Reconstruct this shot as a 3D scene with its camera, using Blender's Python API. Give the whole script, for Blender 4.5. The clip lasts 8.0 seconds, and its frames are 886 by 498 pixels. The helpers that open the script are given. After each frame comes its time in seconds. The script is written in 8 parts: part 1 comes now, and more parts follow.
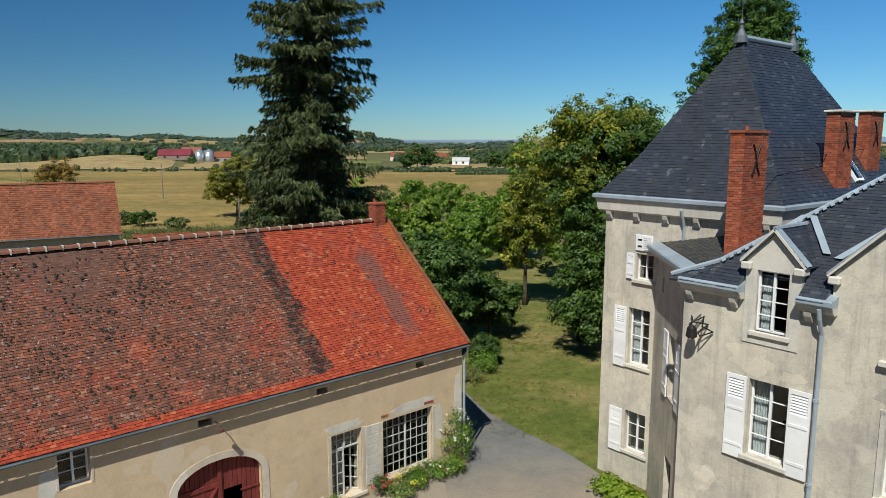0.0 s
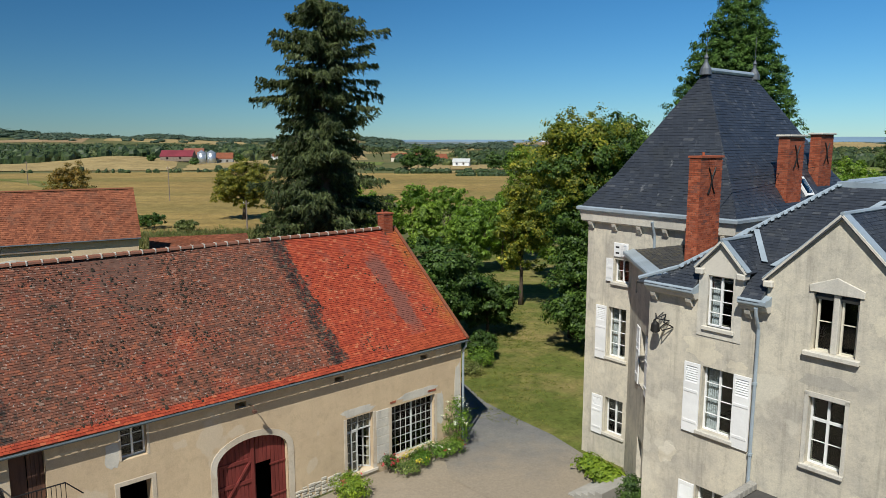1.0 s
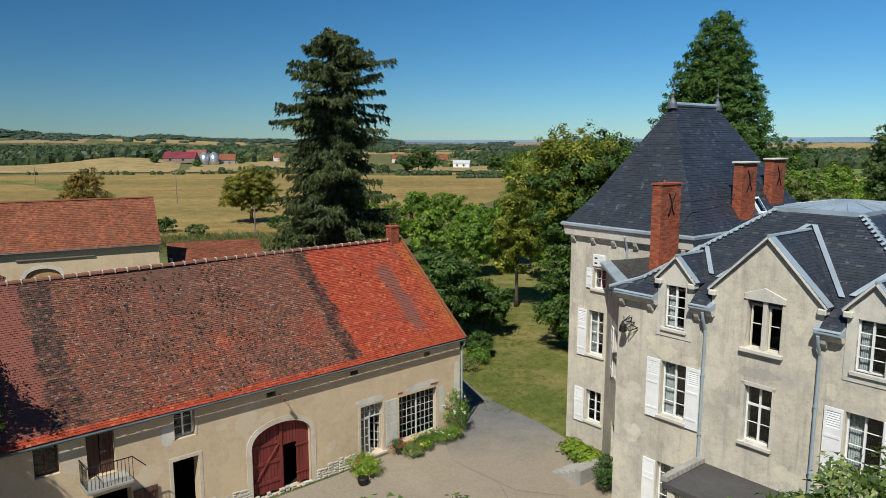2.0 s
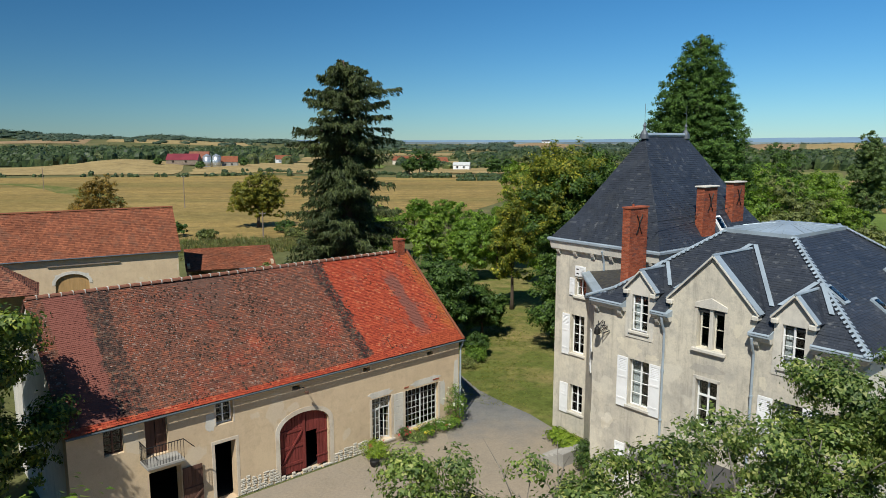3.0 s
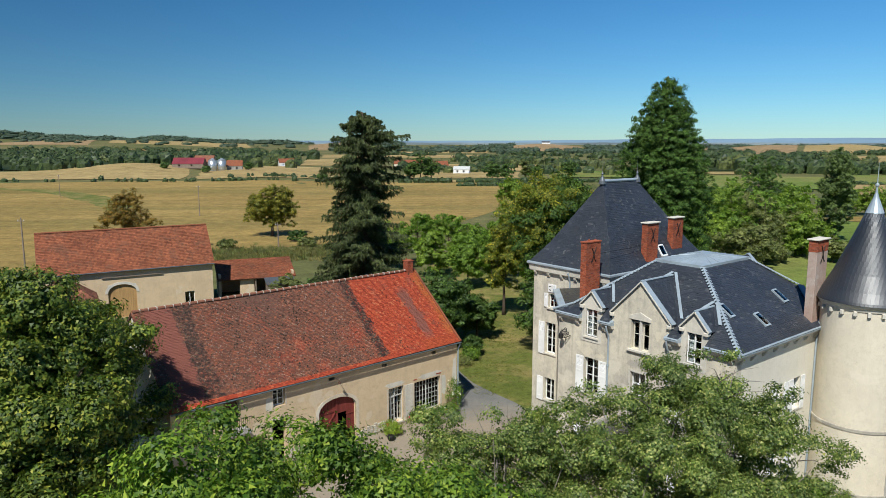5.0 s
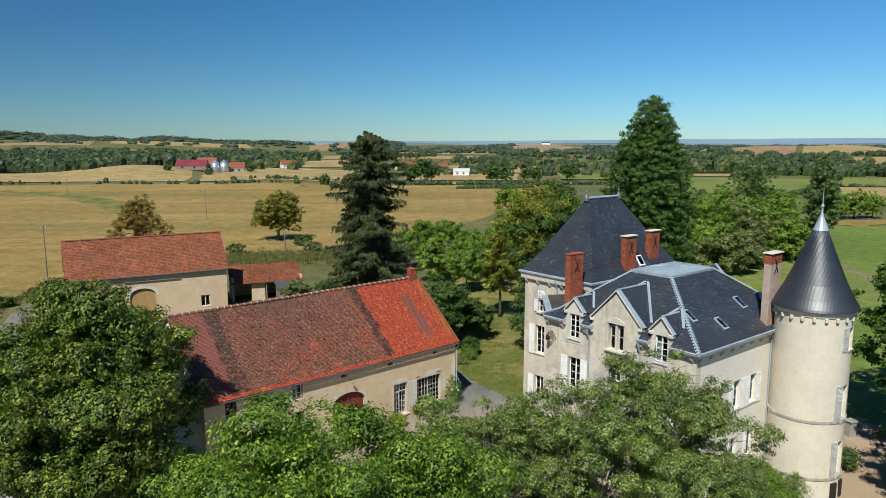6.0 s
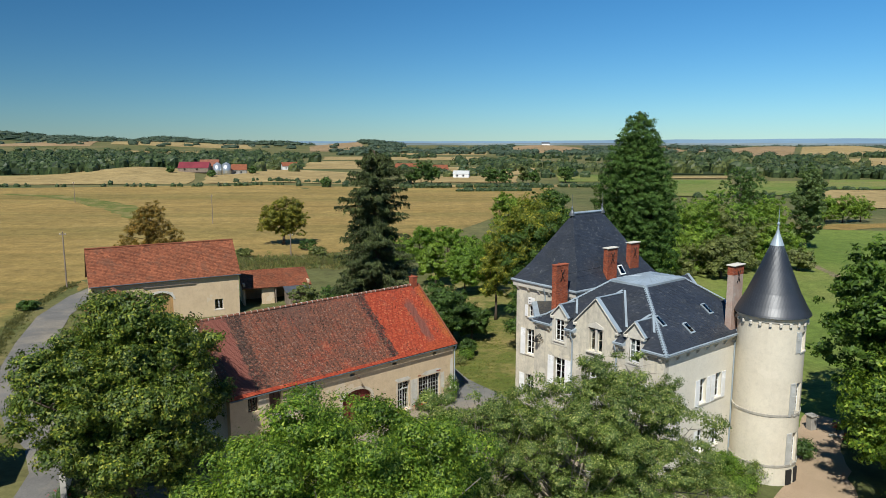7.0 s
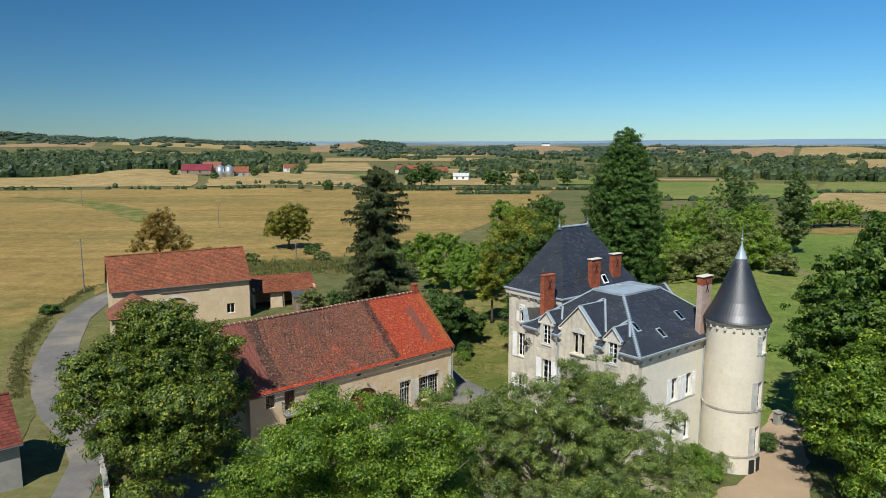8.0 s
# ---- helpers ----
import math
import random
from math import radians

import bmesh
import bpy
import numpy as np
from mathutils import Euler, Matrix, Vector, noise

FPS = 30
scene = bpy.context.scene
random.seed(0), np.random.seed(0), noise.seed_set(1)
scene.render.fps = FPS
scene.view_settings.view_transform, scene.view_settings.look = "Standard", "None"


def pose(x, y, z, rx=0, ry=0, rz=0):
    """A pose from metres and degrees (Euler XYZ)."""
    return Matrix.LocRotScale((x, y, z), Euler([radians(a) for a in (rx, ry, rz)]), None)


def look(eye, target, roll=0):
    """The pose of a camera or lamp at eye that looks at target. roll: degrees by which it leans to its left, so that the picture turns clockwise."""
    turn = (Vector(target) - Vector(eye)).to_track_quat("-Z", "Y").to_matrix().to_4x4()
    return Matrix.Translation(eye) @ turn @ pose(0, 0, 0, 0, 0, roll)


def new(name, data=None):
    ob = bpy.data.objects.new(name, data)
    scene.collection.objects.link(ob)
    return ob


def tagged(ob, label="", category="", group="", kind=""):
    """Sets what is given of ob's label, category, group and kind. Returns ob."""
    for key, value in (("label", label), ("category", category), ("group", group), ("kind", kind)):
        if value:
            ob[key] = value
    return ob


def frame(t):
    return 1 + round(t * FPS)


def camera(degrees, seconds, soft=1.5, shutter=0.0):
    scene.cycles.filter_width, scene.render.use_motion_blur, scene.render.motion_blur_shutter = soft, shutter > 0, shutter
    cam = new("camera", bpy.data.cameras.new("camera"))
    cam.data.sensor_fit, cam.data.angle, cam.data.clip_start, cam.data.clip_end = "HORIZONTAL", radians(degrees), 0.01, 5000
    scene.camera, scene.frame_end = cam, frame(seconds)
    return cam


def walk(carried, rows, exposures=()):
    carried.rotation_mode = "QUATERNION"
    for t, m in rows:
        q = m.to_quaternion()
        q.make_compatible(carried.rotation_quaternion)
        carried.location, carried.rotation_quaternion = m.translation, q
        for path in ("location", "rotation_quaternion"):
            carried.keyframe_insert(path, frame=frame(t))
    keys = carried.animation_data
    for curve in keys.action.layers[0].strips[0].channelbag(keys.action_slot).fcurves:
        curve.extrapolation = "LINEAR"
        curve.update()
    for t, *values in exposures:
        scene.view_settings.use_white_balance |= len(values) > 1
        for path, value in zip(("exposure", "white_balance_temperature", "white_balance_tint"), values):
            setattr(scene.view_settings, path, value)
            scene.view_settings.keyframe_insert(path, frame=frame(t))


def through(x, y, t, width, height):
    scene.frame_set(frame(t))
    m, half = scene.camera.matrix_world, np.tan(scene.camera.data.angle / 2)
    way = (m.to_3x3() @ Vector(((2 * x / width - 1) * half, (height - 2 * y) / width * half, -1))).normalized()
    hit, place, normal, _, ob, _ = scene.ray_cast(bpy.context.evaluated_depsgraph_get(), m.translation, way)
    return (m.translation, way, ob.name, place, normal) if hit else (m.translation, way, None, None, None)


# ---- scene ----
# The camera and its flight: backwards and up over the courtyard.
cam = camera(64.6, 8.0, 0.6)
PITCH = -8.74
FLIGHT = [
    (0.0, 0.00, 0.00, 13.50, 0.00), (0.5, -0.02, -1.68, 13.85, 0.02), (1.0, -0.05, -3.58, 14.32, 0.03),
    (1.5, -0.06, -5.67, 14.89, 0.05), (2.0, -0.08, -7.91, 15.52, 0.06), (2.5, -0.10, -10.25, 16.22, 0.07),
    (3.0, -0.11, -12.68, 16.95, 0.08), (3.5, -0.13, -15.17, 17.72, 0.09), (4.0, -0.14, -17.72, 18.50, 0.10),
    (4.5, -0.15, -20.32, 19.30, 0.11), (5.0, -0.15, -22.98, 20.10, 0.11), (5.5, -0.15, -25.65, 20.92, 0.12),
    (6.0, -0.13, -28.34, 21.74, 0.12), (6.5, -0.09, -31.05, 22.60, 0.12), (7.0, -0.04, -33.76, 23.50, 0.12),
    (7.5, 0.04, -36.49, 24.42, 0.14), (8.0, 0.15, -39.23, 25.38, 0.15),
]
walk(cam, [(t, pose(x, y, z, 90 + PITCH, 0, yaw)) for t, x, y, z, yaw in FLIGHT], [(0.0, 0.14, 6150.0, 7.0), (2.0, 0.14, 6150.0, 7.0), (4.5, 0.26, 6150.0, 7.0), (8.0, 0.27, 6150.0, 7.0)])

# Sky and sun: a clear late-summer day, the sun high behind the camera and a little to its left.
SUN_EL, SUN_AZ = radians(51), radians(197)
SUN_TO = Vector((math.sin(SUN_AZ) * math.cos(SUN_EL), math.cos(SUN_AZ) * math.cos(SUN_EL), math.sin(SUN_EL)))
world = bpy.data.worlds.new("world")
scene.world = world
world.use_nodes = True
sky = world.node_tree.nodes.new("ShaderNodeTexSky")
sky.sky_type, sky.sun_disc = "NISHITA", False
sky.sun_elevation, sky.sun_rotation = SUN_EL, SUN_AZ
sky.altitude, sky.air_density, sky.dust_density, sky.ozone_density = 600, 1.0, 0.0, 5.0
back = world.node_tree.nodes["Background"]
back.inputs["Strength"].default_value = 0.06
deep = world.node_tree.nodes.new("ShaderNodeHueSaturation")
deep.inputs["Saturation"].default_value = 1.14
world.node_tree.links.new(sky.outputs[0], deep.inputs["Color"])
cool = world.node_tree.nodes.new("ShaderNodeMix")
cool.data_type, cool.blend_type = "RGBA", "MULTIPLY"
cool.inputs[0].default_value = 1.0
world.node_tree.links.new(deep.outputs[0], cool.inputs[6])
# Sky brightness painted by bearing: darkened towards the west, lifted towards the east.
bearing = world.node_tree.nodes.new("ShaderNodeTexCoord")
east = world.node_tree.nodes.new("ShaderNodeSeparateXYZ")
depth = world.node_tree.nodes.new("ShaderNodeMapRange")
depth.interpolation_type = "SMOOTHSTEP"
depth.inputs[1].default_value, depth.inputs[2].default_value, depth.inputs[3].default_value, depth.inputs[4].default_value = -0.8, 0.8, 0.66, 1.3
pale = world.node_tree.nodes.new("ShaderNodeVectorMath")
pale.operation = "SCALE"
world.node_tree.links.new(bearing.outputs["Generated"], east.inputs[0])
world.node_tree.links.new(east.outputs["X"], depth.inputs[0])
# Paler and greyer low down, clear blue above.
veil = world.node_tree.nodes.new("ShaderNodeValToRGB")
veil.color_ramp.elements[0].position, veil.color_ramp.elements[0].color = 0.0, (0.665, 0.93, 1.1, 1)
veil.color_ramp.elements[1].position, veil.color_ramp.elements[1].color = 0.2, (0.6, 0.98, 1.12, 1)
world.node_tree.links.new(east.outputs["Z"], veil.inputs[0])
world.node_tree.links.new(veil.outputs[0], cool.inputs[7])
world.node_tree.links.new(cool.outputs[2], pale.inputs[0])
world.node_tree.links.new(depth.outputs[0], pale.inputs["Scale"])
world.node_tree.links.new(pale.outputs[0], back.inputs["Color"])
sun = new("sun", bpy.data.lights.new("sun", "SUN"))
sun.data.energy, sun.data.angle, sun.data.color = 5.0, radians(0.53), (1.0, 0.95, 0.87)
sun.matrix_world = look(SUN_TO * 100, (0, 0, 0))

# ---- materials ----
def graph(name):
    m = bpy.data.materials.new(name)
    m.use_nodes = True
    nt = m.node_tree
    return m, nt, nt.nodes["Principled BSDF"]


def noise_node(nt, scale, detail=4, rough=0.6, stretch=None, coord="Object"):
    tc = nt.nodes.new("ShaderNodeTexCoord")
    n = nt.nodes.new("ShaderNodeTexNoise")
    n.inputs["Scale"].default_value, n.inputs["Detail"].default_value, n.inputs["Roughness"].default_value = scale, detail, rough
    src = tc.outputs[coord]
    if stretch:
        mp = nt.nodes.new("ShaderNodeMapping")
        mp.inputs["Scale"].default_value = stretch
        nt.links.new(src, mp.inputs[0])
        src = mp.outputs[0]
    nt.links.new(src, n.inputs["Vector"])
    return n.outputs["Fac"]


def ramp(nt, src, stops):
    r = nt.nodes.new("ShaderNodeValToRGB")
    e = r.color_ramp.elements
    while len(e) < len(stops):
        e.new(0.5)
    for k, (p, c) in enumerate(stops):
        e[k].position, e[k].color = p, (*c, 1) if len(c) == 3 else c
    nt.links.new(src, r.inputs[0])
    return r.outputs[0]


def mix(nt, fac, a, b, mode="MIX"):
    n = nt.nodes.new("ShaderNodeMix")
    n.data_type, n.blend_type = "RGBA", mode
    for sock, val in ((n.inputs[0], fac), (n.inputs[6], a), (n.inputs[7], b)):
        if isinstance(val, (int, float)):
            sock.default_value = val
        elif isinstance(val, tuple):
            sock.default_value = (*val, 1)
        else:
            nt.links.new(val, sock)
    return n.outputs[2]


def maths(nt, op, a, b=0.0):
    n = nt.nodes.new("ShaderNodeMath")
    n.operation = op
    for sock, val in zip(n.inputs, (a, b)):
        if isinstance(val, (int, float)):
            sock.default_value = val
        else:
            nt.links.new(val, sock)
    return n.outputs[0]


def bump(nt, bsdf, src, strength, dist):
    n = nt.nodes.new("ShaderNodeBump")
    n.inputs["Strength"].default_value, n.inputs["Distance"].default_value = strength, dist
    nt.links.new(src, n.inputs["Height"])
    nt.links.new(n.outputs[0], bsdf.inputs["Normal"])


def g3(v):
    return (v, v, v)


def plain(name, colour, rough=0.6, metal=0.0, vary=0.12, scale=6.0, relief=0.3, dist=0.01, spec=0.4, stretch=None):
    """A worn surface: two scales of tone and a fine relief."""
    m, nt, b = graph(name)
    big = noise_node(nt, scale * 0.15, 3, 0.6, stretch)
    fine = noise_node(nt, scale * 3, 5, 0.7, stretch)
    lo, hi = tuple(c * (1 - vary) for c in colour), tuple(min(1, c * (1 + vary)) for c in colour)
    c1 = ramp(nt, big, [(0.3, lo), (0.7, hi)])
    c2 = mix(nt, 1.0, c1, ramp(nt, fine, [(0.25, g3(1 - vary)), (0.75, g3(1.0))]), "MULTIPLY")
    nt.links.new(c2, b.inputs["Base Color"])
    b.inputs["Roughness"].default_value, b.inputs["Metallic"].default_value, b.inputs["Specular IOR Level"].default_value = rough, metal, spec
    bump(nt, b, fine, relief, dist)
    return m


def plaster(name, colour, stain, amount, streak=0.5, patch=(0.75, 0.7, 0.6)):
    """Lime render with vertical rain streaks, blotches and repaired patches."""
    m, nt, b = graph(name)
    blotch = noise_node(nt, 0.5, 8, 0.72)
    rain = noise_node(nt, 1.0, 6, 0.7, (2.2, 2.2, 0.2))
    drips = noise_node(nt, 1.0, 4, 0.6, (9.0, 9.0, 0.35))
    grain = noise_node(nt, 22, 5, 0.7)
    mottle = noise_node(nt, 2.8, 8, 0.8)
    pits = noise_node(nt, 38, 3, 0.6)
    fixes = noise_node(nt, 0.45, 3, 0.55)
    base = mix(nt, ramp(nt, blotch, [(0.42, g3(0)), (0.62, g3(amount))]), colour, stain)
    base = mix(nt, ramp(nt, mottle, [(0.5, g3(0)), (0.68, g3(amount * 0.7))]), base, tuple(c * 0.72 for c in stain))
    wet = maths(nt, "MULTIPLY", ramp(nt, rain, [(0.5, g3(0)), (0.68, g3(streak))]), ramp(nt, drips, [(0.35, g3(0.25)), (0.65, g3(1))]))
    base = mix(nt, wet, base, tuple(c * 0.5 for c in stain))
    base = mix(nt, ramp(nt, fixes, [(0.62, g3(0)), (0.64, g3(0.45))]), base, patch)
    base = mix(nt, ramp(nt, pits, [(0.68, g3(0)), (0.74, g3(amount * 0.6))]), base, tuple(c * 0.4 for c in stain))
    base = mix(nt, 1.0, base, ramp(nt, grain, [(0.2, g3(0.8)), (0.7, g3(1.0))]), "MULTIPLY")
    nt.links.new(base, b.inputs["Base Color"])
    b.inputs["Roughness"].default_value, b.inputs["Specular IOR Level"].default_value = 0.92, 0.2
    bump(nt, b, mix(nt, 0.4, grain, blotch), 0.5, 0.02)
    return m


def island(nt):
    g = nt.nodes.new("ShaderNodeNewGeometry")
    return g.outputs["Random Per Island"]


def pieces(name, stops, moss=None, moss_amount=0.5, moss_scale=1.6, rough=0.75, spec=0.3, single=False, runs=0.0):
    """Tiles, slates or bricks: each piece has its tone, with lichen and weathering over them."""
    m, nt, b = graph(name)
    if single:
        src = nt.nodes.new("ShaderNodeObjectInfo").outputs["Random"]
    else:
        src = island(nt)
    base = ramp(nt, src, stops)
    grain = noise_node(nt, 25, 4, 0.7)
    broad = noise_node(nt, 0.5, 4, 0.6)
    base = mix(nt, 1.0, base, ramp(nt, broad, [(0.3, g3(0.72)), (0.7, g3(1.08))]), "MULTIPLY")
    if moss:
        spots = noise_node(nt, moss_scale, 6, 0.75)
        base = mix(nt, ramp(nt, spots, [(0.5, g3(0)), (0.62, g3(moss_amount))]), base, moss)
    if runs:
        # Pale runs of lime and lichen down the slope.
        drip = noise_node(nt, 1.0, 5, 0.7, (3.2, 3.2, 0.34))
        base = mix(nt, ramp(nt, drip, [(0.62, g3(0)), (0.72, g3(runs))]), base, (0.26, 0.26, 0.25))
    base = mix(nt, 1.0, base, ramp(nt, grain, [(0.25, g3(0.75)), (0.75, g3(1.05))]), "MULTIPLY")
    nt.links.new(base, b.inputs["Base Color"])
    b.inputs["Roughness"].default_value, b.inputs["Specular IOR Level"].default_value = rough, spec
    bump(nt, b, grain, 0.35, 0.008)
    return m


def foliage(name, dark, light, through=0.35, autumn=None, spec=0.35):
    m, nt, b = graph(name)
    r = island(nt)
    stops = [(0.0, dark), (0.75, light)] + ([(0.93, autumn)] if autumn else [(1.0, tuple(c * 1.25 for c in light))])
    col = ramp(nt, r, stops)
    clump = noise_node(nt, 0.7, 3, 0.6)
    col = mix(nt, 1.0, col, ramp(nt, clump, [(0.32, (0.62, 0.68, 0.64)), (0.68, (1.4, 1.34, 1.08))]), "MULTIPLY")
    nt.links.new(col, b.inputs["Base Color"])
    b.inputs["Roughness"].default_value, b.inputs["Specular IOR Level"].default_value = 0.55, spec
    tr = nt.nodes.new("ShaderNodeBsdfTranslucent")
    nt.links.new(mix(nt, 1.0, col, (1.1, 1.25, 0.5), "MULTIPLY"), tr.inputs["Color"])
    ms = nt.nodes.new("ShaderNodeMixShader")
    ms.inputs[0].default_value = through
    nt.links.new(b.outputs[0], ms.inputs[1])
    nt.links.new(tr.outputs[0], ms.inputs[2])
    nt.links.new(ms.outputs[0], nt.nodes["Material Output"].inputs["Surface"])
    return m


def glassy(name):
    m, nt, b = graph(name)
    tp = nt.nodes.new("ShaderNodeBsdfTransparent")
    tp.inputs["Color"].default_value = (0.75, 0.8, 0.8, 1)
    gl = nt.nodes.new("ShaderNodeBsdfGlossy")
    gl.inputs["Roughness"].default_value = 0.03
    fr = nt.nodes.new("ShaderNodeFresnel")
    fr.inputs["IOR"].default_value = 1.5
    ms = nt.nodes.new("ShaderNodeMixShader")
    nt.links.new(fr.outputs[0], ms.inputs[0])
    nt.links.new(tp.outputs[0], ms.inputs[1])
    nt.links.new(gl.outputs[0], ms.inputs[2])
    nt.links.new(ms.outputs[0], nt.nodes["Material Output"].inputs["Surface"])
    return m


def earth(name, low, high, other, scale=0.4, other_amount=0.6, grain_scale=9.0, dist=0.06, rows=None, mown=False, fade=None, rough=1.0):
    """Ground: two broad tones, patches of a third, and a fine grain."""
    m, nt, b = graph(name)
    broad = noise_node(nt, scale, 5, 0.65)
    patches = noise_node(nt, scale * 0.4, 4, 0.7, rows)
    grain = noise_node(nt, grain_scale, 5, 0.75)
    base = ramp(nt, broad, [(0.3, low), (0.7, high)])
    base = mix(nt, ramp(nt, patches, [(0.45, g3(0)), (0.65, g3(other_amount))]), base, other)
    if mown:
        # Swaths left by the mower, and greener regrowth towards the lane.
        swath = noise_node(nt, 1.0, 4, 0.7, (0.012, 0.16, 1))
        base = mix(nt, 1.0, base, ramp(nt, swath, [(0.35, (0.84, 0.86, 0.84)), (0.62, (1.1, 1.08, 1.04))]), "MULTIPLY")
        xyz = nt.nodes.new("ShaderNodeSeparateXYZ")
        nt.links.new(nt.nodes.new("ShaderNodeTexCoord").outputs["Object"], xyz.inputs[0])
        near = maths(nt, "ADD", maths(nt, "MULTIPLY", xyz.outputs["Y"], -0.009), maths(nt, "MULTIPLY", noise_node(nt, 0.05, 5, 0.7), 1.3))
        base = mix(nt, ramp(nt, near, [(-0.0, g3(0)), (0.2, g3(0.85))]), base, (0.155, 0.162, 0.045))
    if fade:
        # One surface wears away into its neighbour across a ragged belt.
        nx, ny, lo, hi, other_ground = fade
        xyz = nt.nodes.new("ShaderNodeSeparateXYZ")
        nt.links.new(nt.nodes.new("ShaderNodeTexCoord").outputs["Object"], xyz.inputs[0])
        along = maths(nt, "ADD", maths(nt, "MULTIPLY", xyz.outputs["X"], nx), maths(nt, "MULTIPLY", xyz.outputs["Y"], ny))
        along = maths(nt, "ADD", along, maths(nt, "MULTIPLY", maths(nt, "SUBTRACT", noise_node(nt, 0.6, 6, 0.7), 0.5), 7.0))
        mr = nt.nodes.new("ShaderNodeMapRange")
        mr.inputs[1].default_value, mr.inputs[2].default_value = lo, hi
        nt.links.new(along, mr.inputs[0])
        base = mix(nt, mr.outputs[0], base, other_ground)
    tufts = noise_node(nt, grain_scale * 0.22, 6, 0.75)
    base = mix(nt, 1.0, base, ramp(nt, tufts, [(0.3, g3(1 - 0.38 * rough)), (0.7, g3(1 + 0.22 * rough))]), "MULTIPLY")
    base = mix(nt, 1.0, base, ramp(nt, grain, [(0.25, g3(1 - 0.4 * rough)), (0.75, g3(1 + 0.15 * rough))]), "MULTIPLY")
    nt.links.new(base, b.inputs["Base Color"])
    b.inputs["Roughness"].default_value, b.inputs["Specular IOR Level"].default_value = 0.95, 0.15
    bump(nt, b, grain, 0.5, dist)
    return m


def barn_tiles():
    """Flat clay tiles: weathered brown in the middle, newer orange-red past x = -7, a plain brown strip and mossy bands."""
    m, nt, b = graph("barn_tiles")
    r = island(nt)
    tc = nt.nodes.new("ShaderNodeTexCoord")
    sep = nt.nodes.new("ShaderNodeSeparateXYZ")
    nt.links.new(tc.outputs["Object"], sep.inputs[0])
    x, y = sep.outputs[0], sep.outputs[1]
    wob = maths(nt, "MULTIPLY", maths(nt, "SUBTRACT", noise_node(nt, 1.4, 4, 0.7), 0.5), 1.5)
    xw = maths(nt, "ADD", x, wob)

    def zone(lo, hi, soft=0.12, src=None):
        a = nt.nodes.new("ShaderNodeMapRange")
        a.inputs[1].default_value, a.inputs[2].default_value = lo, lo + soft
        c = nt.nodes.new("ShaderNodeMapRange")
        c.inputs[1].default_value, c.inputs[2].default_value = hi, hi + soft
        nt.links.new(src or xw, a.inputs[0])
        nt.links.new(src or xw, c.inputs[0])
        return maths(nt, "SUBTRACT", a.outputs[0], c.outputs[0])

    old = ramp(nt, r, [(0.0, (0.112, 0.054, 0.036)), (0.3, (0.15, 0.064, 0.041)), (0.6, (0.178, 0.072, 0.044)), (0.85, (0.212, 0.079, 0.046)), (0.97, (0.285, 0.095, 0.048)), (1.0, (0.23, 0.155, 0.115))])
    red = ramp(nt, r, [(0.0, (0.26, 0.043, 0.022)), (0.5, (0.36, 0.06, 0.027)), (0.9, (0.42, 0.08, 0.034)), (1.0, (0.47, 0.15, 0.07))])
    brown = ramp(nt, r, [(0.0, (0.2, 0.073, 0.052)), (1.0, (0.225, 0.082, 0.058))])
    moss = ramp(nt, r, [(0.0, (0.022, 0.02, 0.018)), (0.6, (0.05, 0.036, 0.029)), (1.0, (0.11, 0.085, 0.06))])
    lichen = noise_node(nt, 5.0, 8, 0.9)
    crust = noise_node(nt, 11.0, 3, 0.6)
    clots = noise_node(nt, 2.3, 7, 0.8, (1.0, 0.7, 1.0))
    glow = noise_node(nt, 0.45, 5, 0.75, (1.0, 0.35, 1.0))
    col = mix(nt, ramp(nt, glow, [(0.52, g3(0)), (0.68, g3(0.6))]), old, red)
    col = mix(nt, ramp(nt, lichen, [(0.54, g3(0)), (0.64, g3(0.55))]), col, moss)
    col = mix(nt, ramp(nt, clots, [(0.56, g3(0)), (0.64, g3(0.8))]), col, moss)
    col = mix(nt, ramp(nt, crust, [(0.62, g3(0)), (0.655, g3(0.8))]), col, (0.36, 0.3, 0.25))
    fresh = mix(nt, ramp(nt, lichen, [(0.56, g3(0)), (0.66, g3(0.6))]), red, old)
    smear = noise_node(nt, 0.9, 6, 0.75, (1.3, 0.45, 1.0))
    fresh = mix(nt, ramp(nt, smear, [(0.53, g3(0)), (0.66, g3(0.6))]), fresh, brown)
    fresh = mix(nt, ramp(nt, crust, [(0.66, g3(0)), (0.71, g3(0.5))]), fresh, (0.5, 0.24, 0.11))
    ochre = maths(nt, "MULTIPLY", zone(-0.75, 3.0, 0.5), ramp(nt, lichen, [(0.4, g3(0)), (0.6, g3(0.85))]))
    fresh = mix(nt, ochre, fresh, (0.36, 0.14, 0.03))
    ragged = maths(nt, "ADD", xw, maths(nt, "MULTIPLY", maths(nt, "SUBTRACT", lichen, 0.5), 1.2))
    col = mix(nt, zone(-7.1, 5.0), col, fresh)
    col = mix(nt, maths(nt, "MULTIPLY", zone(-7.2, -6.5), ramp(nt, lichen, [(0.4, g3(0)), (0.5, g3(1))])), col, moss)
    col = mix(nt, maths(nt, "MULTIPLY", zone(-2.85, -1.95, 0.2, ragged), zone(0.5, 4.0, 0.7, y)), col, brown)
    col = mix(nt, zone(-21.15, -19.55, 0.05, x), col, brown)
    col = mix(nt, maths(nt, "MULTIPLY", zone(-19.6, -18.5), ramp(nt, lichen, [(0.42, g3(0)), (0.54, g3(1))])), col, moss)
    col = mix(nt, zone(-2.0, 0.2, 0.05, y), col, red)
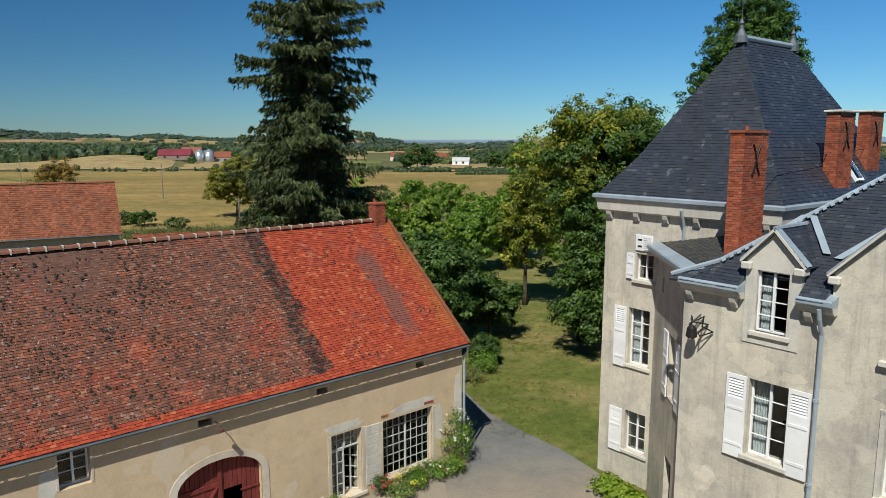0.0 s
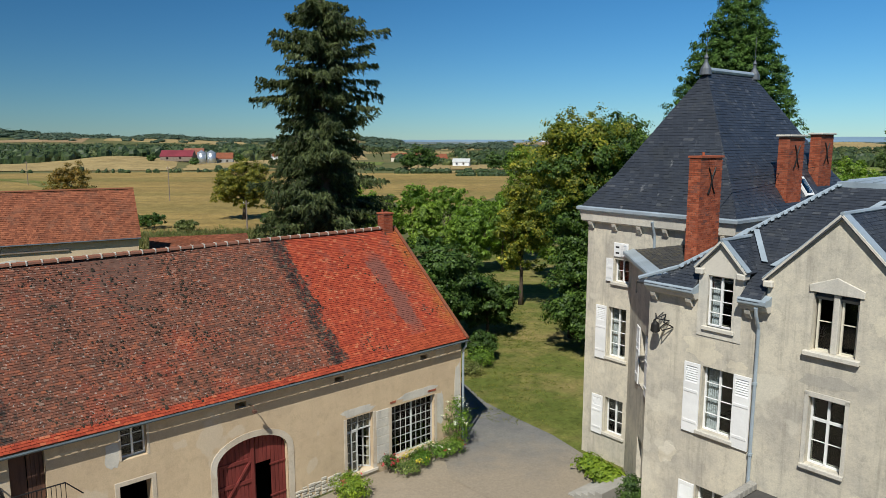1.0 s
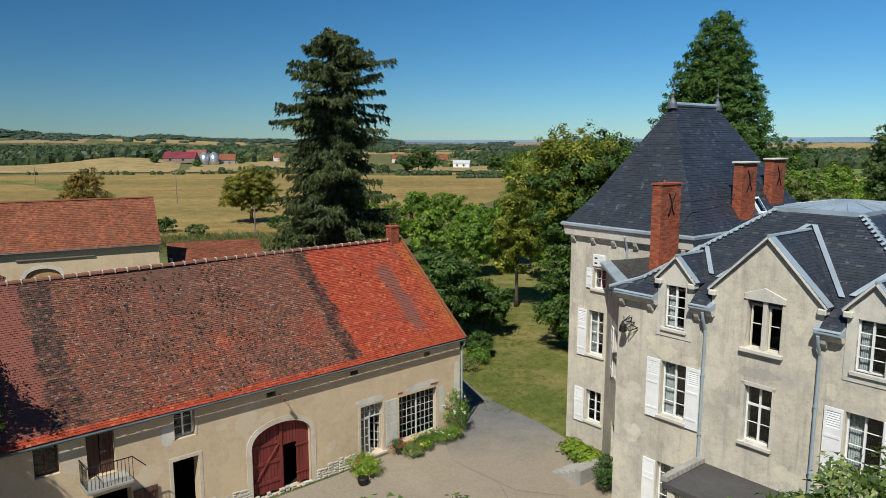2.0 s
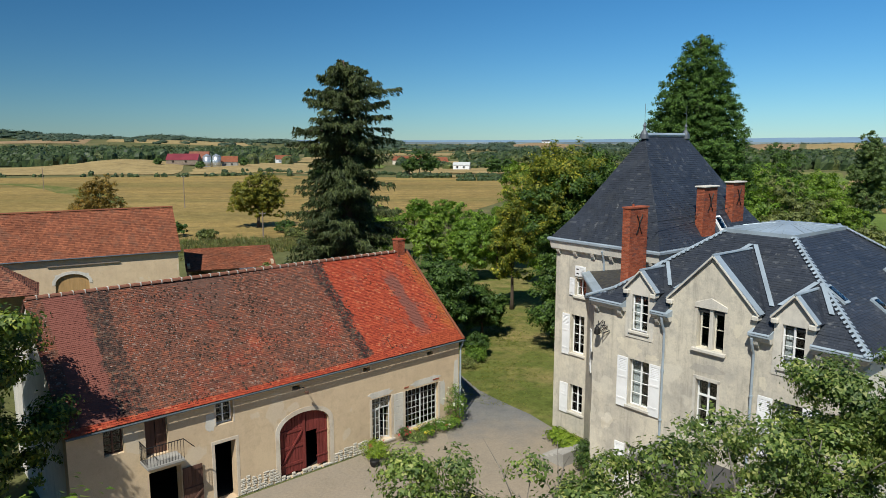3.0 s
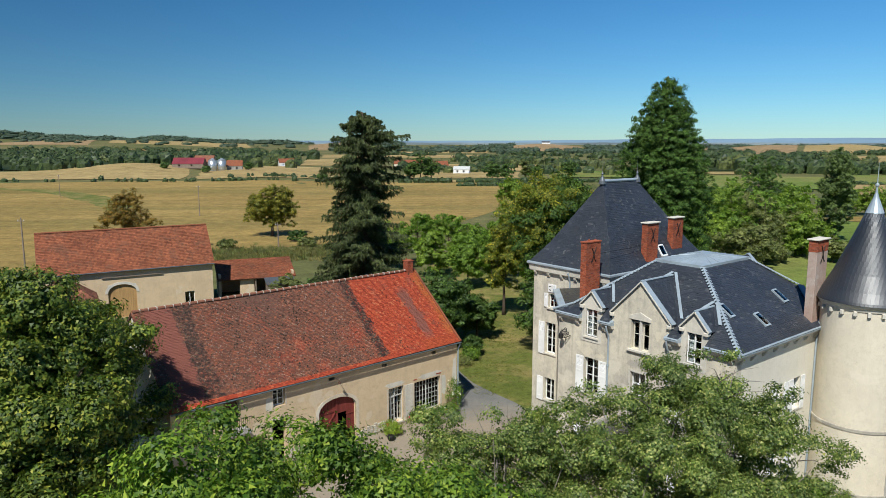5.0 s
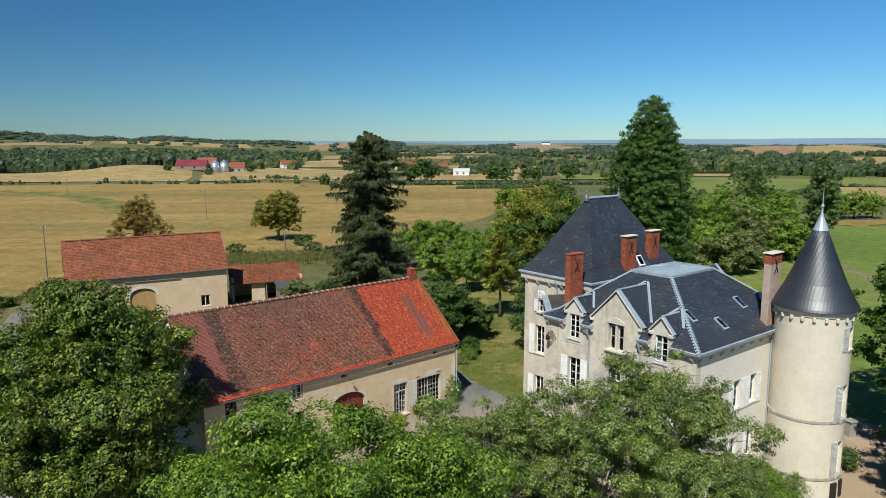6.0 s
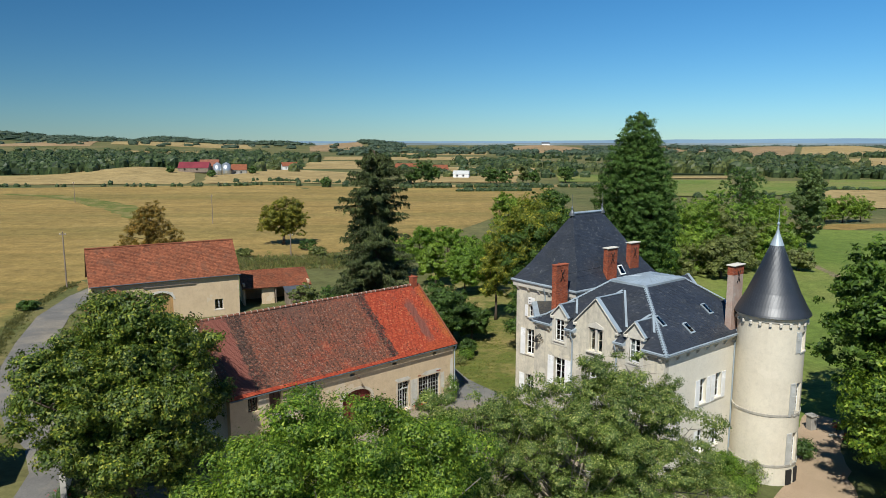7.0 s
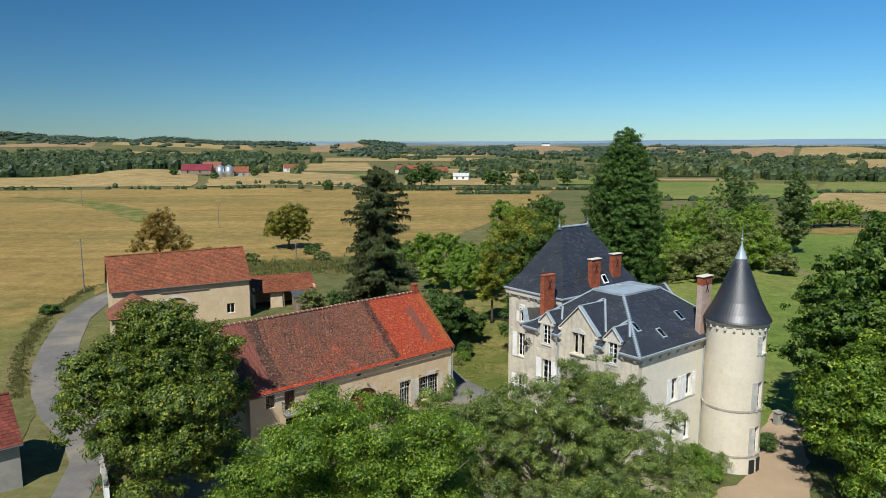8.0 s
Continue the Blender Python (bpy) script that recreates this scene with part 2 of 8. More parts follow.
    grain = noise_node(nt, 25, 4, 0.7)
    col = mix(nt, 1.0, col, ramp(nt, grain, [(0.25, g3(0.7)), (0.75, g3(1.06))]), "MULTIPLY")
    nt.links.new(col, b.inputs["Base Color"])
    b.inputs["Roughness"].default_value, b.inputs["Specular IOR Level"].default_value = 0.85, 0.2
    bump(nt, b, grain, 0.4, 0.008)
    return m


PLASTER_BARN = plaster("barn_render", (0.64, 0.49, 0.31), (0.5, 0.37, 0.24), 0.5, 0.15, (0.66, 0.57, 0.43))
PLASTER_SURROUND = plaster("limewashed_surround", (0.64, 0.55, 0.42), (0.5, 0.41, 0.3), 0.6, 0.2)
PLASTER_GREY = plaster("weathered_render", (0.65, 0.585, 0.455), (0.42, 0.385, 0.325), 0.8, 0.6, (0.7, 0.645, 0.52))
PLASTER_CREAM = plaster("cream_render", (0.69, 0.62, 0.485), (0.57, 0.505, 0.395), 0.5, 0.14, (0.71, 0.635, 0.51))
PLASTER_TRIM = plaster("limestone_trim", (0.66, 0.61, 0.51), (0.45, 0.43, 0.38), 0.5, 0.4, (0.68, 0.62, 0.52))
WHITE_PAINT = plain("white_paint", (0.78, 0.77, 0.74), 0.5, 0, 0.08, 8, 0.2, 0.004)
CREAM_PAINT = plain("cream_paint", (0.68, 0.63, 0.5), 0.55, 0, 0.12, 8, 0.2, 0.004)
RED_PAINT = plain("oxide_red_boards", (0.2, 0.038, 0.03), 0.7, 0, 0.3, 5, 0.6, 0.01, 0.3, (6, 6, 0.6))
BROWN_WOOD = plain("brown_boards", (0.12, 0.06, 0.04), 0.75, 0, 0.3, 5, 0.6, 0.01, 0.3, (6, 6, 0.6))
PALE_WOOD = plain("pale_boards", (0.44, 0.27, 0.11), 0.7, 0, 0.2, 5, 0.5, 0.01, 0.3, (6, 6, 0.6))
GREY_WOOD = plain("grey_boards", (0.26, 0.2, 0.15), 0.8, 0, 0.3, 5, 0.6, 0.01, 0.3, (6, 6, 0.6))
ZINC = plain("zinc", (0.37, 0.43, 0.47), 0.45, 0.25, 0.16, 5, 0.2, 0.006)
LEAD = plain("dark_lead", (0.12, 0.13, 0.14), 0.5, 0.4, 0.2, 5, 0.2, 0.006)
# Darker copy of the zinc, the shade at the eaves put into its colour.
SHADED_ZINC = plain("shaded_zinc", (0.13, 0.16, 0.17), 0.6, 0.2, 0.25, 5, 0.3, 0.006)
FELT = plain("dark_felt", (0.075, 0.07, 0.064), 0.9, 0, 0.3, 2, 0.3, 0.01)
SHUTTER_GREY = plain("weathered_shutter_paint", (0.5, 0.49, 0.45), 0.6, 0, 0.2, 8, 0.2, 0.004)
GREY_PAINT = plain("grey_painted_steel", (0.5, 0.5, 0.47), 0.6, 0, 0.15, 8, 0.2, 0.004)
IRON = plain("wrought_iron", (0.03, 0.028, 0.026), 0.6, 0.6, 0.3, 10, 0.3, 0.004)
# Near-black base colour that paints in the shade of rooms and openings.
DARK = plain("interior_shade_black", (0.02, 0.018, 0.016), 0.9, 0, 0.3, 2, 0.1, 0.01)
CURTAIN = plain("curtain", (0.6, 0.6, 0.6), 0.9, 0, 0.1, 4, 0.3, 0.01)
GLASS = glassy("window_glass")
SLATE_STOPS = [(0.0, (0.032, 0.037, 0.047)), (0.5, (0.038, 0.044, 0.056)), (0.93, (0.045, 0.051, 0.063)), (1.0, (0.085, 0.09, 0.098))]
SLATE = pieces("slate", SLATE_STOPS, (0.05, 0.052, 0.05), 0.35, 0.9, 0.45, 0.5, False, 0.55)
SLATE_ONE = pieces("slate_piece", SLATE_STOPS, (0.05, 0.052, 0.05), 0.35, 0.9, 0.45, 0.5, True, 0.55)
MOSSY_SLATE = pieces("mossy_slate", [(0.0, (0.04, 0.04, 0.042)), (1.0, (0.075, 0.073, 0.07))], (0.13, 0.105, 0.05), 0.7, 5.0, 0.7, 0.3)
BRICK_STOPS = [(0.0, (0.27, 0.07, 0.035)), (0.5, (0.4, 0.105, 0.05)), (0.9, (0.47, 0.14, 0.07)), (1.0, (0.2, 0.08, 0.06))]
BRICK = pieces("brick", BRICK_STOPS, (0.2, 0.1, 0.07), 0.3, 2.5, 0.88, 0.2)
BRICK_ONE = pieces("brick_piece", BRICK_STOPS, (0.2, 0.1, 0.07), 0.3, 2.5, 0.88, 0.2, True)
MORTAR = plain("mortar", (0.36, 0.25, 0.18), 0.95, 0, 0.2, 8, 0.5, 0.01, 0.2)
MOSS = plain("roof_moss", (0.05, 0.042, 0.03), 0.95, 0, 0.5, 4, 0.6, 0.02, 0.1)
CLAY = pieces("clay_tiles", [(0.0, (0.185, 0.062, 0.032)), (0.5, (0.255, 0.085, 0.042)), (1.0, (0.33, 0.115, 0.055))], (0.15, 0.078, 0.05), 0.5, 0.8, 0.85, 0.2)
CLAY_OLD = pieces("old_clay_tiles", [(0.0, (0.16, 0.06, 0.04)), (0.5, (0.26, 0.1, 0.06)), (1.0, (0.36, 0.15, 0.085))], (0.1, 0.075, 0.055), 0.6, 1.8, 0.88, 0.2)
CLAY_DARK = pieces("dark_red_tiles", [(0.0, (0.13, 0.035, 0.025)), (1.0, (0.22, 0.06, 0.04))], (0.08, 0.05, 0.04), 0.5, 1.5, 0.88, 0.2)
TILES_BARN = barn_tiles()
RUBBLE = pieces("rubble_stone", [(0.0, (0.38, 0.33, 0.25)), (0.6, (0.52, 0.46, 0.36)), (1.0, (0.6, 0.55, 0.45))], None, 0, 1, 0.95, 0.15)
STONE = plain("grey_stone", (0.33, 0.31, 0.27), 0.9, 0, 0.2, 4, 0.5, 0.01, 0.2)
BARK = plain("bark", (0.12, 0.09, 0.065), 0.95, 0, 0.35, 5, 0.9, 0.03, 0.15, (4, 4, 0.7))
BARK_PALE = plain("pale_bark", (0.24, 0.21, 0.17), 0.95, 0, 0.3, 5, 0.9, 0.03, 0.15, (4, 4, 0.7))
LEAF_DARK = foliage("dark_leaves", (0.026, 0.055, 0.011), (0.085, 0.145, 0.03), 0.3)
LEAF_PARK_DARK = foliage("dark_park_leaves", (0.026, 0.058, 0.012), (0.09, 0.15, 0.026), 0.32)
LEAF_WALNUT = foliage("walnut_leaves", (0.023, 0.05, 0.007), (0.115, 0.163, 0.02), 0.24, (0.27, 0.28, 0.04))
LEAF_BRIGHT = foliage("bright_leaves", (0.05, 0.11, 0.012), (0.135, 0.235, 0.028), 0.4)
LEAF_GREY = foliage("grey_green_leaves", (0.052, 0.095, 0.02), (0.2, 0.265, 0.062), 0.38, (0.38, 0.39, 0.14), 0.5)
LEAF_ASH = foliage("ash_leaves", (0.04, 0.09, 0.01), (0.16, 0.25, 0.026), 0.36, (0.3, 0.37, 0.045))
LEAF_TURNED = foliage("turned_leaves", (0.08, 0.115, 0.014), (0.22, 0.235, 0.03), 0.4, (0.42, 0.36, 0.045))
LEAF_SPRING = foliage("fresh_green_leaves", (0.1, 0.16, 0.022), (0.23, 0.32, 0.05), 0.45)
LEAF_OLIVE = foliage("dull_olive_leaves", (0.09, 0.11, 0.035), (0.2, 0.22, 0.08), 0.4)
LEAF_MID = foliage("park_leaves", (0.07, 0.135, 0.018), (0.2, 0.3, 0.045), 0.45)
LEAF_YELLOW = foliage("yellowing_leaves", (0.075, 0.095, 0.014), (0.23, 0.22, 0.034), 0.38, (0.4, 0.32, 0.04))
LEAF_AUTUMN = foliage("russet_leaves", (0.11, 0.085, 0.018), (0.28, 0.19, 0.045), 0.35, (0.38, 0.2, 0.035))
NEEDLES = foliage("spruce_needles", (0.026, 0.038, 0.015), (0.085, 0.105, 0.042), 0.2, None, 0.2)
NEEDLES_SEQ = foliage("sequoia_needles", (0.026, 0.058, 0.013), (0.085, 0.15, 0.034), 0.2, None, 0.15)
LEAF_FAR = foliage("far_woods", (0.018, 0.036, 0.014), (0.055, 0.08, 0.03), 0.15)
LEAF_FAR_OLIVE = foliage("far_mixed_woods", (0.036, 0.052, 0.018), (0.1, 0.118, 0.04), 0.2)
LEAF_POPLAR = foliage("poplar_leaves", (0.05, 0.085, 0.025), (0.145, 0.2, 0.068), 0.34)
# Leaf colour shifted towards blue-grey to paint in distance haze.
LEAF_HAZE = foliage("haze_tinted_woods", (0.03, 0.05, 0.035), (0.06, 0.085, 0.055), 0.1)
FLOWER_RED = foliage("red_petals", (0.4, 0.02, 0.03), (0.55, 0.05, 0.08), 0.3)
FLOWER_YELLOW = foliage("yellow_petals", (0.45, 0.33, 0.02), (0.6, 0.5, 0.05), 0.3)
FLOWER_WHITE = foliage("white_petals", (0.7, 0.66, 0.58), (0.8, 0.78, 0.72), 0.3)
LIME_LEAF = foliage("lime_leaves", (0.12, 0.2, 0.02), (0.28, 0.36, 0.04), 0.4)
STRAW = earth("stubble", (0.275, 0.185, 0.058), (0.37, 0.262, 0.09), (0.2, 0.165, 0.05), 0.02, 0.7, 1.2, 0.08, (0.4, 3.0, 1), True)
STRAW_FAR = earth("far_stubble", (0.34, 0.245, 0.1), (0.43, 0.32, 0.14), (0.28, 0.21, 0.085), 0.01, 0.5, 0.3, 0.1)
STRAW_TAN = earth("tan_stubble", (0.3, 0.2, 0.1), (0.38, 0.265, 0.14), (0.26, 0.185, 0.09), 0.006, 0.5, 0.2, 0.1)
PASTURE = earth("pasture", (0.1, 0.115, 0.038), (0.16, 0.15, 0.055), (0.21, 0.175, 0.075), 0.015, 0.7, 0.8, 0.1)
LAWN = earth("lawn", (0.085, 0.115, 0.02), (0.17, 0.18, 0.042), (0.32, 0.245, 0.095), 0.3, 0.9, 7, 0.07)
MEADOW = earth("green_meadow", (0.115, 0.17, 0.03), (0.18, 0.232, 0.045), (0.27, 0.235, 0.08), 0.03, 0.75, 2, 0.08)
GRAVEL = earth("gravel", (0.27, 0.22, 0.155), (0.33, 0.27, 0.195), (0.24, 0.21, 0.165), 0.3, 0.6, 30, 0.006, rough=0.45)
DRIVE = earth("worn_drive", (0.13, 0.128, 0.122), (0.18, 0.175, 0.165), (0.24, 0.225, 0.19), 0.5, 0.6, 45, 0.008, None, False, (0.0, 1.0, 29.0, 24.5, (0.29, 0.24, 0.175)), 0.5)
TARMAC = earth("worn_tarmac", (0.14, 0.132, 0.12), (0.185, 0.175, 0.158), (0.29, 0.25, 0.19), 0.35, 0.75, 40, 0.01, rough=0.6)
TRODDEN = earth("trodden_earth", (0.2, 0.165, 0.09), (0.3, 0.235, 0.14), (0.14, 0.15, 0.05), 0.6, 0.8, 12, 0.02)
DIRT = earth("dirt_track", (0.38, 0.275, 0.175), (0.47, 0.345, 0.23), (0.33, 0.25, 0.15), 0.3, 0.5, 40, 0.01)
WEEDS = earth("rough_grass", (0.09, 0.11, 0.03), (0.155, 0.145, 0.05), (0.23, 0.185, 0.08), 0.12, 0.7, 5, 0.1)
LEAF_CHESTNUT = foliage("chestnut_leaves", (0.034, 0.074, 0.012), (0.11, 0.18, 0.028), 0.34)
LEAF_LAWN = foliage("lawn_grass", (0.07, 0.1, 0.02), (0.2, 0.2, 0.05), 0.3)
LEAF_VERGE = foliage("verge_grass", (0.06, 0.07, 0.022), (0.15, 0.14, 0.05), 0.3)
LEAF_DRY = foliage("dry_grass", (0.1, 0.1, 0.03), (0.22, 0.19, 0.075), 0.3)
PATCH = plaster("pale_patch", (0.7, 0.63, 0.48), (0.56, 0.5, 0.39), 0.7, 0.3)
SLATE_CONE = pieces("cone_slate", [(0.0, (0.018, 0.021, 0.027)), (1.0, (0.024, 0.027, 0.034))], (0.04, 0.042, 0.045), 0.25, 0.9, 0.47, 1.0)
# Ground colour with the shade between far trees painted in.
WOOD_SHADE = earth("wood_floor", (0.02, 0.036, 0.012), (0.035, 0.055, 0.018), (0.05, 0.06, 0.025), 0.02, 0.5, 0.2, 0.3)
PLASTER_STACK = plaster("worn_stack", (0.46, 0.38, 0.32), (0.36, 0.2, 0.15), 0.6, 0.4, (0.55, 0.5, 0.43))
PLASTER_SIDE = plaster("fresh_cream_render", (0.76, 0.705, 0.58), (0.66, 0.6, 0.48), 0.4, 0.1, (0.76, 0.7, 0.56))
STRING_STONE = plaster("weathered_course", (0.46, 0.42, 0.34), (0.3, 0.28, 0.24), 0.7, 0.4)
SILO = plain("galvanised_steel", (0.55, 0.58, 0.6), 0.35, 0.7, 0.1, 2, 0.2, 0.02)
# Backdrop colours with the haze of distance mixed in.
HAZE_BLUE = plain("haze_tinted_hills", (0.22, 0.32, 0.44), 1.0, 0, 0.12, 0.004, 0.0, 0.01, 0.0, (1, 1, 12))
HAZE_PLAIN = plain("haze_tinted_plain", (0.25, 0.3, 0.32), 1.0, 0, 0.35, 0.012, 0.0, 0.01, 0.0, (1, 1, 14))

# ---- building helpers ----
class Solid:
    """Collects the faces of one part."""

    def __init__(self):
        self.v, self.f = [], []

    def poly(self, pts):
        n = len(self.v)
        self.v += [tuple(p) for p in pts]
        self.f.append(tuple(range(n, n + len(pts))))

    def box(self, x0, y0, z0, x1, y1, z1):
        n = len(self.v)
        self.v += [(x, y, z) for z in (z0, z1) for x, y in ((x0, y0), (x1, y0), (x1, y1), (x0, y1))]
        self.f += [tuple(n + k for k in q) for q in ((3, 2, 1, 0), (4, 5, 6, 7), (0, 1, 5, 4), (1, 2, 6, 5), (2, 3, 7, 6), (3, 0, 4, 7))]
        return self

    def prism(self, ring_a, ring_b):
        """A closed solid between two rings of as many points."""
        n, k = len(self.v), len(ring_a)
        self.v += [tuple(p) for p in ring_a] + [tuple(p) for p in ring_b]
        self.f += [tuple(reversed(range(n, n + k))), tuple(range(n + k, n + 2 * k))]
        self.f += [(n + i, n + (i + 1) % k, n + k + (i + 1) % k, n + k + i) for i in range(k)]
        return self

    def slab(self, pts, thick):
        """A plate under a planar outline."""
        p = [Vector(q) for q in pts]
        nrm = (p[1] - p[0]).cross(p[2] - p[0]).normalized()
        return self.prism([q - nrm * thick for q in p], p)

    def tube(self, pts, radii, sides=8):
        """A round bar through points, of changing radius."""
        p = [Vector(q) for q in pts]
        rings = []
        for i, q in enumerate(p):
            d = (p[min(i + 1, len(p) - 1)] - p[max(i - 1, 0)]).normalized()
            a = d.orthogonal().normalized() if i == 0 else (a - d * a.dot(d)).normalized()
            c = d.cross(a)
            r = radii[i] if isinstance(radii, (list, tuple)) else radii
            rings.append([q + (a * math.cos(t) + c * math.sin(t)) * r for t in (2 * math.pi * k / sides for k in range(sides))])
        n = len(self.v)
        for ring in rings:
            self.v += [tuple(q) for q in ring]
        for i in range(len(rings) - 1):
            for k in range(sides):
                k2 = (k + 1) % sides
                self.f.append((n + i * sides + k, n + i * sides + k2, n + (i + 1) * sides + k2, n + (i + 1) * sides + k))
        self.f.append(tuple(reversed(range(n, n + sides))))
        self.f.append(tuple(range(n + (len(rings) - 1) * sides, n + len(rings) * sides)))
        return self

    def lathe(self, profile, cx=0, cy=0, sides=48):
        """A turned body round an upright axis; profile: (radius, z) from below."""
        n = len(self.v)
        for r, z in profile:
            self.v += [(cx + r * math.cos(2 * math.pi * k / sides), cy + r * math.sin(2 * math.pi * k / sides), z) for k in range(sides)]
        for i in range(len(profile) - 1):
            for k in range(sides):
                k2 = (k + 1) % sides
                self.f.append((n + i * sides + k, n + i * sides + k2, n + (i + 1) * sides + k2, n + (i + 1) * sides + k))
        self.f.append(tuple(reversed(range(n, n + sides))))
        self.f.append(tuple(range(n + (len(profile) - 1) * sides, n + len(profile) * sides)))
        return self

    def mesh(self, name):
        me = bpy.data.meshes.new(name)
        me.from_pydata(self.v, [], self.f)
        me.update()
        return me


def part(name, solid, material, parent=None, label="", bevel=0.0, smooth=False, kind=""):
    """Links a Solid (or a mesh) as ONE mesh object under a thing or a part."""
    me = solid.mesh(name) if isinstance(solid, Solid) else solid
    if not me.materials:
        me.materials.append(material)
    if bevel:
        bm = bmesh.new()
        bm.from_mesh(me)
        bmesh.ops.remove_doubles(bm, verts=bm.verts, dist=0.0005)
        edges = [e for e in bm.edges if len(e.link_faces) == 2 and e.calc_face_angle(0) > 0.6]
        bmesh.ops.bevel(bm, geom=edges, offset=bevel, segments=1, affect="EDGES", clamp_overlap=True)
        bm.to_mesh(me)
        bm.free()
    if smooth:
        me.polygons.foreach_set("use_smooth", [True] * len(me.polygons))
    ob = new(name, me)
    if parent:
        ob.parent = parent
    return tagged(ob, label, kind=kind)


def thing(name, label, category, at=(0, 0, 0), turn=0.0, group="", kind=""):
    ob = new(name)
    ob.empty_display_size = 0.3
    ob.matrix_world = pose(*at, 0, 0, turn)
    return tagged(ob, label, category, group, kind)


def quads(name, q, material):
    """A mesh of loose faces of as many corners each, from an array n x corners x 3."""
    n, c = q.shape[:2]
    me = bpy.data.meshes.new(name)
    me.vertices.add(c * n)
    me.vertices.foreach_set("co", np.ascontiguousarray(q, dtype=np.float32).ravel())
    me.loops.add(c * n)
    me.loops.foreach_set("vertex_index", np.arange(c * n, dtype=np.int32))
    me.polygons.add(n)
    me.polygons.foreach_set("loop_start", np.arange(0, c * n, c, dtype=np.int32))
    me.update(calc_edges=True)
    me.materials.append(material)
    return me


def pierced(s, x0, x1, z0, z1, y0, y1, holes, more=()):
    """A wall from y0 (face) to y1 (back) with rectangular openings (x0, x1, z0, z1) right through it."""
    xs = sorted({x0, x1, *more, *[h[0] for h in holes], *[h[1] for h in holes]})
    zs = sorted({z0, z1, *[h[2] for h in holes], *[h[3] for h in holes]})

    def solid(i, j):
        if not (0 <= i < len(xs) - 1 and 0 <= j < len(zs) - 1):
            return False
        cx, cz = (xs[i] + xs[i + 1]) / 2, (zs[j] + zs[j + 1]) / 2
        return not any(h[0] < cx < h[1] and h[2] < cz < h[3] for h in holes)

    for i in range(len(xs) - 1):
        for j in range(len(zs) - 1):
            if not solid(i, j):
                continue
            a, b, c, d = xs[i], xs[i + 1], zs[j], zs[j + 1]
            s.poly([(a, y0, c), (b, y0, c), (b, y0, d), (a, y0, d)])
            s.poly([(b, y1, c), (a, y1, c), (a, y1, d), (b, y1, d)])
            if not solid(i - 1, j):
                s.poly([(a, y1, c), (a, y0, c), (a, y0, d), (a, y1, d)])
            if not solid(i + 1, j):
                s.poly([(b, y0, c), (b, y1, c), (b, y1, d), (b, y0, d)])
            if not solid(i, j - 1):
                s.poly([(a, y1, c), (b, y1, c), (b, y0, c), (a, y0, c)])
            if not solid(i, j + 1):
                s.poly([(a, y0, d), (b, y0, d), (b, y1, d), (a, y1, d)])
    return s


def lay(outline, w, rise, thick, rng, keep=None, ragged=0.25):
    """Tiles or slates in courses over a planar outline whose first edge is its level foot. keep: says of a piece's place whether it is laid."""
    p = [Vector(q) for q in outline]
    u = (p[1] - p[0]).normalized()
    nrm = u.cross(p[2] - p[0]).normalized()
    up = nrm.cross(u)
    flat = [((q - p[0]).dot(u), (q - p[0]).dot(up)) for q in p]
    s = Solid()
    top = max(f[1] for f in flat)
    row, v = 0, 0.0
    while v < top - 0.02:
        mid = min(v + rise * 0.5, top - 0.01)
        cuts = []
        for (ua, va), (ub, vb) in zip(flat, flat[1:] + flat[:1]):
            if (va - mid) * (vb - mid) < 0:
                cuts.append(ua + (ub - ua) * (mid - va) / (vb - va))
        if len(cuts) >= 2:
            lo, hi = min(cuts), max(cuts)
            x = lo - (w * 0.5 if row % 2 else 0.0)
            while x < hi - 0.01:
                a, b = max(x, lo) + 0.004, min(x + w, hi) - 0.004
                if b - a > 0.03 and (keep is None or keep(p[0] + u * (a + b) / 2 + up * mid)):
                    t = thick * rng.uniform(0.7, 1.0 + ragged * 2)
                    lift = rng.uniform(-ragged, ragged) * thick
                    foot = v - rng.uniform(0, ragged) * rise * 0.3
                    head = min(v + rise * 1.12, top)
                    base = p[0] + up * foot
                    A, B = base + u * a + nrm * (t + lift), base + u * b + nrm * t
                    C, D = p[0] + u * b + up * head + nrm * thick * 0.1, p[0] + u * a + up * head + nrm * thick * 0.1
                    n = len(s.v)
                    s.v += [tuple(q) for q in (A, B, C, D, base + u * a, base + u * b)]
                    s.f += [(n, n + 1, n + 2, n + 3), (n + 4, n + 5, n + 1, n), (n + 4, n, n + 3), (n + 5, n + 2, n + 1)]
                x += w
        v += rise
        row += 1
    return s


def ridge_tiles(s, a, b, size=0.36, radius=0.13):
    """Half-round ridge tiles end to end, each lapping the next."""
    a, b = Vector(a), Vector(b)
    n = max(1, int((b - a).length / size))
    d = (b - a) / n
    side = d.cross(Vector((0, 0, 1))).normalized()
    up = side.cross(d).normalized()
    for k in range(n):
        p, q = a + d * k, a + d * (k + 1.04)
        rings = []
        for c, r in ((p, radius * 1.12), (q, radius * 0.95)):
            rings.append([c + side * math.cos(t) * r + up * (math.sin(t) * r * 0.9) for t in (math.pi * i / 5 for i in range(6))])
        s.prism(*rings)
    return s


def ridge_line(roof, a, b, material, size=0.36, radius=0.13):
    """A row of half-round ridge tiles, each a piece of its own."""
    a, b = Vector(a), Vector(b)
    n = max(1, int((b - a).length / size))
    d = (b - a) / n
    me = ridge_tiles(Solid(), (0, 0, 0), d, 10.0, radius).mesh("ridge_tile")
    for k in range(n):
        ob = part("ridge_tile", me, material, roof)
        ob.location = a + d * k


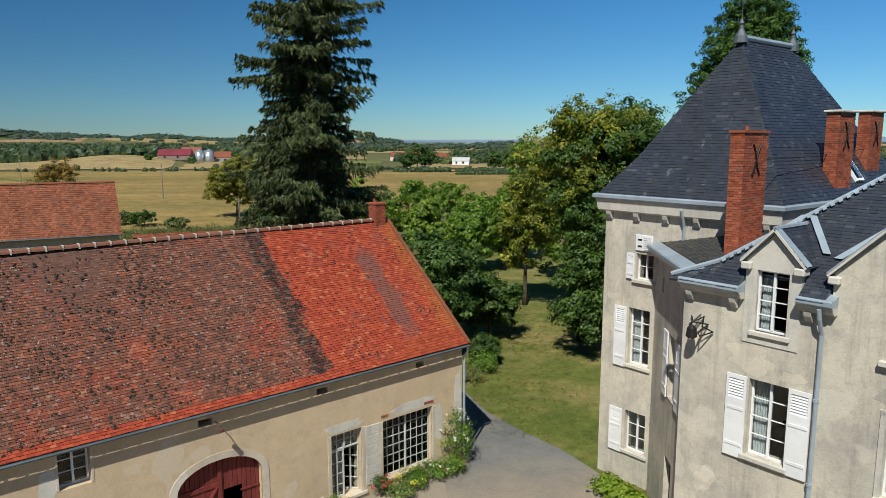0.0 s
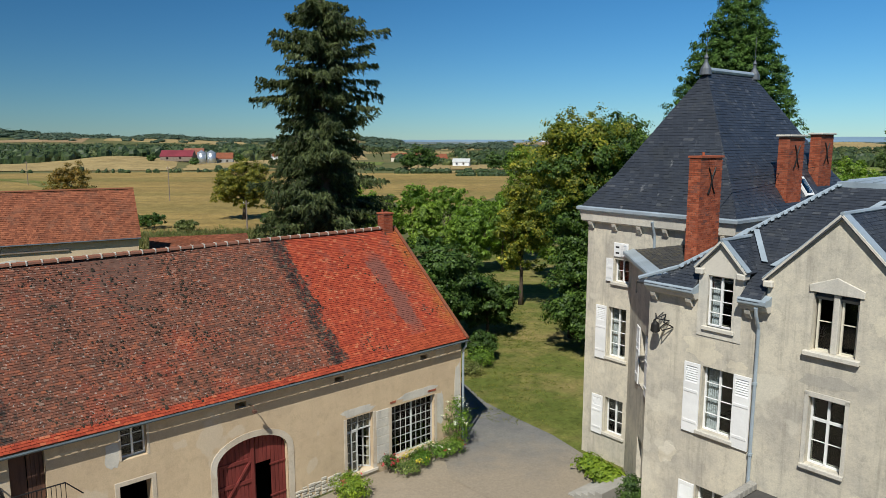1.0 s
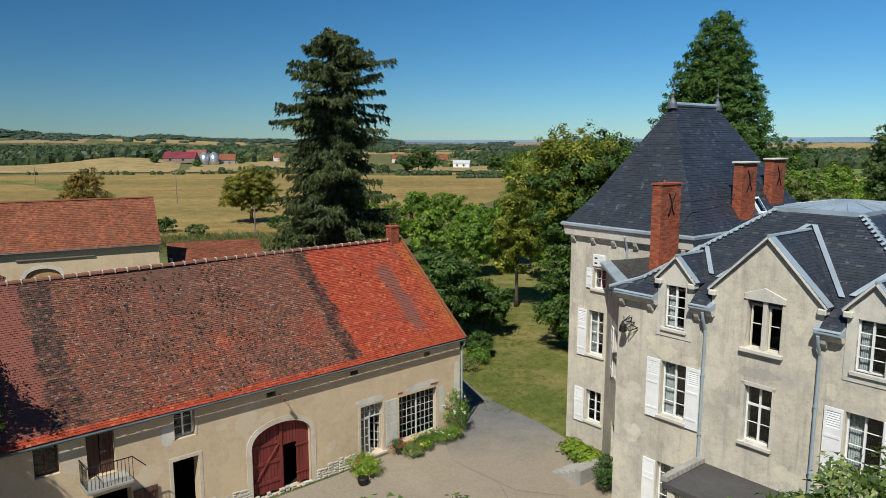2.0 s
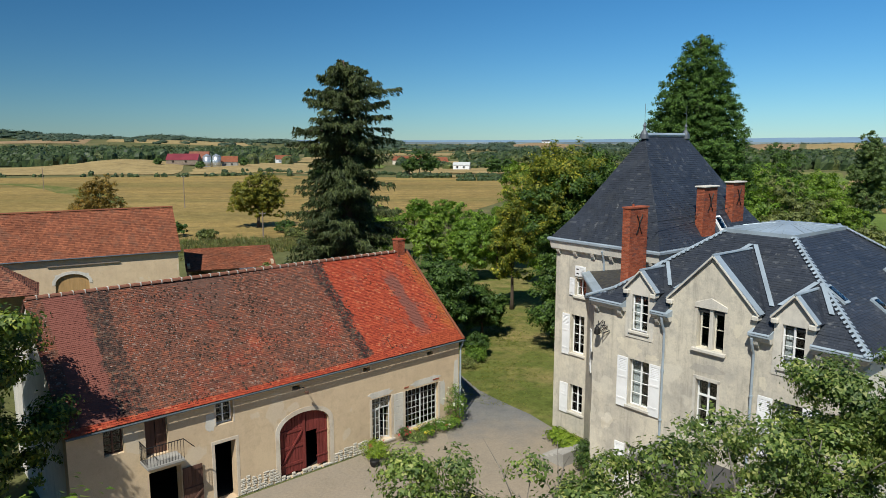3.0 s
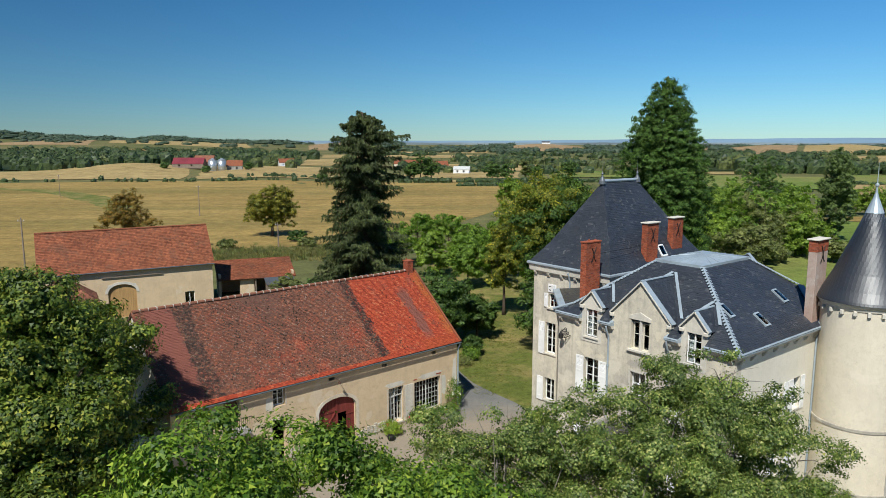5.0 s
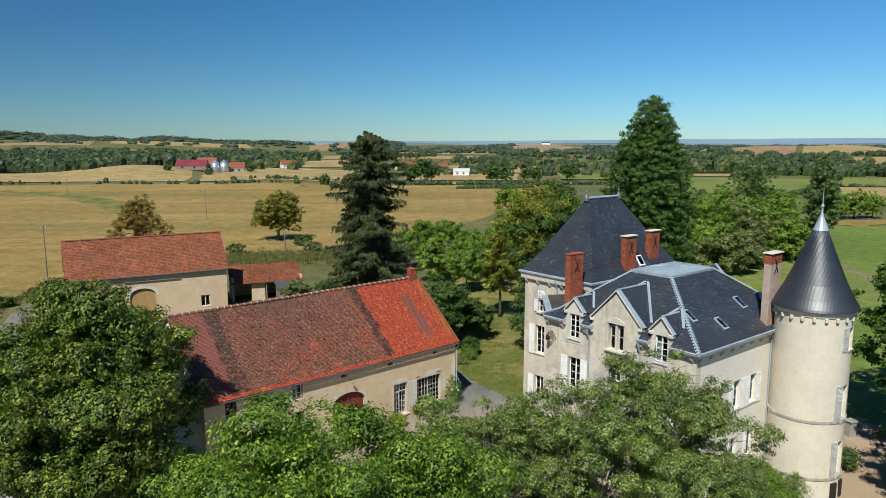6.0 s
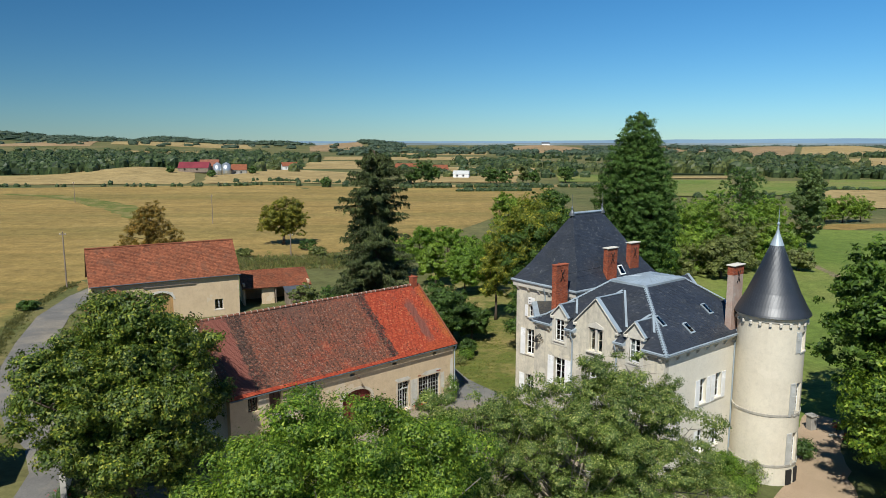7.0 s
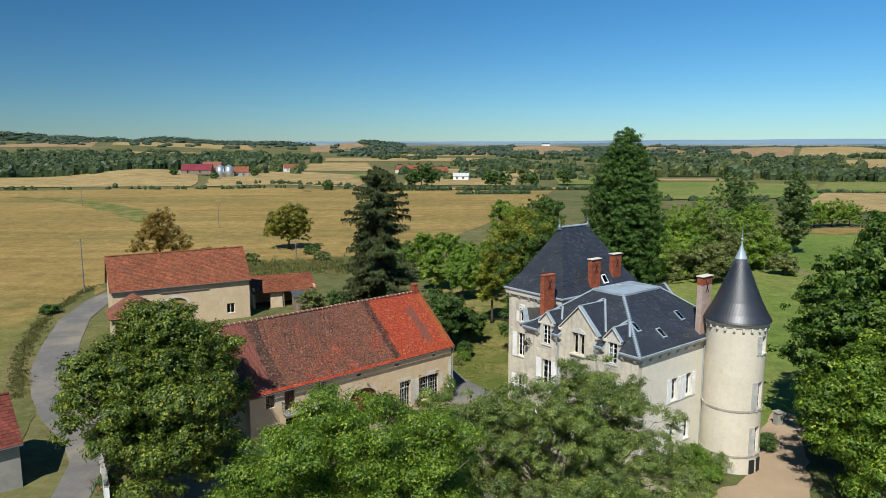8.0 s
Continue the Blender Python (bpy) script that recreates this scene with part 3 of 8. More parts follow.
def glazed(parent, x, z, w, h, y, cols, rows, paint, name="window", label="", curtain=0, cross=0.0, sill=None, axis=None):
    """A window in an opening: frame with glazing bars, each pane, and a sill. (x, z): middle of its foot. axis: a matrix for walls that face elsewhere."""
    s, bars = Solid(), []
    b, d = 0.05, 0.07
    s.box(x - w / 2, y, z, x - w / 2 + b, y + d, z + h).box(x + w / 2 - b, y, z, x + w / 2, y + d, z + h)
    s.box(x - w / 2 + b, y, z, x + w / 2 - b, y + d, z + b).box(x - w / 2 + b, y, z + h - b, x + w / 2 - b, y + d, z + h)
    if cols % 2 == 0:
        s.box(x - 0.032, y - 0.012, z + b, x + 0.032, y + d, z + h - b)
    iw, ih = w - 2 * b, h - 2 * b
    for k in range(1, cols):
        if cols % 2 == 0 and k == cols // 2:
            continue
        xx = x - w / 2 + b + iw * k / cols
        bars.append((xx - 0.011, y + 0.015, z + b, xx + 0.011, y + 0.055, z + h - b))
    for k in range(1, rows):
        zz = z + b + ih * k / rows
        t = 0.045 if cross and abs(k / rows - cross) < 0.02 else 0.011
        bars.append((x - w / 2 + b, y + 0.013, zz - t, x + w / 2 - b, y + 0.057, zz + t))
    ob = part(name, s, paint, parent, label)
    for q in bars:
        part("glazing_bar", Solid().box(*q), paint, ob)
    for i in range(cols):
        for j in range(rows):
            xa, za = x - w / 2 + b + iw * i / cols, z + b + ih * j / rows
            g = Solid().box(xa + 0.017, y + 0.03, za + 0.017, xa + iw / cols - 0.017, y + 0.036, za + ih / rows - 0.017)
            pane = part("pane", g, GLASS, ob)
            pane.visible_shadow = False
    if curtain:
        c = Solid()
        n, cw = 12, w * (0.42 if curtain < 3 else 0.95)
        x0 = x - w / 2 + b if curtain != 2 else x + w / 2 - b - cw
        for k in range(n):
            xa, xb = x0 + cw * k / n, x0 + cw * (k + 1) / n
            ya, yb = y + 0.16 + 0.03 * (k % 2), y + 0.16 + 0.03 * ((k + 1) % 2)
            c.prism([(xa, ya, z), (xb, yb, z), (xb, yb + 0.008, z), (xa, ya + 0.008, z)], [(xa, ya, z + h), (xb, yb, z + h), (xb, yb + 0.008, z + h), (xa, ya + 0.008, z + h)])
        part("curtain", c, CURTAIN, ob, "white net curtain")
    if sill:
        part("sill", Solid().box(x - w / 2 - 0.12, y - sill, z - 0.13, x + w / 2 + 0.12, y + 0.04, z - 0.003), PLASTER_TRIM, ob, "limestone sill", bevel=0.012)
    if axis is not None:
        ob.matrix_local = axis
    return ob


def shutter(parent, x, z, w, h, y, label="", axis=None, paint=None):
    """A board shutter with a louvred panel in its upper quarter. x: its left edge."""
    s = Solid()
    s.box(x, y - 0.045, z, x + w, y, z + h * 0.72)
    s.box(x, y - 0.045, z + h * 0.72, x + 0.07, y, z + h).box(x + w - 0.07, y - 0.045, z + h * 0.72, x + w, y, z + h)
    s.box(x + 0.07, y - 0.045, z + h - 0.12, x + w - 0.07, y, z + h)
    s.box(x + 0.05, y - 0.062, z + h * 0.14, x + w - 0.05, y - 0.046, z + h * 0.14 + 0.08)
    s.box(x + 0.05, y - 0.062, z + h * 0.58, x + w - 0.05, y - 0.046, z + h * 0.58 + 0.08)
    ob = part("shutter", s, paint or WHITE_PAINT, parent, label or "white-painted board shutter, folded open")
    lo, hi, n = z + h * 0.72, z + h - 0.12, 7
    for k in range(n):
        za = lo + (hi - lo) * k / n
        a = [(x + 0.07, y - 0.04, za), (x + 0.07, y - 0.03, za), (x + 0.07, y - 0.004, za + 0.055), (x + 0.07, y - 0.014, za + 0.055)]
        part("louvre", Solid().prism(a, [(x + w - 0.07, q[1], q[2]) for q in a]), paint or WHITE_PAINT, ob)
    if axis is not None:
        ob.matrix_local = axis
    return ob


def chimney(parent, x0, x1, y0, y1, z0, z1, rng, cap="brick", ties=True, singles=0, faces=("front", "left", "right"), core=None):
    """A brick stack: mortar core, courses of bricks proud of it, an oversailing cap and X-shaped wall ties."""
    body = part("chimney", Solid().box(x0 + 0.012, y0 + 0.012, z0, x1 - 0.012, y1 - 0.012, z1), core or MORTAR, parent, "tall red brick chimney stack")
    s, c, course, made = Solid(), 0, 0.075, 0
    unit = Solid().box(-0.107, 0, 0, 0.107, 0.022, 0.065).mesh("brick")
    unit.materials.append(BRICK_ONE)
    z = z0
    while z < z1 - 0.03:
        for face in faces:
            L = (x1 - x0) if face in ("front", "back") else (y1 - y0)
            q = -0.115 if c % 2 else 0.0
            while q < L - 0.02:
                a, b = max(q, 0.0) + 0.004, min(q + 0.225, L) - 0.004
                pr = rng.uniform(0.0, 0.006)
                if b - a > 0.03:
                    if face == "front":
                        if made < singles and b - a > 0.2 and z > z1 - 2.2:
                            ob = part("brick", unit, BRICK_ONE, body)
                            ob.location = (x0 + (a + b) / 2, y0 - pr, z)
                            made += 1
                        else:
                            s.box(x0 + a, y0 - pr, z, x0 + b, y0 + 0.02, z + 0.065)
                    elif face == "back":
                        s.box(x0 + a, y1 - 0.02, z, x0 + b, y1 + pr, z + 0.065)
                    elif face == "left":
                        s.box(x0 - pr, y0 + a, z, x0 + 0.02, y0 + b, z + 0.065)
                    else:
                        s.box(x1 - 0.02, y0 + a, z, x1 + pr, y0 + b, z + 0.065)
                q += 0.23
        z += course
        c += 1
    part("brickwork", s, BRICK, body, kind="stuff")
    if cap == "brick":
        k = Solid().box(x0 - 0.04, y0 - 0.04, z1 + 0.002, x1 + 0.04, y1 + 0.04, z1 + 0.07)
        k.tube([((x0 + x1) / 2, y0 + 0.5, z1 + 0.07), ((x0 + x1) / 2, y0 + 0.5, z1 + 0.2)], 0.05, 8)
        part("cap", k, BRICK, body, "soot-stained brick cap")
    else:
        k = Solid().box(x0 - 0.09, y0 - 0.09, z1 + 0.002, x1 + 0.09, y1 + 0.09, z1 + 0.085)
        part("cap", k, PLASTER_TRIM, body, "pale stone cap slab", bevel=0.02)
    if ties:
        zt, h, w = z1 - 0.8, 0.46, 0.22
        t = Solid()
        ym = (y0 + y1) / 2
        for sg in (-1, 1):
            for up in (-1, 1):
                t.tube([(x1 + 0.03, ym, zt), (x1 + 0.03, ym + sg * w * 0.35, zt + up * h * 0.5), (x1 + 0.03, ym + sg * w, zt + up * h)], 0.026, 5)
        part("wall_tie", t, IRON, body, "black iron wall tie in an X")
    return body


def hill(x, y):
    """Height of the ground: level round the house, a little lower by the round tower, rising far off to wooded hills."""
    r = math.hypot(x, y + 39)
    k = x / max(y + 39, 1.0) if y > -38 else (9 if x > 0 else -9)
    def st(a, b, v):
        t = max(0.0, min(1.0, (v - a) / (b - a)))
        return t * t * (3 - 2 * t)
    z = -0.95 * st(17, 24, x) * st(60, 30, abs(y - 12) + 20)
    z += -2.0 * st(150, 450, r)
    def bumpy(kc, kw, rc, rw, h):
        return h * math.exp(-((k - kc) / kw) ** 2 - ((r - rc) / rw) ** 2)
    if r > 300:
        # The wooded ridge to the west, stepping down to the plain.
        crest = float(np.interp(k, (-0.75, -0.6, -0.56, -0.47, -0.44, -0.41, -0.38, -0.35, -0.3, -0.22, -0.18), (60, 58, 42, 34, 22, 36, 36, 24, 16, 14, 0)))
        z += crest * math.exp(-((r * math.sqrt(1 + k * k) / (1 + k * k) - 3100) / 520) ** 2) if y > 0 else 0
        z += bumpy(-0.48, 0.24, 2350, 450, 24) + bumpy(-0.45, 0.26, 1350, 420, 2)
        z += bumpy(-0.115, 0.06, 2500, 350, 20) + bumpy(0.135, 0.06, 2100, 330, 14) + bumpy(0.46, 0.07, 1950, 330, 12) + bumpy(0.57, 0.06, 2050, 330, 13) + bumpy(0.3, 0.06, 2100, 300, 11) + bumpy(0.66, 0.08, 1010, 180, 6)
        z += bumpy(-0.43, 0.075, 600, 70, 5.4) + bumpy(-0.24, 0.06, 520, 110, 2.0)
    return z

# ---- ground ----
def polar_ground():
    s = Solid()
    rings = [0.5]
    while rings[-1] < 4900:
        rings.append(rings[-1] * 1.09 + 0.6)
    n = 180
    for r in rings:
        for k in range(n):
            t = 2 * math.pi * k / n
            x, y = r * math.cos(t), r * math.sin(t) - 39
            s.v.append((x, y, hill(x, y) - 0.02))
    s.f.append(tuple(range(n)))
    for i in range(len(rings) - 1):
        for k in range(n):
            s.f.append((i * n + k, (i + 1) * n + k, (i + 1) * n + (k + 1) % n, i * n + (k + 1) % n))
    return s


part("ground", polar_ground(), PASTURE, None, "", smooth=True)
tagged(bpy.data.objects["ground"], "dry grassland and pasture reaching to the horizon", "ground", kind="structure")


def sheet(name, outline, material, label, category, lift=0.01, step=4.0, kind="structure", ragged=0.0):
    """A patch of ground cover inside an outline, lying on the terrain."""
    bm = bmesh.new()
    rnd = random.Random(len(name) + int(abs(outline[0][0]) * 10))
    pts = []
    for (ax, ay), (bx, by) in zip(outline, outline[1:] + outline[:1]):
        n = max(1, int(math.hypot(bx - ax, by - ay) / step))
        for k in range(n):
            j = ragged * rnd.uniform(-1, 1)
            pts.append((ax + (bx - ax) * k / n + j, ay + (by - ay) * k / n + j * rnd.uniform(-1, 1)))
    f = bm.faces.new([bm.verts.new((x, y, 0)) for x, y in pts])
    bmesh.ops.triangulate(bm, faces=[f])
    xs, ys = [p[0] for p in pts], [p[1] for p in pts]
    big = max(step, (max(xs) - min(xs)) / 40, (max(ys) - min(ys)) / 40)
    for axis, lo, hi in (((1, 0, 0), min(xs), max(xs)), ((0, 1, 0), min(ys), max(ys))):
        c = lo + big
        while c < hi:
            bmesh.ops.bisect_plane(bm, geom=bm.verts[:] + bm.edges[:] + bm.faces[:], plane_co=[c * a for a in axis], plane_no=axis)
            c += big
    for v in bm.verts:
        v.co.z = hill(v.co.x, v.co.y) + lift
    for q in bm.faces:
        if q.normal.z < 0:
            q.normal_flip()
    me = bpy.data.meshes.new(name)
    bm.to_mesh(me)
    bm.free()
    ob = part(name, me, material)
    return tagged(ob, label, category, kind=kind)


def far(k, d):
    """A place by the tangent of its bearing and its distance ahead of the end of the flight."""
    return (k * d, d - 39.0)


def strip(line, width):
    """The outline of a road along a line of points (x, y)."""
    left, right = [], []
    for i, p in enumerate(line):
        a, b = Vector(line[max(i - 1, 0)]), Vector(line[min(i + 1, len(line) - 1)])
        d = (b - a).normalized()
        w = width[i] if isinstance(width, (list, tuple)) else width
        left.append((p[0] - d.y * w / 2, p[1] + d.x * w / 2))
        right.append((p[0] + d.y * w / 2, p[1] - d.x * w / 2))
    return left + right[::-1]


sheet("courtyard", [(-24, 5), (-21, 11), (-15, 14), (1, 28.5), (3, 36), (6.5, 28), (7, 24), (17, 9), (20, 5), (34, 8), (38, -4), (30, -18), (-26, -18)], GRAVEL, "pale gravel courtyard between the barn and the manor", "courtyard", 0.026, ragged=0.4)
sheet("driveway", [(-0.5, 31), (0.9, 37), (2.4, 33.5), (3.6, 31.6), (5.2, 29.2), (6.6, 26.6), (5.5, 21), (3.0, 21.5), (0.5, 24.5)], DRIVE, "worn grey tarmac drive beside the barn", "driveway", 0.042, ragged=0.25)
sheet("lawn", [(0.5, 37), (1.9, 33.2), (4.7, 28.8), (7.0, 25.5), (30, 40), (34, 70), (10, 100), (-3, 95), (-1, 60)], LAWN, "mown park lawn with dry patches", "lawn", 0.036, ragged=0.5)
sheet("side_lawn", [(22.0, 25), (30, 22.2), (41, 26), (64, 38), (150, 150), (60, 160), (25, 100)], MEADOW, "green park meadow beyond the round tower", "lawn", 0.034, ragged=0.5)
sheet("trodden_track", strip([(66, 116), (69.2, 111.4), (71.4, 106.5), (70.5, 98.6), (69.3, 89.5), (67.8, 80.5), (63, 66), (55, 50)], [1.0, 1.5, 1.7, 1.6, 1.5, 1.5, 1.4, 1.0]), TRODDEN, "bare trodden track across the meadow", "track", 0.06, 1.5, ragged=0.3)
sheet("dry_bank", [(96, 158), (104, 158), (109, 154), (122, 161), (134, 160), (134, 172), (118, 170), (104, 166)], STRAW, "dry straw-coloured grass along the meadow edge", "grass", 0.06, 3.0, ragged=0.8)
sheet("stubble_field", [(-62, 84), (-40, 104), (-17, 118), (3, 150), (30, 230), (60, 350), (-150, 372), (-330, 330), (-240, 160), (-150, 92), (-95, 30), (-60, 16), (-46, 16), (-38.5, 20.5), (-42, 29), (-46.8, 36.8), (-51.5, 46.5), (-56, 59), (-58.2, 71.5), (-58, 80)], STRAW, "harvested straw-coloured stubble field", "field", 0.03, 8.0, ragged=0.3)
sheet("weed_strip", [(-55, 84), (-28, 96), (-14, 96), (-12, 108), (-30, 110), (-58, 98)], WEEDS, "rank dry grass along the field edge", "grass", 0.05, ragged=0.6)
sheet("verge", [(-60.8, 80), (-57, 72), (-55, 59), (-50.5, 46), (-46, 36), (-41.5, 29), (-37, 20), (-35, 14), (-38, 12), (-42.5, 22), (-45.5, 29.5), (-50.5, 37.5), (-54.5, 47), (-58.8, 60)], WEEDS, "rough grass verge beside the lane", "verge", 0.04, 1.6, ragged=0.55)
sheet("lane", strip([(-23.5, -6), (-26, 5), (-28.4, 13.7), (-30.9, 18.2), (-34.4, 23.4), (-39, 29.6), (-44.3, 37.3), (-48.5, 46.7), (-53.2, 59), (-55.6, 71.5), (-55.5, 82), (-52, 93)], [2.6, 2.6, 2.8, 3.6, 5.8, 5.8, 4.6, 4.3, 4.1, 4.0, 3.8, 3.6]), TARMAC, "narrow grey tarmac lane curving past the farm", "road", 0.05)
sheet("garden_path", strip([(17, 2), (22, 7), (27, 13), (30, 20), (34, 26)], [7.0, 6.0, 4.2, 3.6, 3.2]), DIRT, "beige gravel garden path round the tower", "path", 0.05, 1.2, ragged=0.28)
sheet("farmyard", [(-48, 47), (-27, 58), (-24, 64), (-12, 70), (-12, 62), (-18, 50), (-22, 26), (-40, 38)], WEEDS, "scrubby yard grass behind the barn", "grass", 0.014, ragged=0.5)

sheet("grass_swath", strip([far(-0.62, 345), far(-0.55, 330), far(-0.5, 300), far(-0.455, 265), far(-0.43, 240), far(-0.425, 225)], [5, 9, 12, 13, 11, 8]), LAWN, "green swath across the stubble", "grass", 0.06, 6.0, ragged=1.0)

# Distant fields, hedged and of different crops.
FIELDS = [
    ("far_field", [far(-0.7, 415), far(-0.36, 425), far(-0.35, 520), far(-0.35, 630), far(-0.5, 630), far(-0.56, 530), far(-0.7, 500)], STRAW_FAR, "pale stubble field on a low rise"),
    ("far_field", [far(-0.34, 425), far(-0.12, 425), far(-0.1, 560), far(-0.2, 620), far(-0.33, 620)], STRAW_FAR, "pale stubble field below the farm"),
    ("far_field", [far(-0.2, 650), far(-0.1, 650), far(-0.11, 900), far(-0.19, 900)], STRAW_FAR, "pale stubble field"),
    ("far_field", [far(-0.14, 520), far(-0.08, 520), far(-0.08, 590), far(-0.14, 590)], MEADOW, "small green field"),
    ("far_field", [far(-0.06, 440), far(0.1, 440), far(0.1, 520), far(-0.05, 520)], STRAW_FAR, "dry pale pasture"),
    ("far_field", [far(-0.02, 560), far(0.12, 540), far(0.14, 680), far(0.0, 700)], STRAW_FAR, "pale stubble field"),
    ("far_field", [far(0.0, 395), far(0.22, 400), far(0.22, 418), far(0.0, 412)], STRAW_FAR, "pale strip of stubble"),
    ("far_field", [far(0.16, 450), far(0.26, 450), far(0.26, 540), far(0.16, 540)], MEADOW, "bright green field"),
    ("far_field", [far(0.28, 322), far(0.42, 325), far(0.4, 470), far(0.28, 470)], MEADOW, "bright green field"),
    ("far_field", [far(0.43, 330), far(0.53, 335), far(0.53, 450), far(0.43, 460)], MEADOW, "dark green field"),
    ("far_field", [far(0.3, 490), far(0.42, 490), far(0.42, 515), far(0.3, 515)], STRAW_FAR, "pale stubble field"),
    ("far_field", [far(0.5, 262), far(0.66, 262), far(0.74, 370), far(0.54, 372)], STRAW_FAR, "pale stubble field"),
    ("far_field", [far(0.53, 380), far(0.76, 380), far(0.78, 470), far(0.54, 470)], MEADOW, "dark green field"),
    ("far_field", [far(0.545, 700), far(0.74, 690), far(0.74, 1000), far(0.57, 1000)], STRAW_FAR, "tan hillside field"),
    ("far_field", [far(0.39, 1270), far(0.49, 1180), far(0.495, 1950), far(0.385, 1950)], STRAW_TAN, "tan hillside field"),
    ("far_field", [far(0.5, 1250), far(0.63, 1350), far(0.63, 2050), far(0.505, 2050)], STRAW_FAR, "pale tan hillside field"),
    ("far_field", [far(0.27, 1500), far(0.37, 1600), far(0.37, 2100), far(0.27, 2100)], STRAW_TAN, "tan hillside field"),
    ("far_field", [far(0.08, 1500), far(0.2, 1450), far(0.2, 2150), far(0.1, 2150)], STRAW_TAN, "tan hilltop field"),
    ("far_field", [far(-0.06, 1300), far(0.06, 1350), far(0.06, 1550), far(-0.06, 1600)], STRAW_FAR, "pale tan field"),
    ("far_field", [far(-0.76, 1780), far(-0.5, 1780), far(-0.48, 2350), far(-0.76, 2350)], STRAW_TAN, "tan hillside field"),
    ("far_field", [far(-0.47, 1900), far(-0.27, 1850), far(-0.28, 2500), far(-0.46, 2450)], STRAW_FAR, "pale tan hillside field"),
    ("far_field", [far(-0.19, 1700), far(-0.1, 1700), far(-0.12, 2450), far(-0.19, 2450)], STRAW_TAN, "tan hillside field"),
    ("far_field", [far(-0.17, 950), far(0.04, 960), far(0.05, 1150), far(-0.17, 1150)], STRAW_FAR, "tan field"),
    ("far_field", [far(-0.66, 1250), far(-0.54, 1230), far(-0.54, 1400), far(-0.66, 1420)], STRAW_FAR, "tan clearing among the woods"),
    ("far_field", [far(-0.45, 1450), far(-0.33, 1450), far(-0.33, 1560), far(-0.45, 1600)], STRAW_FAR, "tan clearing among the woods"),
]
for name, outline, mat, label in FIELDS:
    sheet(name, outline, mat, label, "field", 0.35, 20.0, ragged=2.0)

# Dark sheets added so the gaps in the far woods read as shade.
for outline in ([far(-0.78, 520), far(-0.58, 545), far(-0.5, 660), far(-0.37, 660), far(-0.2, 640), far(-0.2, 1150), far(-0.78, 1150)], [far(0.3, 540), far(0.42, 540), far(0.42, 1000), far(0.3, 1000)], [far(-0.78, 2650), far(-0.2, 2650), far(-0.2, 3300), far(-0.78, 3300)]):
    sheet("wood_floor", outline, WOOD_SHADE, "ground under the distant woods, painted dark as shade", "woodland", 0.6, 40.0)

# The edge of the plain, far behind everything, with haze painted as blue.
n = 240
for name, label, mat, d, lo, base in (("backdrop", "hills on the horizon, haze put into their blue", HAZE_BLUE, 4800, -30, 24), ("backdrop", "far plain, haze put into its colour", HAZE_PLAIN, 4600, -30, 12)):
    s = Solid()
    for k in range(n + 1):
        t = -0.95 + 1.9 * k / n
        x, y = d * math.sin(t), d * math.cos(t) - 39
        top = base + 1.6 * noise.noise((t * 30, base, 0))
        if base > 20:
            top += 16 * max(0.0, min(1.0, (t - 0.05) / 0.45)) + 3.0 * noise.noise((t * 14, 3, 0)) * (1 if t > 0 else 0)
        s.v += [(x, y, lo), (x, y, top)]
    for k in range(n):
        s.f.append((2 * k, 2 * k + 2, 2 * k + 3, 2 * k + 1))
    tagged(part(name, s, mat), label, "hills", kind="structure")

# ---- the long barn ----
def arch(x0, x1, spring, top, n=14):
    """Points of a flat arch from its left springing to its right."""
    xm, hw, rise = (x0 + x1) / 2, (x1 - x0) / 2, top - spring
    return [(xm - hw * math.cos(math.pi * k / n), spring + rise * math.sin(math.pi * k / n) ** 0.9) for k in range(n + 1)]


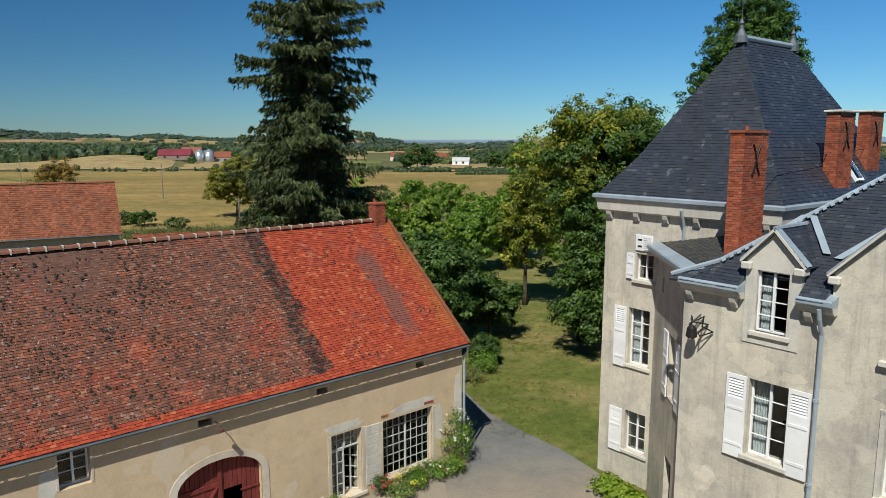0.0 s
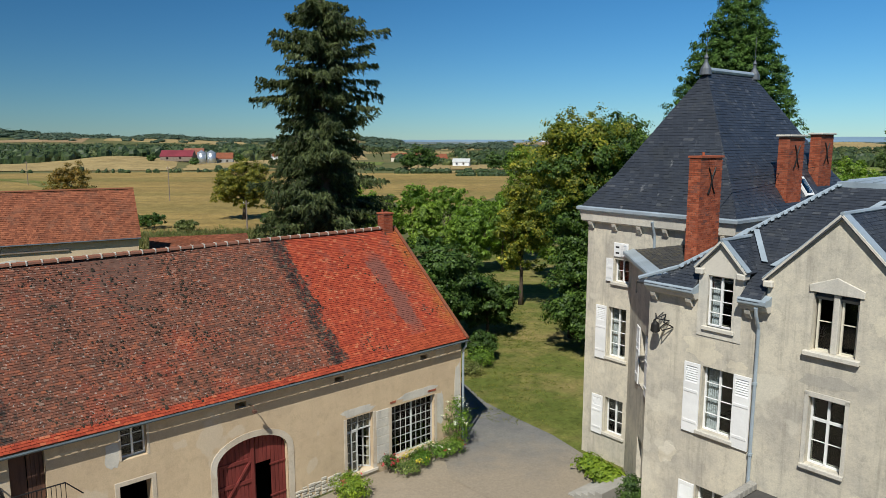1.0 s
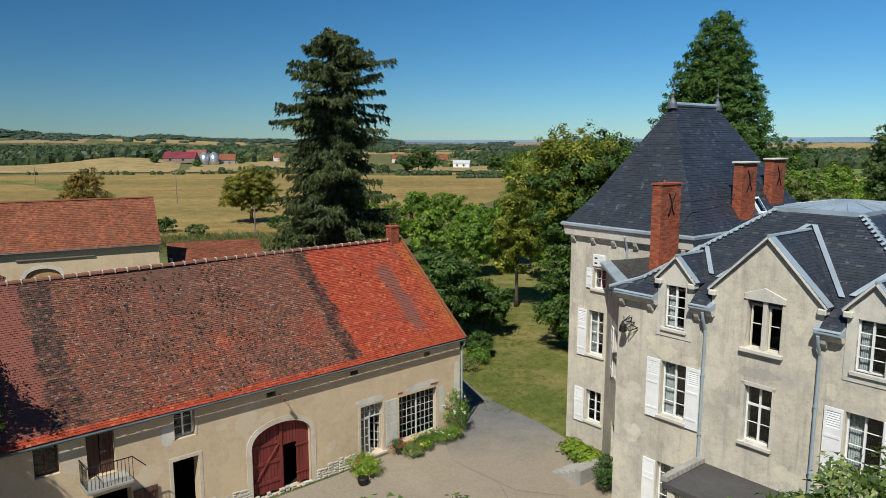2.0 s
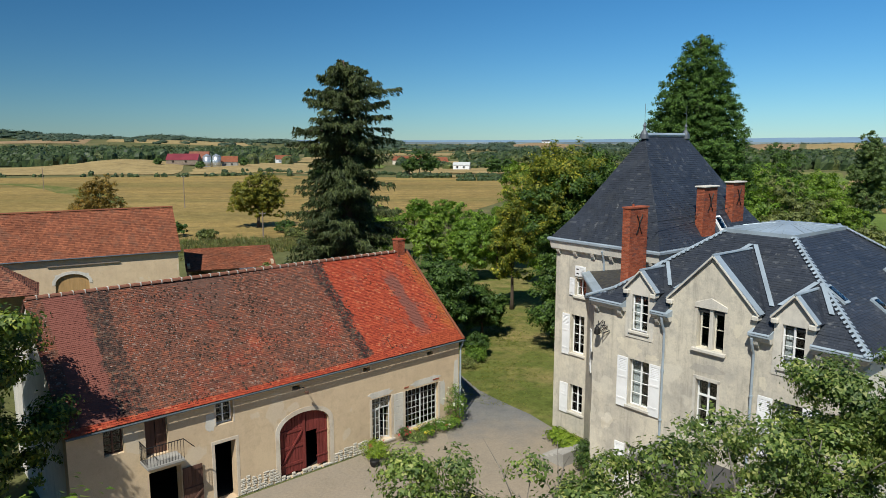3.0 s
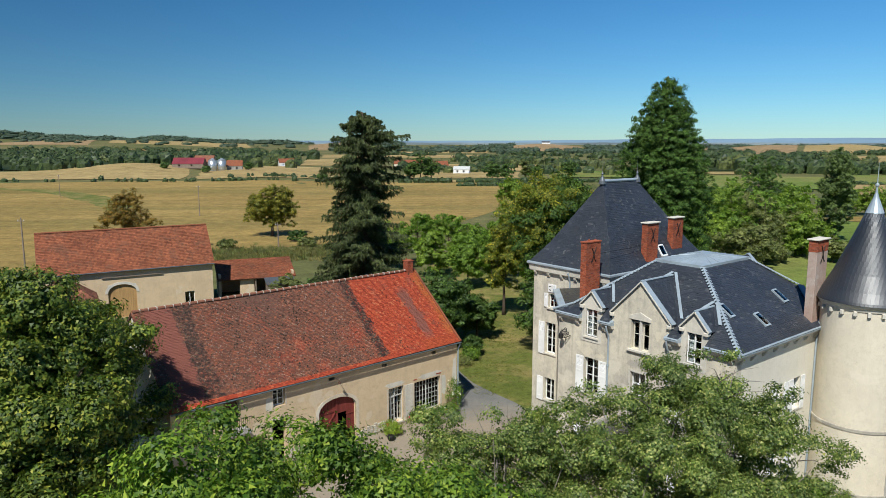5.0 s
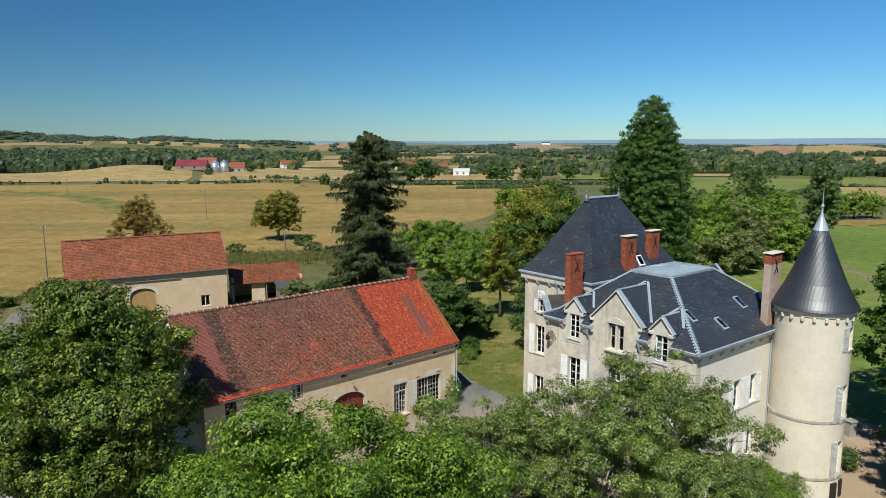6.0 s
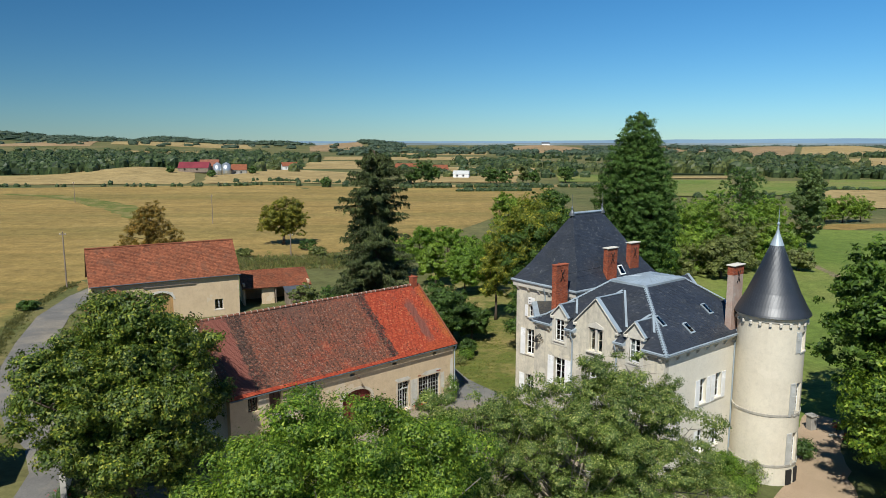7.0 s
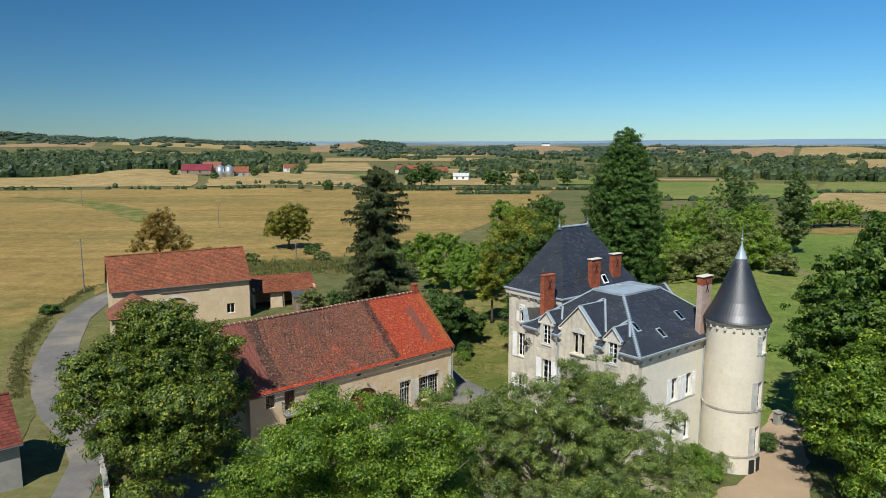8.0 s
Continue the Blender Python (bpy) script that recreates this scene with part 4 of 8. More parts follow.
def build_barn():
    rng = random.Random(11)
    barn = thing("barn", "long rendered stone barn with a weathered clay tile roof", "barn", (1.03, 28.37, 0), 41.4)
    L, D, EZ, RY, RZ, Y0 = -21.75, 11.2, 5.14, 5.6, 9.89, 0.22
    GX0, GX1, GS, GT = -12.25, -9.35, 2.45, 3.32
    holes = [(GX0, GX1, 0.0, GT), (-6.6, -5.27, 0.3, 2.87), (-4.27, -1.78, 0.42, 2.8), (-15.45, -14.62, 3.83, 5.02), (-15.58, -14.55, 0.0, 2.95),
             (-20.35, -19.55, 3.8, 5.0), (-18.65, -17.68, 3.25, 5.05), (-18.6, -17.2, 0.0, 2.5), (-11.45, -11.0, 4.58, 4.8), (-7.15, -6.7, 4.58, 4.8), (-2.62, -2.2, 4.58, 4.8)]
    s = Solid()
    pierced(s, L, -0.12, -0.3, EZ + 0.06, Y0, Y0 + 0.55, holes)
    pts = arch(GX0, GX1, GS, GT)
    for (xa, za), (xb, zb) in zip(pts, pts[1:]):
        s.prism([(xa, Y0 + 0.002, za), (xb, Y0 + 0.002, zb), (xb, Y0 + 0.002, GT), (xa, Y0 + 0.002, GT)], [(xa, Y0 + 0.548, za), (xb, Y0 + 0.548, zb), (xb, Y0 + 0.548, GT), (xa, Y0 + 0.548, GT)])
    part("wall", s, PLASTER_BARN, barn, "sand-coloured lime render, patched and stained")
    for x, name in ((-0.12, "gable"), (L + 0.5, "gable")):
        g = [(x, Y0 + 0.55, -0.3), (x, D - 0.4, -0.3), (x, D - 0.4, EZ + 0.1), (x, RY, RZ - 0.25), (x, Y0 + 0.55, EZ + 0.42)]
        part(name, Solid().prism(g, [(q[0] - 0.5, q[1], q[2]) for q in g]), PLASTER_BARN if x > -5 else PLASTER_TRIM, barn)
    part("back_wall", Solid().box(L + 0.5, D - 0.9, -0.3, -0.62, D - 0.402, EZ + 0.2), PLASTER_BARN, barn)
    # Unseen near-black floors added to keep the inside dark behind the glass.
    part("floor", Solid().box(L + 0.5, Y0 + 0.56, -0.2, -0.62, D - 0.9, 0.06), DARK, barn)
    part("loft_floor", Solid().box(L + 0.5, Y0 + 0.56, 3.05, -0.62, D - 0.9, 3.2), DARK, barn)
    # Quoins of the end corner and pale surrounds of the openings.
    def patch(x0, x1, z0, z1, seed):
        """A repair in paler render with a ragged edge."""
        rp = random.Random(seed)
        n = 18
        ring = [((x0 + x1) / 2 + (x1 - x0) / 2 * math.cos(a) * rp.uniform(0.75, 1.1), (z0 + z1) / 2 + (z1 - z0) / 2 * max(-0.95, min(0.95, 1.25 * math.sin(a))) * rp.uniform(0.8, 1.0)) for a in (2 * math.pi * k / n for k in range(n))]
        part("render_patch", Solid().prism([(x, Y0 - 0.006, z) for x, z in ring], [(x, Y0 + 0.01, z) for x, z in ring]), PLASTER_TRIM, barn, "paler patched render")
    patch(-3.9, -1.5, 2.85, 3.3, 1)
    patch(-6.9, -5.2, 2.9, 3.3, 2)
    patch(-1.75, -1.2, 1.2, 2.9, 3)
    patch(-0.55, -0.14, 0.6, 4.2, 4)
    patch(-16.0, -15.5, 3.6, 4.6, 5)
    for x0, x1, z0, z1 in ((-6.6, -5.27, 0.3, 2.87), (-4.27, -1.78, 0.42, 2.8), (-15.45, -14.62, 3.83, 5.02), (-15.58, -14.55, 0.0, 2.95)):
        t = Solid()
        w = 0.16 if x1 > -10 or z1 < 4 else 0.08
        t.box(x0 - w, Y0 - 0.014, z0, x0, Y0 + 0.06, z1).box(x1, Y0 - 0.014, z0, x1 + w, Y0 + 0.06, z1)
        if x1 < -10:
            t.box(x0 - w, Y0 - 0.014, z1, x1 + w, Y0 + 0.06, z1 + (0.16 if z1 < 4 else 0.02))
        if z0 > 0.1 and x1 > -10:
            t.box(x0 - w - 0.05, Y0 - 0.06, z0 - 0.13, x1 + w + 0.05, Y0 + 0.1, z0 - 0.002)
        part("surround", t, PLASTER_SURROUND, barn, "pale limewashed stone surround", bevel=0.012)
    # Pale stone pier between the two glazed openings.
    for k in range(6):
        part("pier_stone", Solid().box(-5.1, Y0 - 0.02, 0.44 + k * 0.4, -4.44, Y0 + 0.06, 0.83 + k * 0.4), PLASTER_TRIM, barn, bevel=0.012)
    t = Solid()
    outer = arch(GX0 - 0.24, GX1 + 0.24, GS, GT + 0.24)
    for k in range(len(pts) - 1):
        ring = [pts[k], pts[k + 1], outer[k + 1], outer[k]]
        t.prism([(x, Y0 - 0.02, z) for x, z in ring], [(x, Y0 + 0.1, z) for x, z in ring])
    for xa, xb in ((GX0 - 0.24, GX0), (GX1, GX1 + 0.24)):
        t.box(xa, Y0 - 0.02, 0.0, xb, Y0 + 0.1, GS)
    part("arch_surround", t, PLASTER_SURROUND, barn, "pale stone arch round the gate")
    # Brick lintel over the big window.
    for k in (0, 1, 13, 14, 15):
        part("brick", Solid().box(-4.35 + k * 0.165, Y0 - 0.022, 2.97, -4.35 + k * 0.165 + 0.15, Y0 + 0.02, 3.06), BRICK_ONE, barn)
    # The gate: two leaves of red boards, a wicket standing open.
    gate = part("gate", Solid().box(GX0 + 0.02, Y0 + 0.3, 0.12, GX0 + 0.06, Y0 + 0.36, 2.0), RED_PAINT, barn, "arched double gate of oxide-red boards")
    x = GX0 + 0.03
    while x < GX1 - 0.05:
        xm = min(x + 0.155, GX1 - 0.02)
        zt = GS + (GT - GS) * max(0.0, 1 - (((x + xm) / 2 - (GX0 + GX1) / 2) / ((GX1 - GX0) / 2)) ** 2) ** 0.47
        jig = rng.uniform(0, 0.006)
        if -10.7 < (x + xm) / 2 < -9.98:
            part("board", Solid().box(x + 0.005, Y0 + 0.24 + jig, 2.12, xm - 0.005, Y0 + 0.28 + jig, zt - 0.02), RED_PAINT, gate)
        else:
            part("board", Solid().box(x + 0.005, Y0 + 0.24 + jig, 0.1 + rng.uniform(0, 0.05), xm - 0.005, Y0 + 0.28 + jig, zt - 0.02), RED_PAINT, gate)
        x += 0.16
    r = Solid()
    for z in (0.55, 1.45, 2.3):
        r.box(GX0 + 0.05, Y0 + 0.205, z, -10.75, Y0 + 0.238, z + 0.14)
    r.tube([(GX0 + 0.1, Y0 + 0.21, 0.6), (-10.85, Y0 + 0.21, 2.3)], 0.05, 4)
    r.box(-10.83, Y0 + 0.19, 0.1, -10.7, Y0 + 0.238, 3.2)
    part("rail", r, RED_PAINT, gate)
    for z in (0.6, 1.9):
        part("hinge", Solid().box(GX1 - 0.7, Y0 + 0.2, z, GX1 - 0.02, Y0 + 0.236, z + 0.06), RED_PAINT, gate, "painted strap hinge")
    # Glazed openings.
    glazed(barn, -5.935, 2.16, 1.33, 0.71, Y0 + 0.2, 4, 2, GREY_PAINT, "fanlight", "barred light over the glazed door")
    glazed(barn, -6.27, 0.3, 0.66, 1.857, Y0 + 0.2, 2, 4, GREY_PAINT, "glazed_door", "closed leaf of a grey glazed door")
    leaf = glazed(barn, -5.6, 0.3, 0.66, 1.857, Y0 + 0.2, 2, 4, GREY_PAINT, "glazed_door", "glazed door leaf standing ajar")
    hinge = Vector((-5.275, Y0 + 0.235, 0))
    leaf.matrix_local = Matrix.Translation(hinge) @ Matrix.Rotation(radians(-48), 4, "Z") @ Matrix.Translation(-hinge)
    glazed(barn, -3.025, 0.42, 2.49, 2.38, Y0 + 0.2, 8, 6, GREY_PAINT, "window", "large workshop window of small panes in white bars")
    glazed(barn, -15.035, 3.83, 0.83, 1.19, Y0 + 0.25, 2, 3, WHITE_PAINT, "window", "small white casement window")
    glazed(barn, -19.95, 3.8, 0.8, 1.2, Y0 + 0.2, 2, 3, BROWN_WOOD, "window", "small brown casement window")
    d = part("loft_door", Solid().box(-18.63, Y0 + 0.25, 3.27, -18.17, Y0 + 0.3, 5.06), BROWN_WOOD, barn, "brown loft door with one leaf pushed back")
    for k in range(4):
        part("board", Solid().box(-18.15 + k * 0.115, Y0 + 0.2, 3.27, -18.045 + k * 0.115, Y0 + 0.24, 5.06), BROWN_WOOD, d)
    d = part("stable_door", Solid().box(-17.15, Y0 - 0.12, 0.1, -17.1, Y0 - 0.04, 2.3), BROWN_WOOD, barn, "brown ledged door swung open against the wall")
    for k in range(5):
        part("board", Solid().box(-17.09 + k * 0.17, Y0 - 0.1, 0.1, -16.93 + k * 0.17, Y0 - 0.06, 2.3), BROWN_WOOD, d)
    part("brace", Solid().tube([(-17.08, Y0 - 0.13, 0.3), (-16.3, Y0 - 0.13, 1.1)], 0.05, 4).box(-17.09, Y0 - 0.14, 1.15, -16.25, Y0 - 0.102, 1.3).box(-17.09, Y0 - 0.14, 0.2, -16.25, Y0 - 0.102, 0.34), BROWN_WOOD, d)
    # Landing with iron railing.
    part("landing", Solid().box(-18.95, Y0 - 1.0, 3.08, -17.35, Y0, 3.22), STONE, barn, "stone landing slab below the loft door", bevel=0.02)
    rail = part("railing", Solid().tube([(-18.93, Y0 - 0.02, 4.1), (-18.93, Y0 - 0.97, 4.1), (-17.37, Y0 - 0.97, 4.1), (-16.9, Y0 - 0.97, 3.6)], 0.022, 6), IRON, barn, "thin wrought iron railing")
    for k in range(13):
        xx = -18.93 + k * 0.13
        part("baluster", Solid().tube([(xx, Y0 - 0.97, 3.22), (xx, Y0 - 0.97, 4.1)], 0.011, 5), IRON, rail)
    for k in range(7):
        part("baluster", Solid().tube([(-18.93, Y0 - 0.05 - k * 0.13, 3.22), (-18.93, Y0 - 0.05 - k * 0.13, 4.1)], 0.011, 5), IRON, rail)
    # Rubble footing where the render is lost.
    for x0, x1, zt in ((-14.4, -12.55, 0.85), (-9.1, -6.8, 0.6), (-12.2, -9.4, 0.16)):
        x = x0
        while x < x1:
            z = 0.0
            while z < zt * rng.uniform(0.75, 1.0):
                w, h = rng.uniform(0.18, 0.36), rng.uniform(0.1, 0.17)
                q = Solid().box(x, Y0 - rng.uniform(0.015, 0.05), z, x + w - 0.02, Y0 + 0.1, z + h - 0.018)
                part("stone", q, RUBBLE, barn, bevel=0.025)
                z += h
            x += 0.3
    # Roof: deck, courses of tiles, ridge, verge, gutter.
    roof = part("roof", Solid().slab([(L - 0.08, 0.03, EZ - 0.02), (0.1, 0.03, EZ - 0.02), (0.1, RY, RZ - 0.03), (L - 0.08, RY, RZ - 0.03)], 0.1), BROWN_WOOD, barn, "weathered flat clay tiles, orange-red where relaid")
    part("rear_deck", Solid().slab([(0.1, D, EZ - 0.03), (L - 0.08, D, EZ - 0.03), (L - 0.08, RY, RZ - 0.03), (0.1, RY, RZ - 0.03)], 0.1), BROWN_WOOD, roof)
    sag = random.Random(3)

    def laid(p):
        return not (p.x > -3.2 and p.y < 0.62)

    tiles = lay([(L - 0.1, 0.0, EZ), (0.12, 0.0, EZ), (0.12, RY, RZ), (L - 0.1, RY, RZ)], 0.162, 0.107, 0.019, sag, laid, 0.35)
    v = np.array(tiles.v)
    v[:, 2] += 0.035 * np.sin(v[:, 0] * 0.55) * (v[:, 1] / RY) - 0.03 * np.sin(v[:, 0] * 0.21 + 1.0) ** 2
    tiles.v = [tuple(q) for q in v]
    part("tiling", tiles, TILES_BARN, roof, kind="stuff")
    # Lumps of moss and lichen, thickest over the weathered tiles.
    lumps, rm = [], np.random.RandomState(17)
    while len(lumps) < 13000:
        x, f = rm.uniform(L, -0.2), rm.uniform(0.02, 0.97)
        if noise.noise((x * 0.9, f * 5, 2.0)) + 0.35 * noise.noise((x * 3, f * 16, 7.0)) < rm.uniform(-0.4, 0.5) + (0.0 if x < -6.5 else 0.5) or x < -19.4:
            continue
        q, a0 = 0.016 + 0.045 * rm.uniform(0, 1) ** 3, rm.uniform(0, 6)
        y, z = RY * f, EZ + (RZ - EZ) * f
        ring = [Vector((x + q * math.cos(a0 + k * 1.2566) * rm.uniform(0.7, 1.4), y + q * 0.76 * math.sin(a0 + k * 1.2566), z + 0.015 + q * 0.65 * math.sin(a0 + k * 1.2566))) for k in range(5)]
        top = Vector((x, y - q * 0.2, z + 0.018 + q * 0.35))
        lumps += [[ring[k], ring[(k + 1) % 5], top] for k in range(5)]
    part("moss", quads("moss", np.array([[tuple(p) for p in t] for t in lumps]), MOSS), MOSS, roof, "dark cushions of moss", kind="stuff")
    part("tiling", lay([(0.12, D, EZ), (L - 0.1, D, EZ), (L - 0.1, RY, RZ), (0.12, RY, RZ)], 0.35, 0.25, 0.03, sag, None, 0.3), TILES_BARN, roof, kind="stuff")
    one = Solid()
    one.prism([(-0.083, -0.005, 0.0), (0.083, -0.005, 0.0), (0.083, 0.135, 0.0), (-0.083, 0.135, 0.0)], [(-0.083, -0.005, 0.022), (0.083, -0.005, 0.022), (0.083, 0.135, 0.004), (-0.083, 0.135, 0.004)])
    me = one.mesh("tile")
    pitch = math.degrees(math.atan2(RZ - EZ, RY))
    row, yy = 0, 0.0
    run = math.hypot(RY, RZ - EZ)
    while yy * RY / run < 0.62:
        x = -3.2 - (0.09 if row % 2 else 0)
        while x < 0.05:
            ob = part("tile", me, RED_TILE_ONE, roof)
            ob.matrix_basis = pose(x + 0.09, yy * RY / run, EZ + yy * (RZ - EZ) / run + sag.uniform(0, 0.006), pitch + sag.uniform(-1, 1), 0, sag.uniform(-1.5, 1.5))
            x += 0.178
        yy += 0.125
        row += 1
    ridge_line(roof, (L, RY, RZ), (0.1, RY, RZ), CLAY_OLD)
    for k in range(42):
        x = L + 0.4 + k * 0.51
        part("ridge_joint", Solid().box(x, RY - 0.13, RZ - 0.04, x + 0.05, RY + 0.13, RZ + 0.125), PLASTER_TRIM, roof)
    for k in range(34):
        vg = Solid()
        f0, f1 = k / 34, (k + 1.1) / 34
        vg.prism([(0.0, RY * f0, EZ + (RZ - EZ) * f0 + 0.02), (0.17, RY * f0, EZ + (RZ - EZ) * f0 + 0.02), (0.17, RY * f0, EZ + (RZ - EZ) * f0 + 0.075), (0.0, RY * f0, EZ + (RZ - EZ) * f0 + 0.075)],
                 [(0.0, RY * f1, EZ + (RZ - EZ) * f1 + 0.01), (0.17, RY * f1, EZ + (RZ - EZ) * f1 + 0.01), (0.17, RY * f1, EZ + (RZ - EZ) * f1 + 0.06), (0.0, RY * f1, EZ + (RZ - EZ) * f1 + 0.06)])
        part("verge_tile", vg, CLAY, roof)
    gutter = Solid()
    ring = [(0.07 * math.cos(t), 0.07 * math.sin(t)) for t in (math.pi + math.pi * k / 6 for k in range(7))]
    ring += [(0.06 * math.cos(t), 0.06 * math.sin(t)) for t in (2 * math.pi - math.pi * k / 6 for k in range(7))]
    gutter.prism([(L - 0.05, -0.085 + a, EZ - 0.05 + b) for a, b in ring], [(0.08, -0.085 + a, EZ - 0.05 + b) for a, b in ring])
    # Gutter in the zinc that has shade painted into it.
    part("gutter", gutter, SHADED_ZINC, barn, "half-round zinc gutter")
    part("downpipe", Solid().tube([(-0.02, -0.04, EZ - 0.1), (-0.03, 0.0, EZ - 0.35), (-0.06, Y0 - 0.08, EZ - 0.55), (-0.06, Y0 - 0.08, 0.1)], 0.055, 10), ZINC, barn, "grey zinc downpipe")
    fas = Solid().box(L, Y0 - 0.06, EZ - 0.1, 0.0, Y0 - 0.003, EZ - 0.02)
    for k in range(44):
        fas.box(L + 0.3 + k * 0.49, 0.02, EZ - 0.14, L + 0.38 + k * 0.49, Y0 - 0.061, EZ - 0.1)
    part("rafter_ends", fas, GREY_WOOD, barn)
    chimney(barn, -0.75, -0.2, RY - 0.25, RY + 0.3, RZ - 0.4, RZ + 0.75, rng, "brick", False)
    part("wall_lamp", Solid().tube([(-10.9, Y0, 4.62), (-10.9, Y0 - 0.3, 4.68), (-10.9, Y0 - 0.42, 4.6)], 0.02, 6).box(-10.97, Y0 - 0.54, 4.44, -10.83, Y0 - 0.36, 4.55), BROWN_WOOD, barn, "small brown floodlight on a bracket", bevel=0.01)
    return barn


RED_STOPS = [(0.0, (0.29, 0.052, 0.022)), (0.5, (0.37, 0.068, 0.027)), (1.0, (0.44, 0.09, 0.036))]
RED_TILE_ONE = pieces("red_tile_piece", RED_STOPS, (0.16, 0.06, 0.04), 0.4, 2.0, 0.85, 0.2, True)
barn = build_barn()

# ---- the manor house, in its own axes: the front along x from -12.5 to 0, its depth along +y ----
STONE_WASH = plaster("grey_render", (0.48, 0.44, 0.36), (0.38, 0.35, 0.3), 0.6, 0.4, (0.5, 0.48, 0.42))
HOUSE_AT, HOUSE_TURN = (14.51, 10.54, 0), -51.2
EAVE, W0 = 9.42, 0.35


def cornice(parent, line, z, label="stone cornice under a grey zinc gutter", brackets=True, proud=0.34, band=0.14):
    """A moulded cornice with a zinc gutter along a polyline (x, y), its outer side to the right of the way."""
    st, zn = Solid(), Solid()
    n = len(line)
    def off(i, d):
        a = Vector(line[i]) - Vector(line[i - 1]) if i > 0 else Vector(line[1]) - Vector(line[0])
        b = Vector(line[i + 1]) - Vector(line[i]) if i < n - 1 else a
        na, nb = Vector((a.y, -a.x)).normalized(), Vector((b.y, -b.x)).normalized()
        m = (na + nb).normalized()
        return Vector(line[i]) + m * (d / max(0.35, m.dot(na)))
    def run(s, prof):
        rings = [[(*off(i, d), z + h) for d, h in prof] for i in range(n)]
        for a, b in zip(rings, rings[1:]):
            s.prism(a, b)
    run(st, [(-0.05, -band - 0.06), (proud * 0.55, -band - 0.06), (proud * 0.7, -band), (proud * 0.78, -band * 0.4), (proud * 0.9, -0.03), (proud * 0.9, 0.0), (-0.05, 0.0)])
    run(zn, [(-0.03, 0.003), (proud, 0.003), (proud + 0.06, 0.05), (proud + 0.06, 0.16), (proud + 0.02, 0.2), (proud - 0.1, 0.2), (-0.03, 0.3)])
    ob = part("cornice", st, PLASTER_TRIM, parent, label)
    part("gutter", zn, ZINC, ob, "grey zinc gutter lining")
    if brackets:
        for (ax, ay), (bx, by) in zip(line, line[1:]):
            d = Vector((bx - ax, by - ay))
            L = d.length
            d.normalize()
            o = Vector((d.y, -d.x))
            k = 0.25
            while k < L - 0.1:
                p = Vector((ax, ay)) + d * k
                prof = [(0, -band - 0.36), (0.1, -band - 0.33), (0.2, -band - 0.18), (0.24, -band - 0.06), (0, -band - 0.06)]
                q = Solid().prism([(*(p - d * 0.09 + o * a), z + h) for a, h in prof], [(*(p + d * 0.09 + o * a), z + h) for a, h in prof])
                part("corbel", q, PLASTER_TRIM, ob)
                k += max(0.85, (L - 0.5) / max(1, round((L - 0.5) / 1.15)))
    return ob


def hip_spikes(parent, a, b, n, label="scalloped zinc hip flashing"):
    """Zinc hip roll with stepped tongues along both sides."""
    a, b = Vector(a), Vector(b)
    d = (b - a).normalized()
    side = d.cross(Vector((0, 0, 1))).normalized()
    s = Solid().tube([a + Vector((0, 0, 0.05)), b + Vector((0, 0, 0.05))], 0.055, 6)
    L = (b - a).length
    for k in range(n):
        c = a + d * (L * (k + 0.5) / n)
        for sg in (-1, 1):
            w = 0.16
            p = [c - d * 0.07, c + d * 0.07, c + d * 0.04 + side * sg * w - Vector((0, 0, 0.07)), c - d * 0.07 + side * sg * w - Vector((0, 0, 0.07))]
            if sg < 0:
                p = p[::-1]
            s.slab([q + Vector((0, 0, 0.075)) for q in p], 0.012)
    return part("hip_flashing", s, ZINC, parent, label)


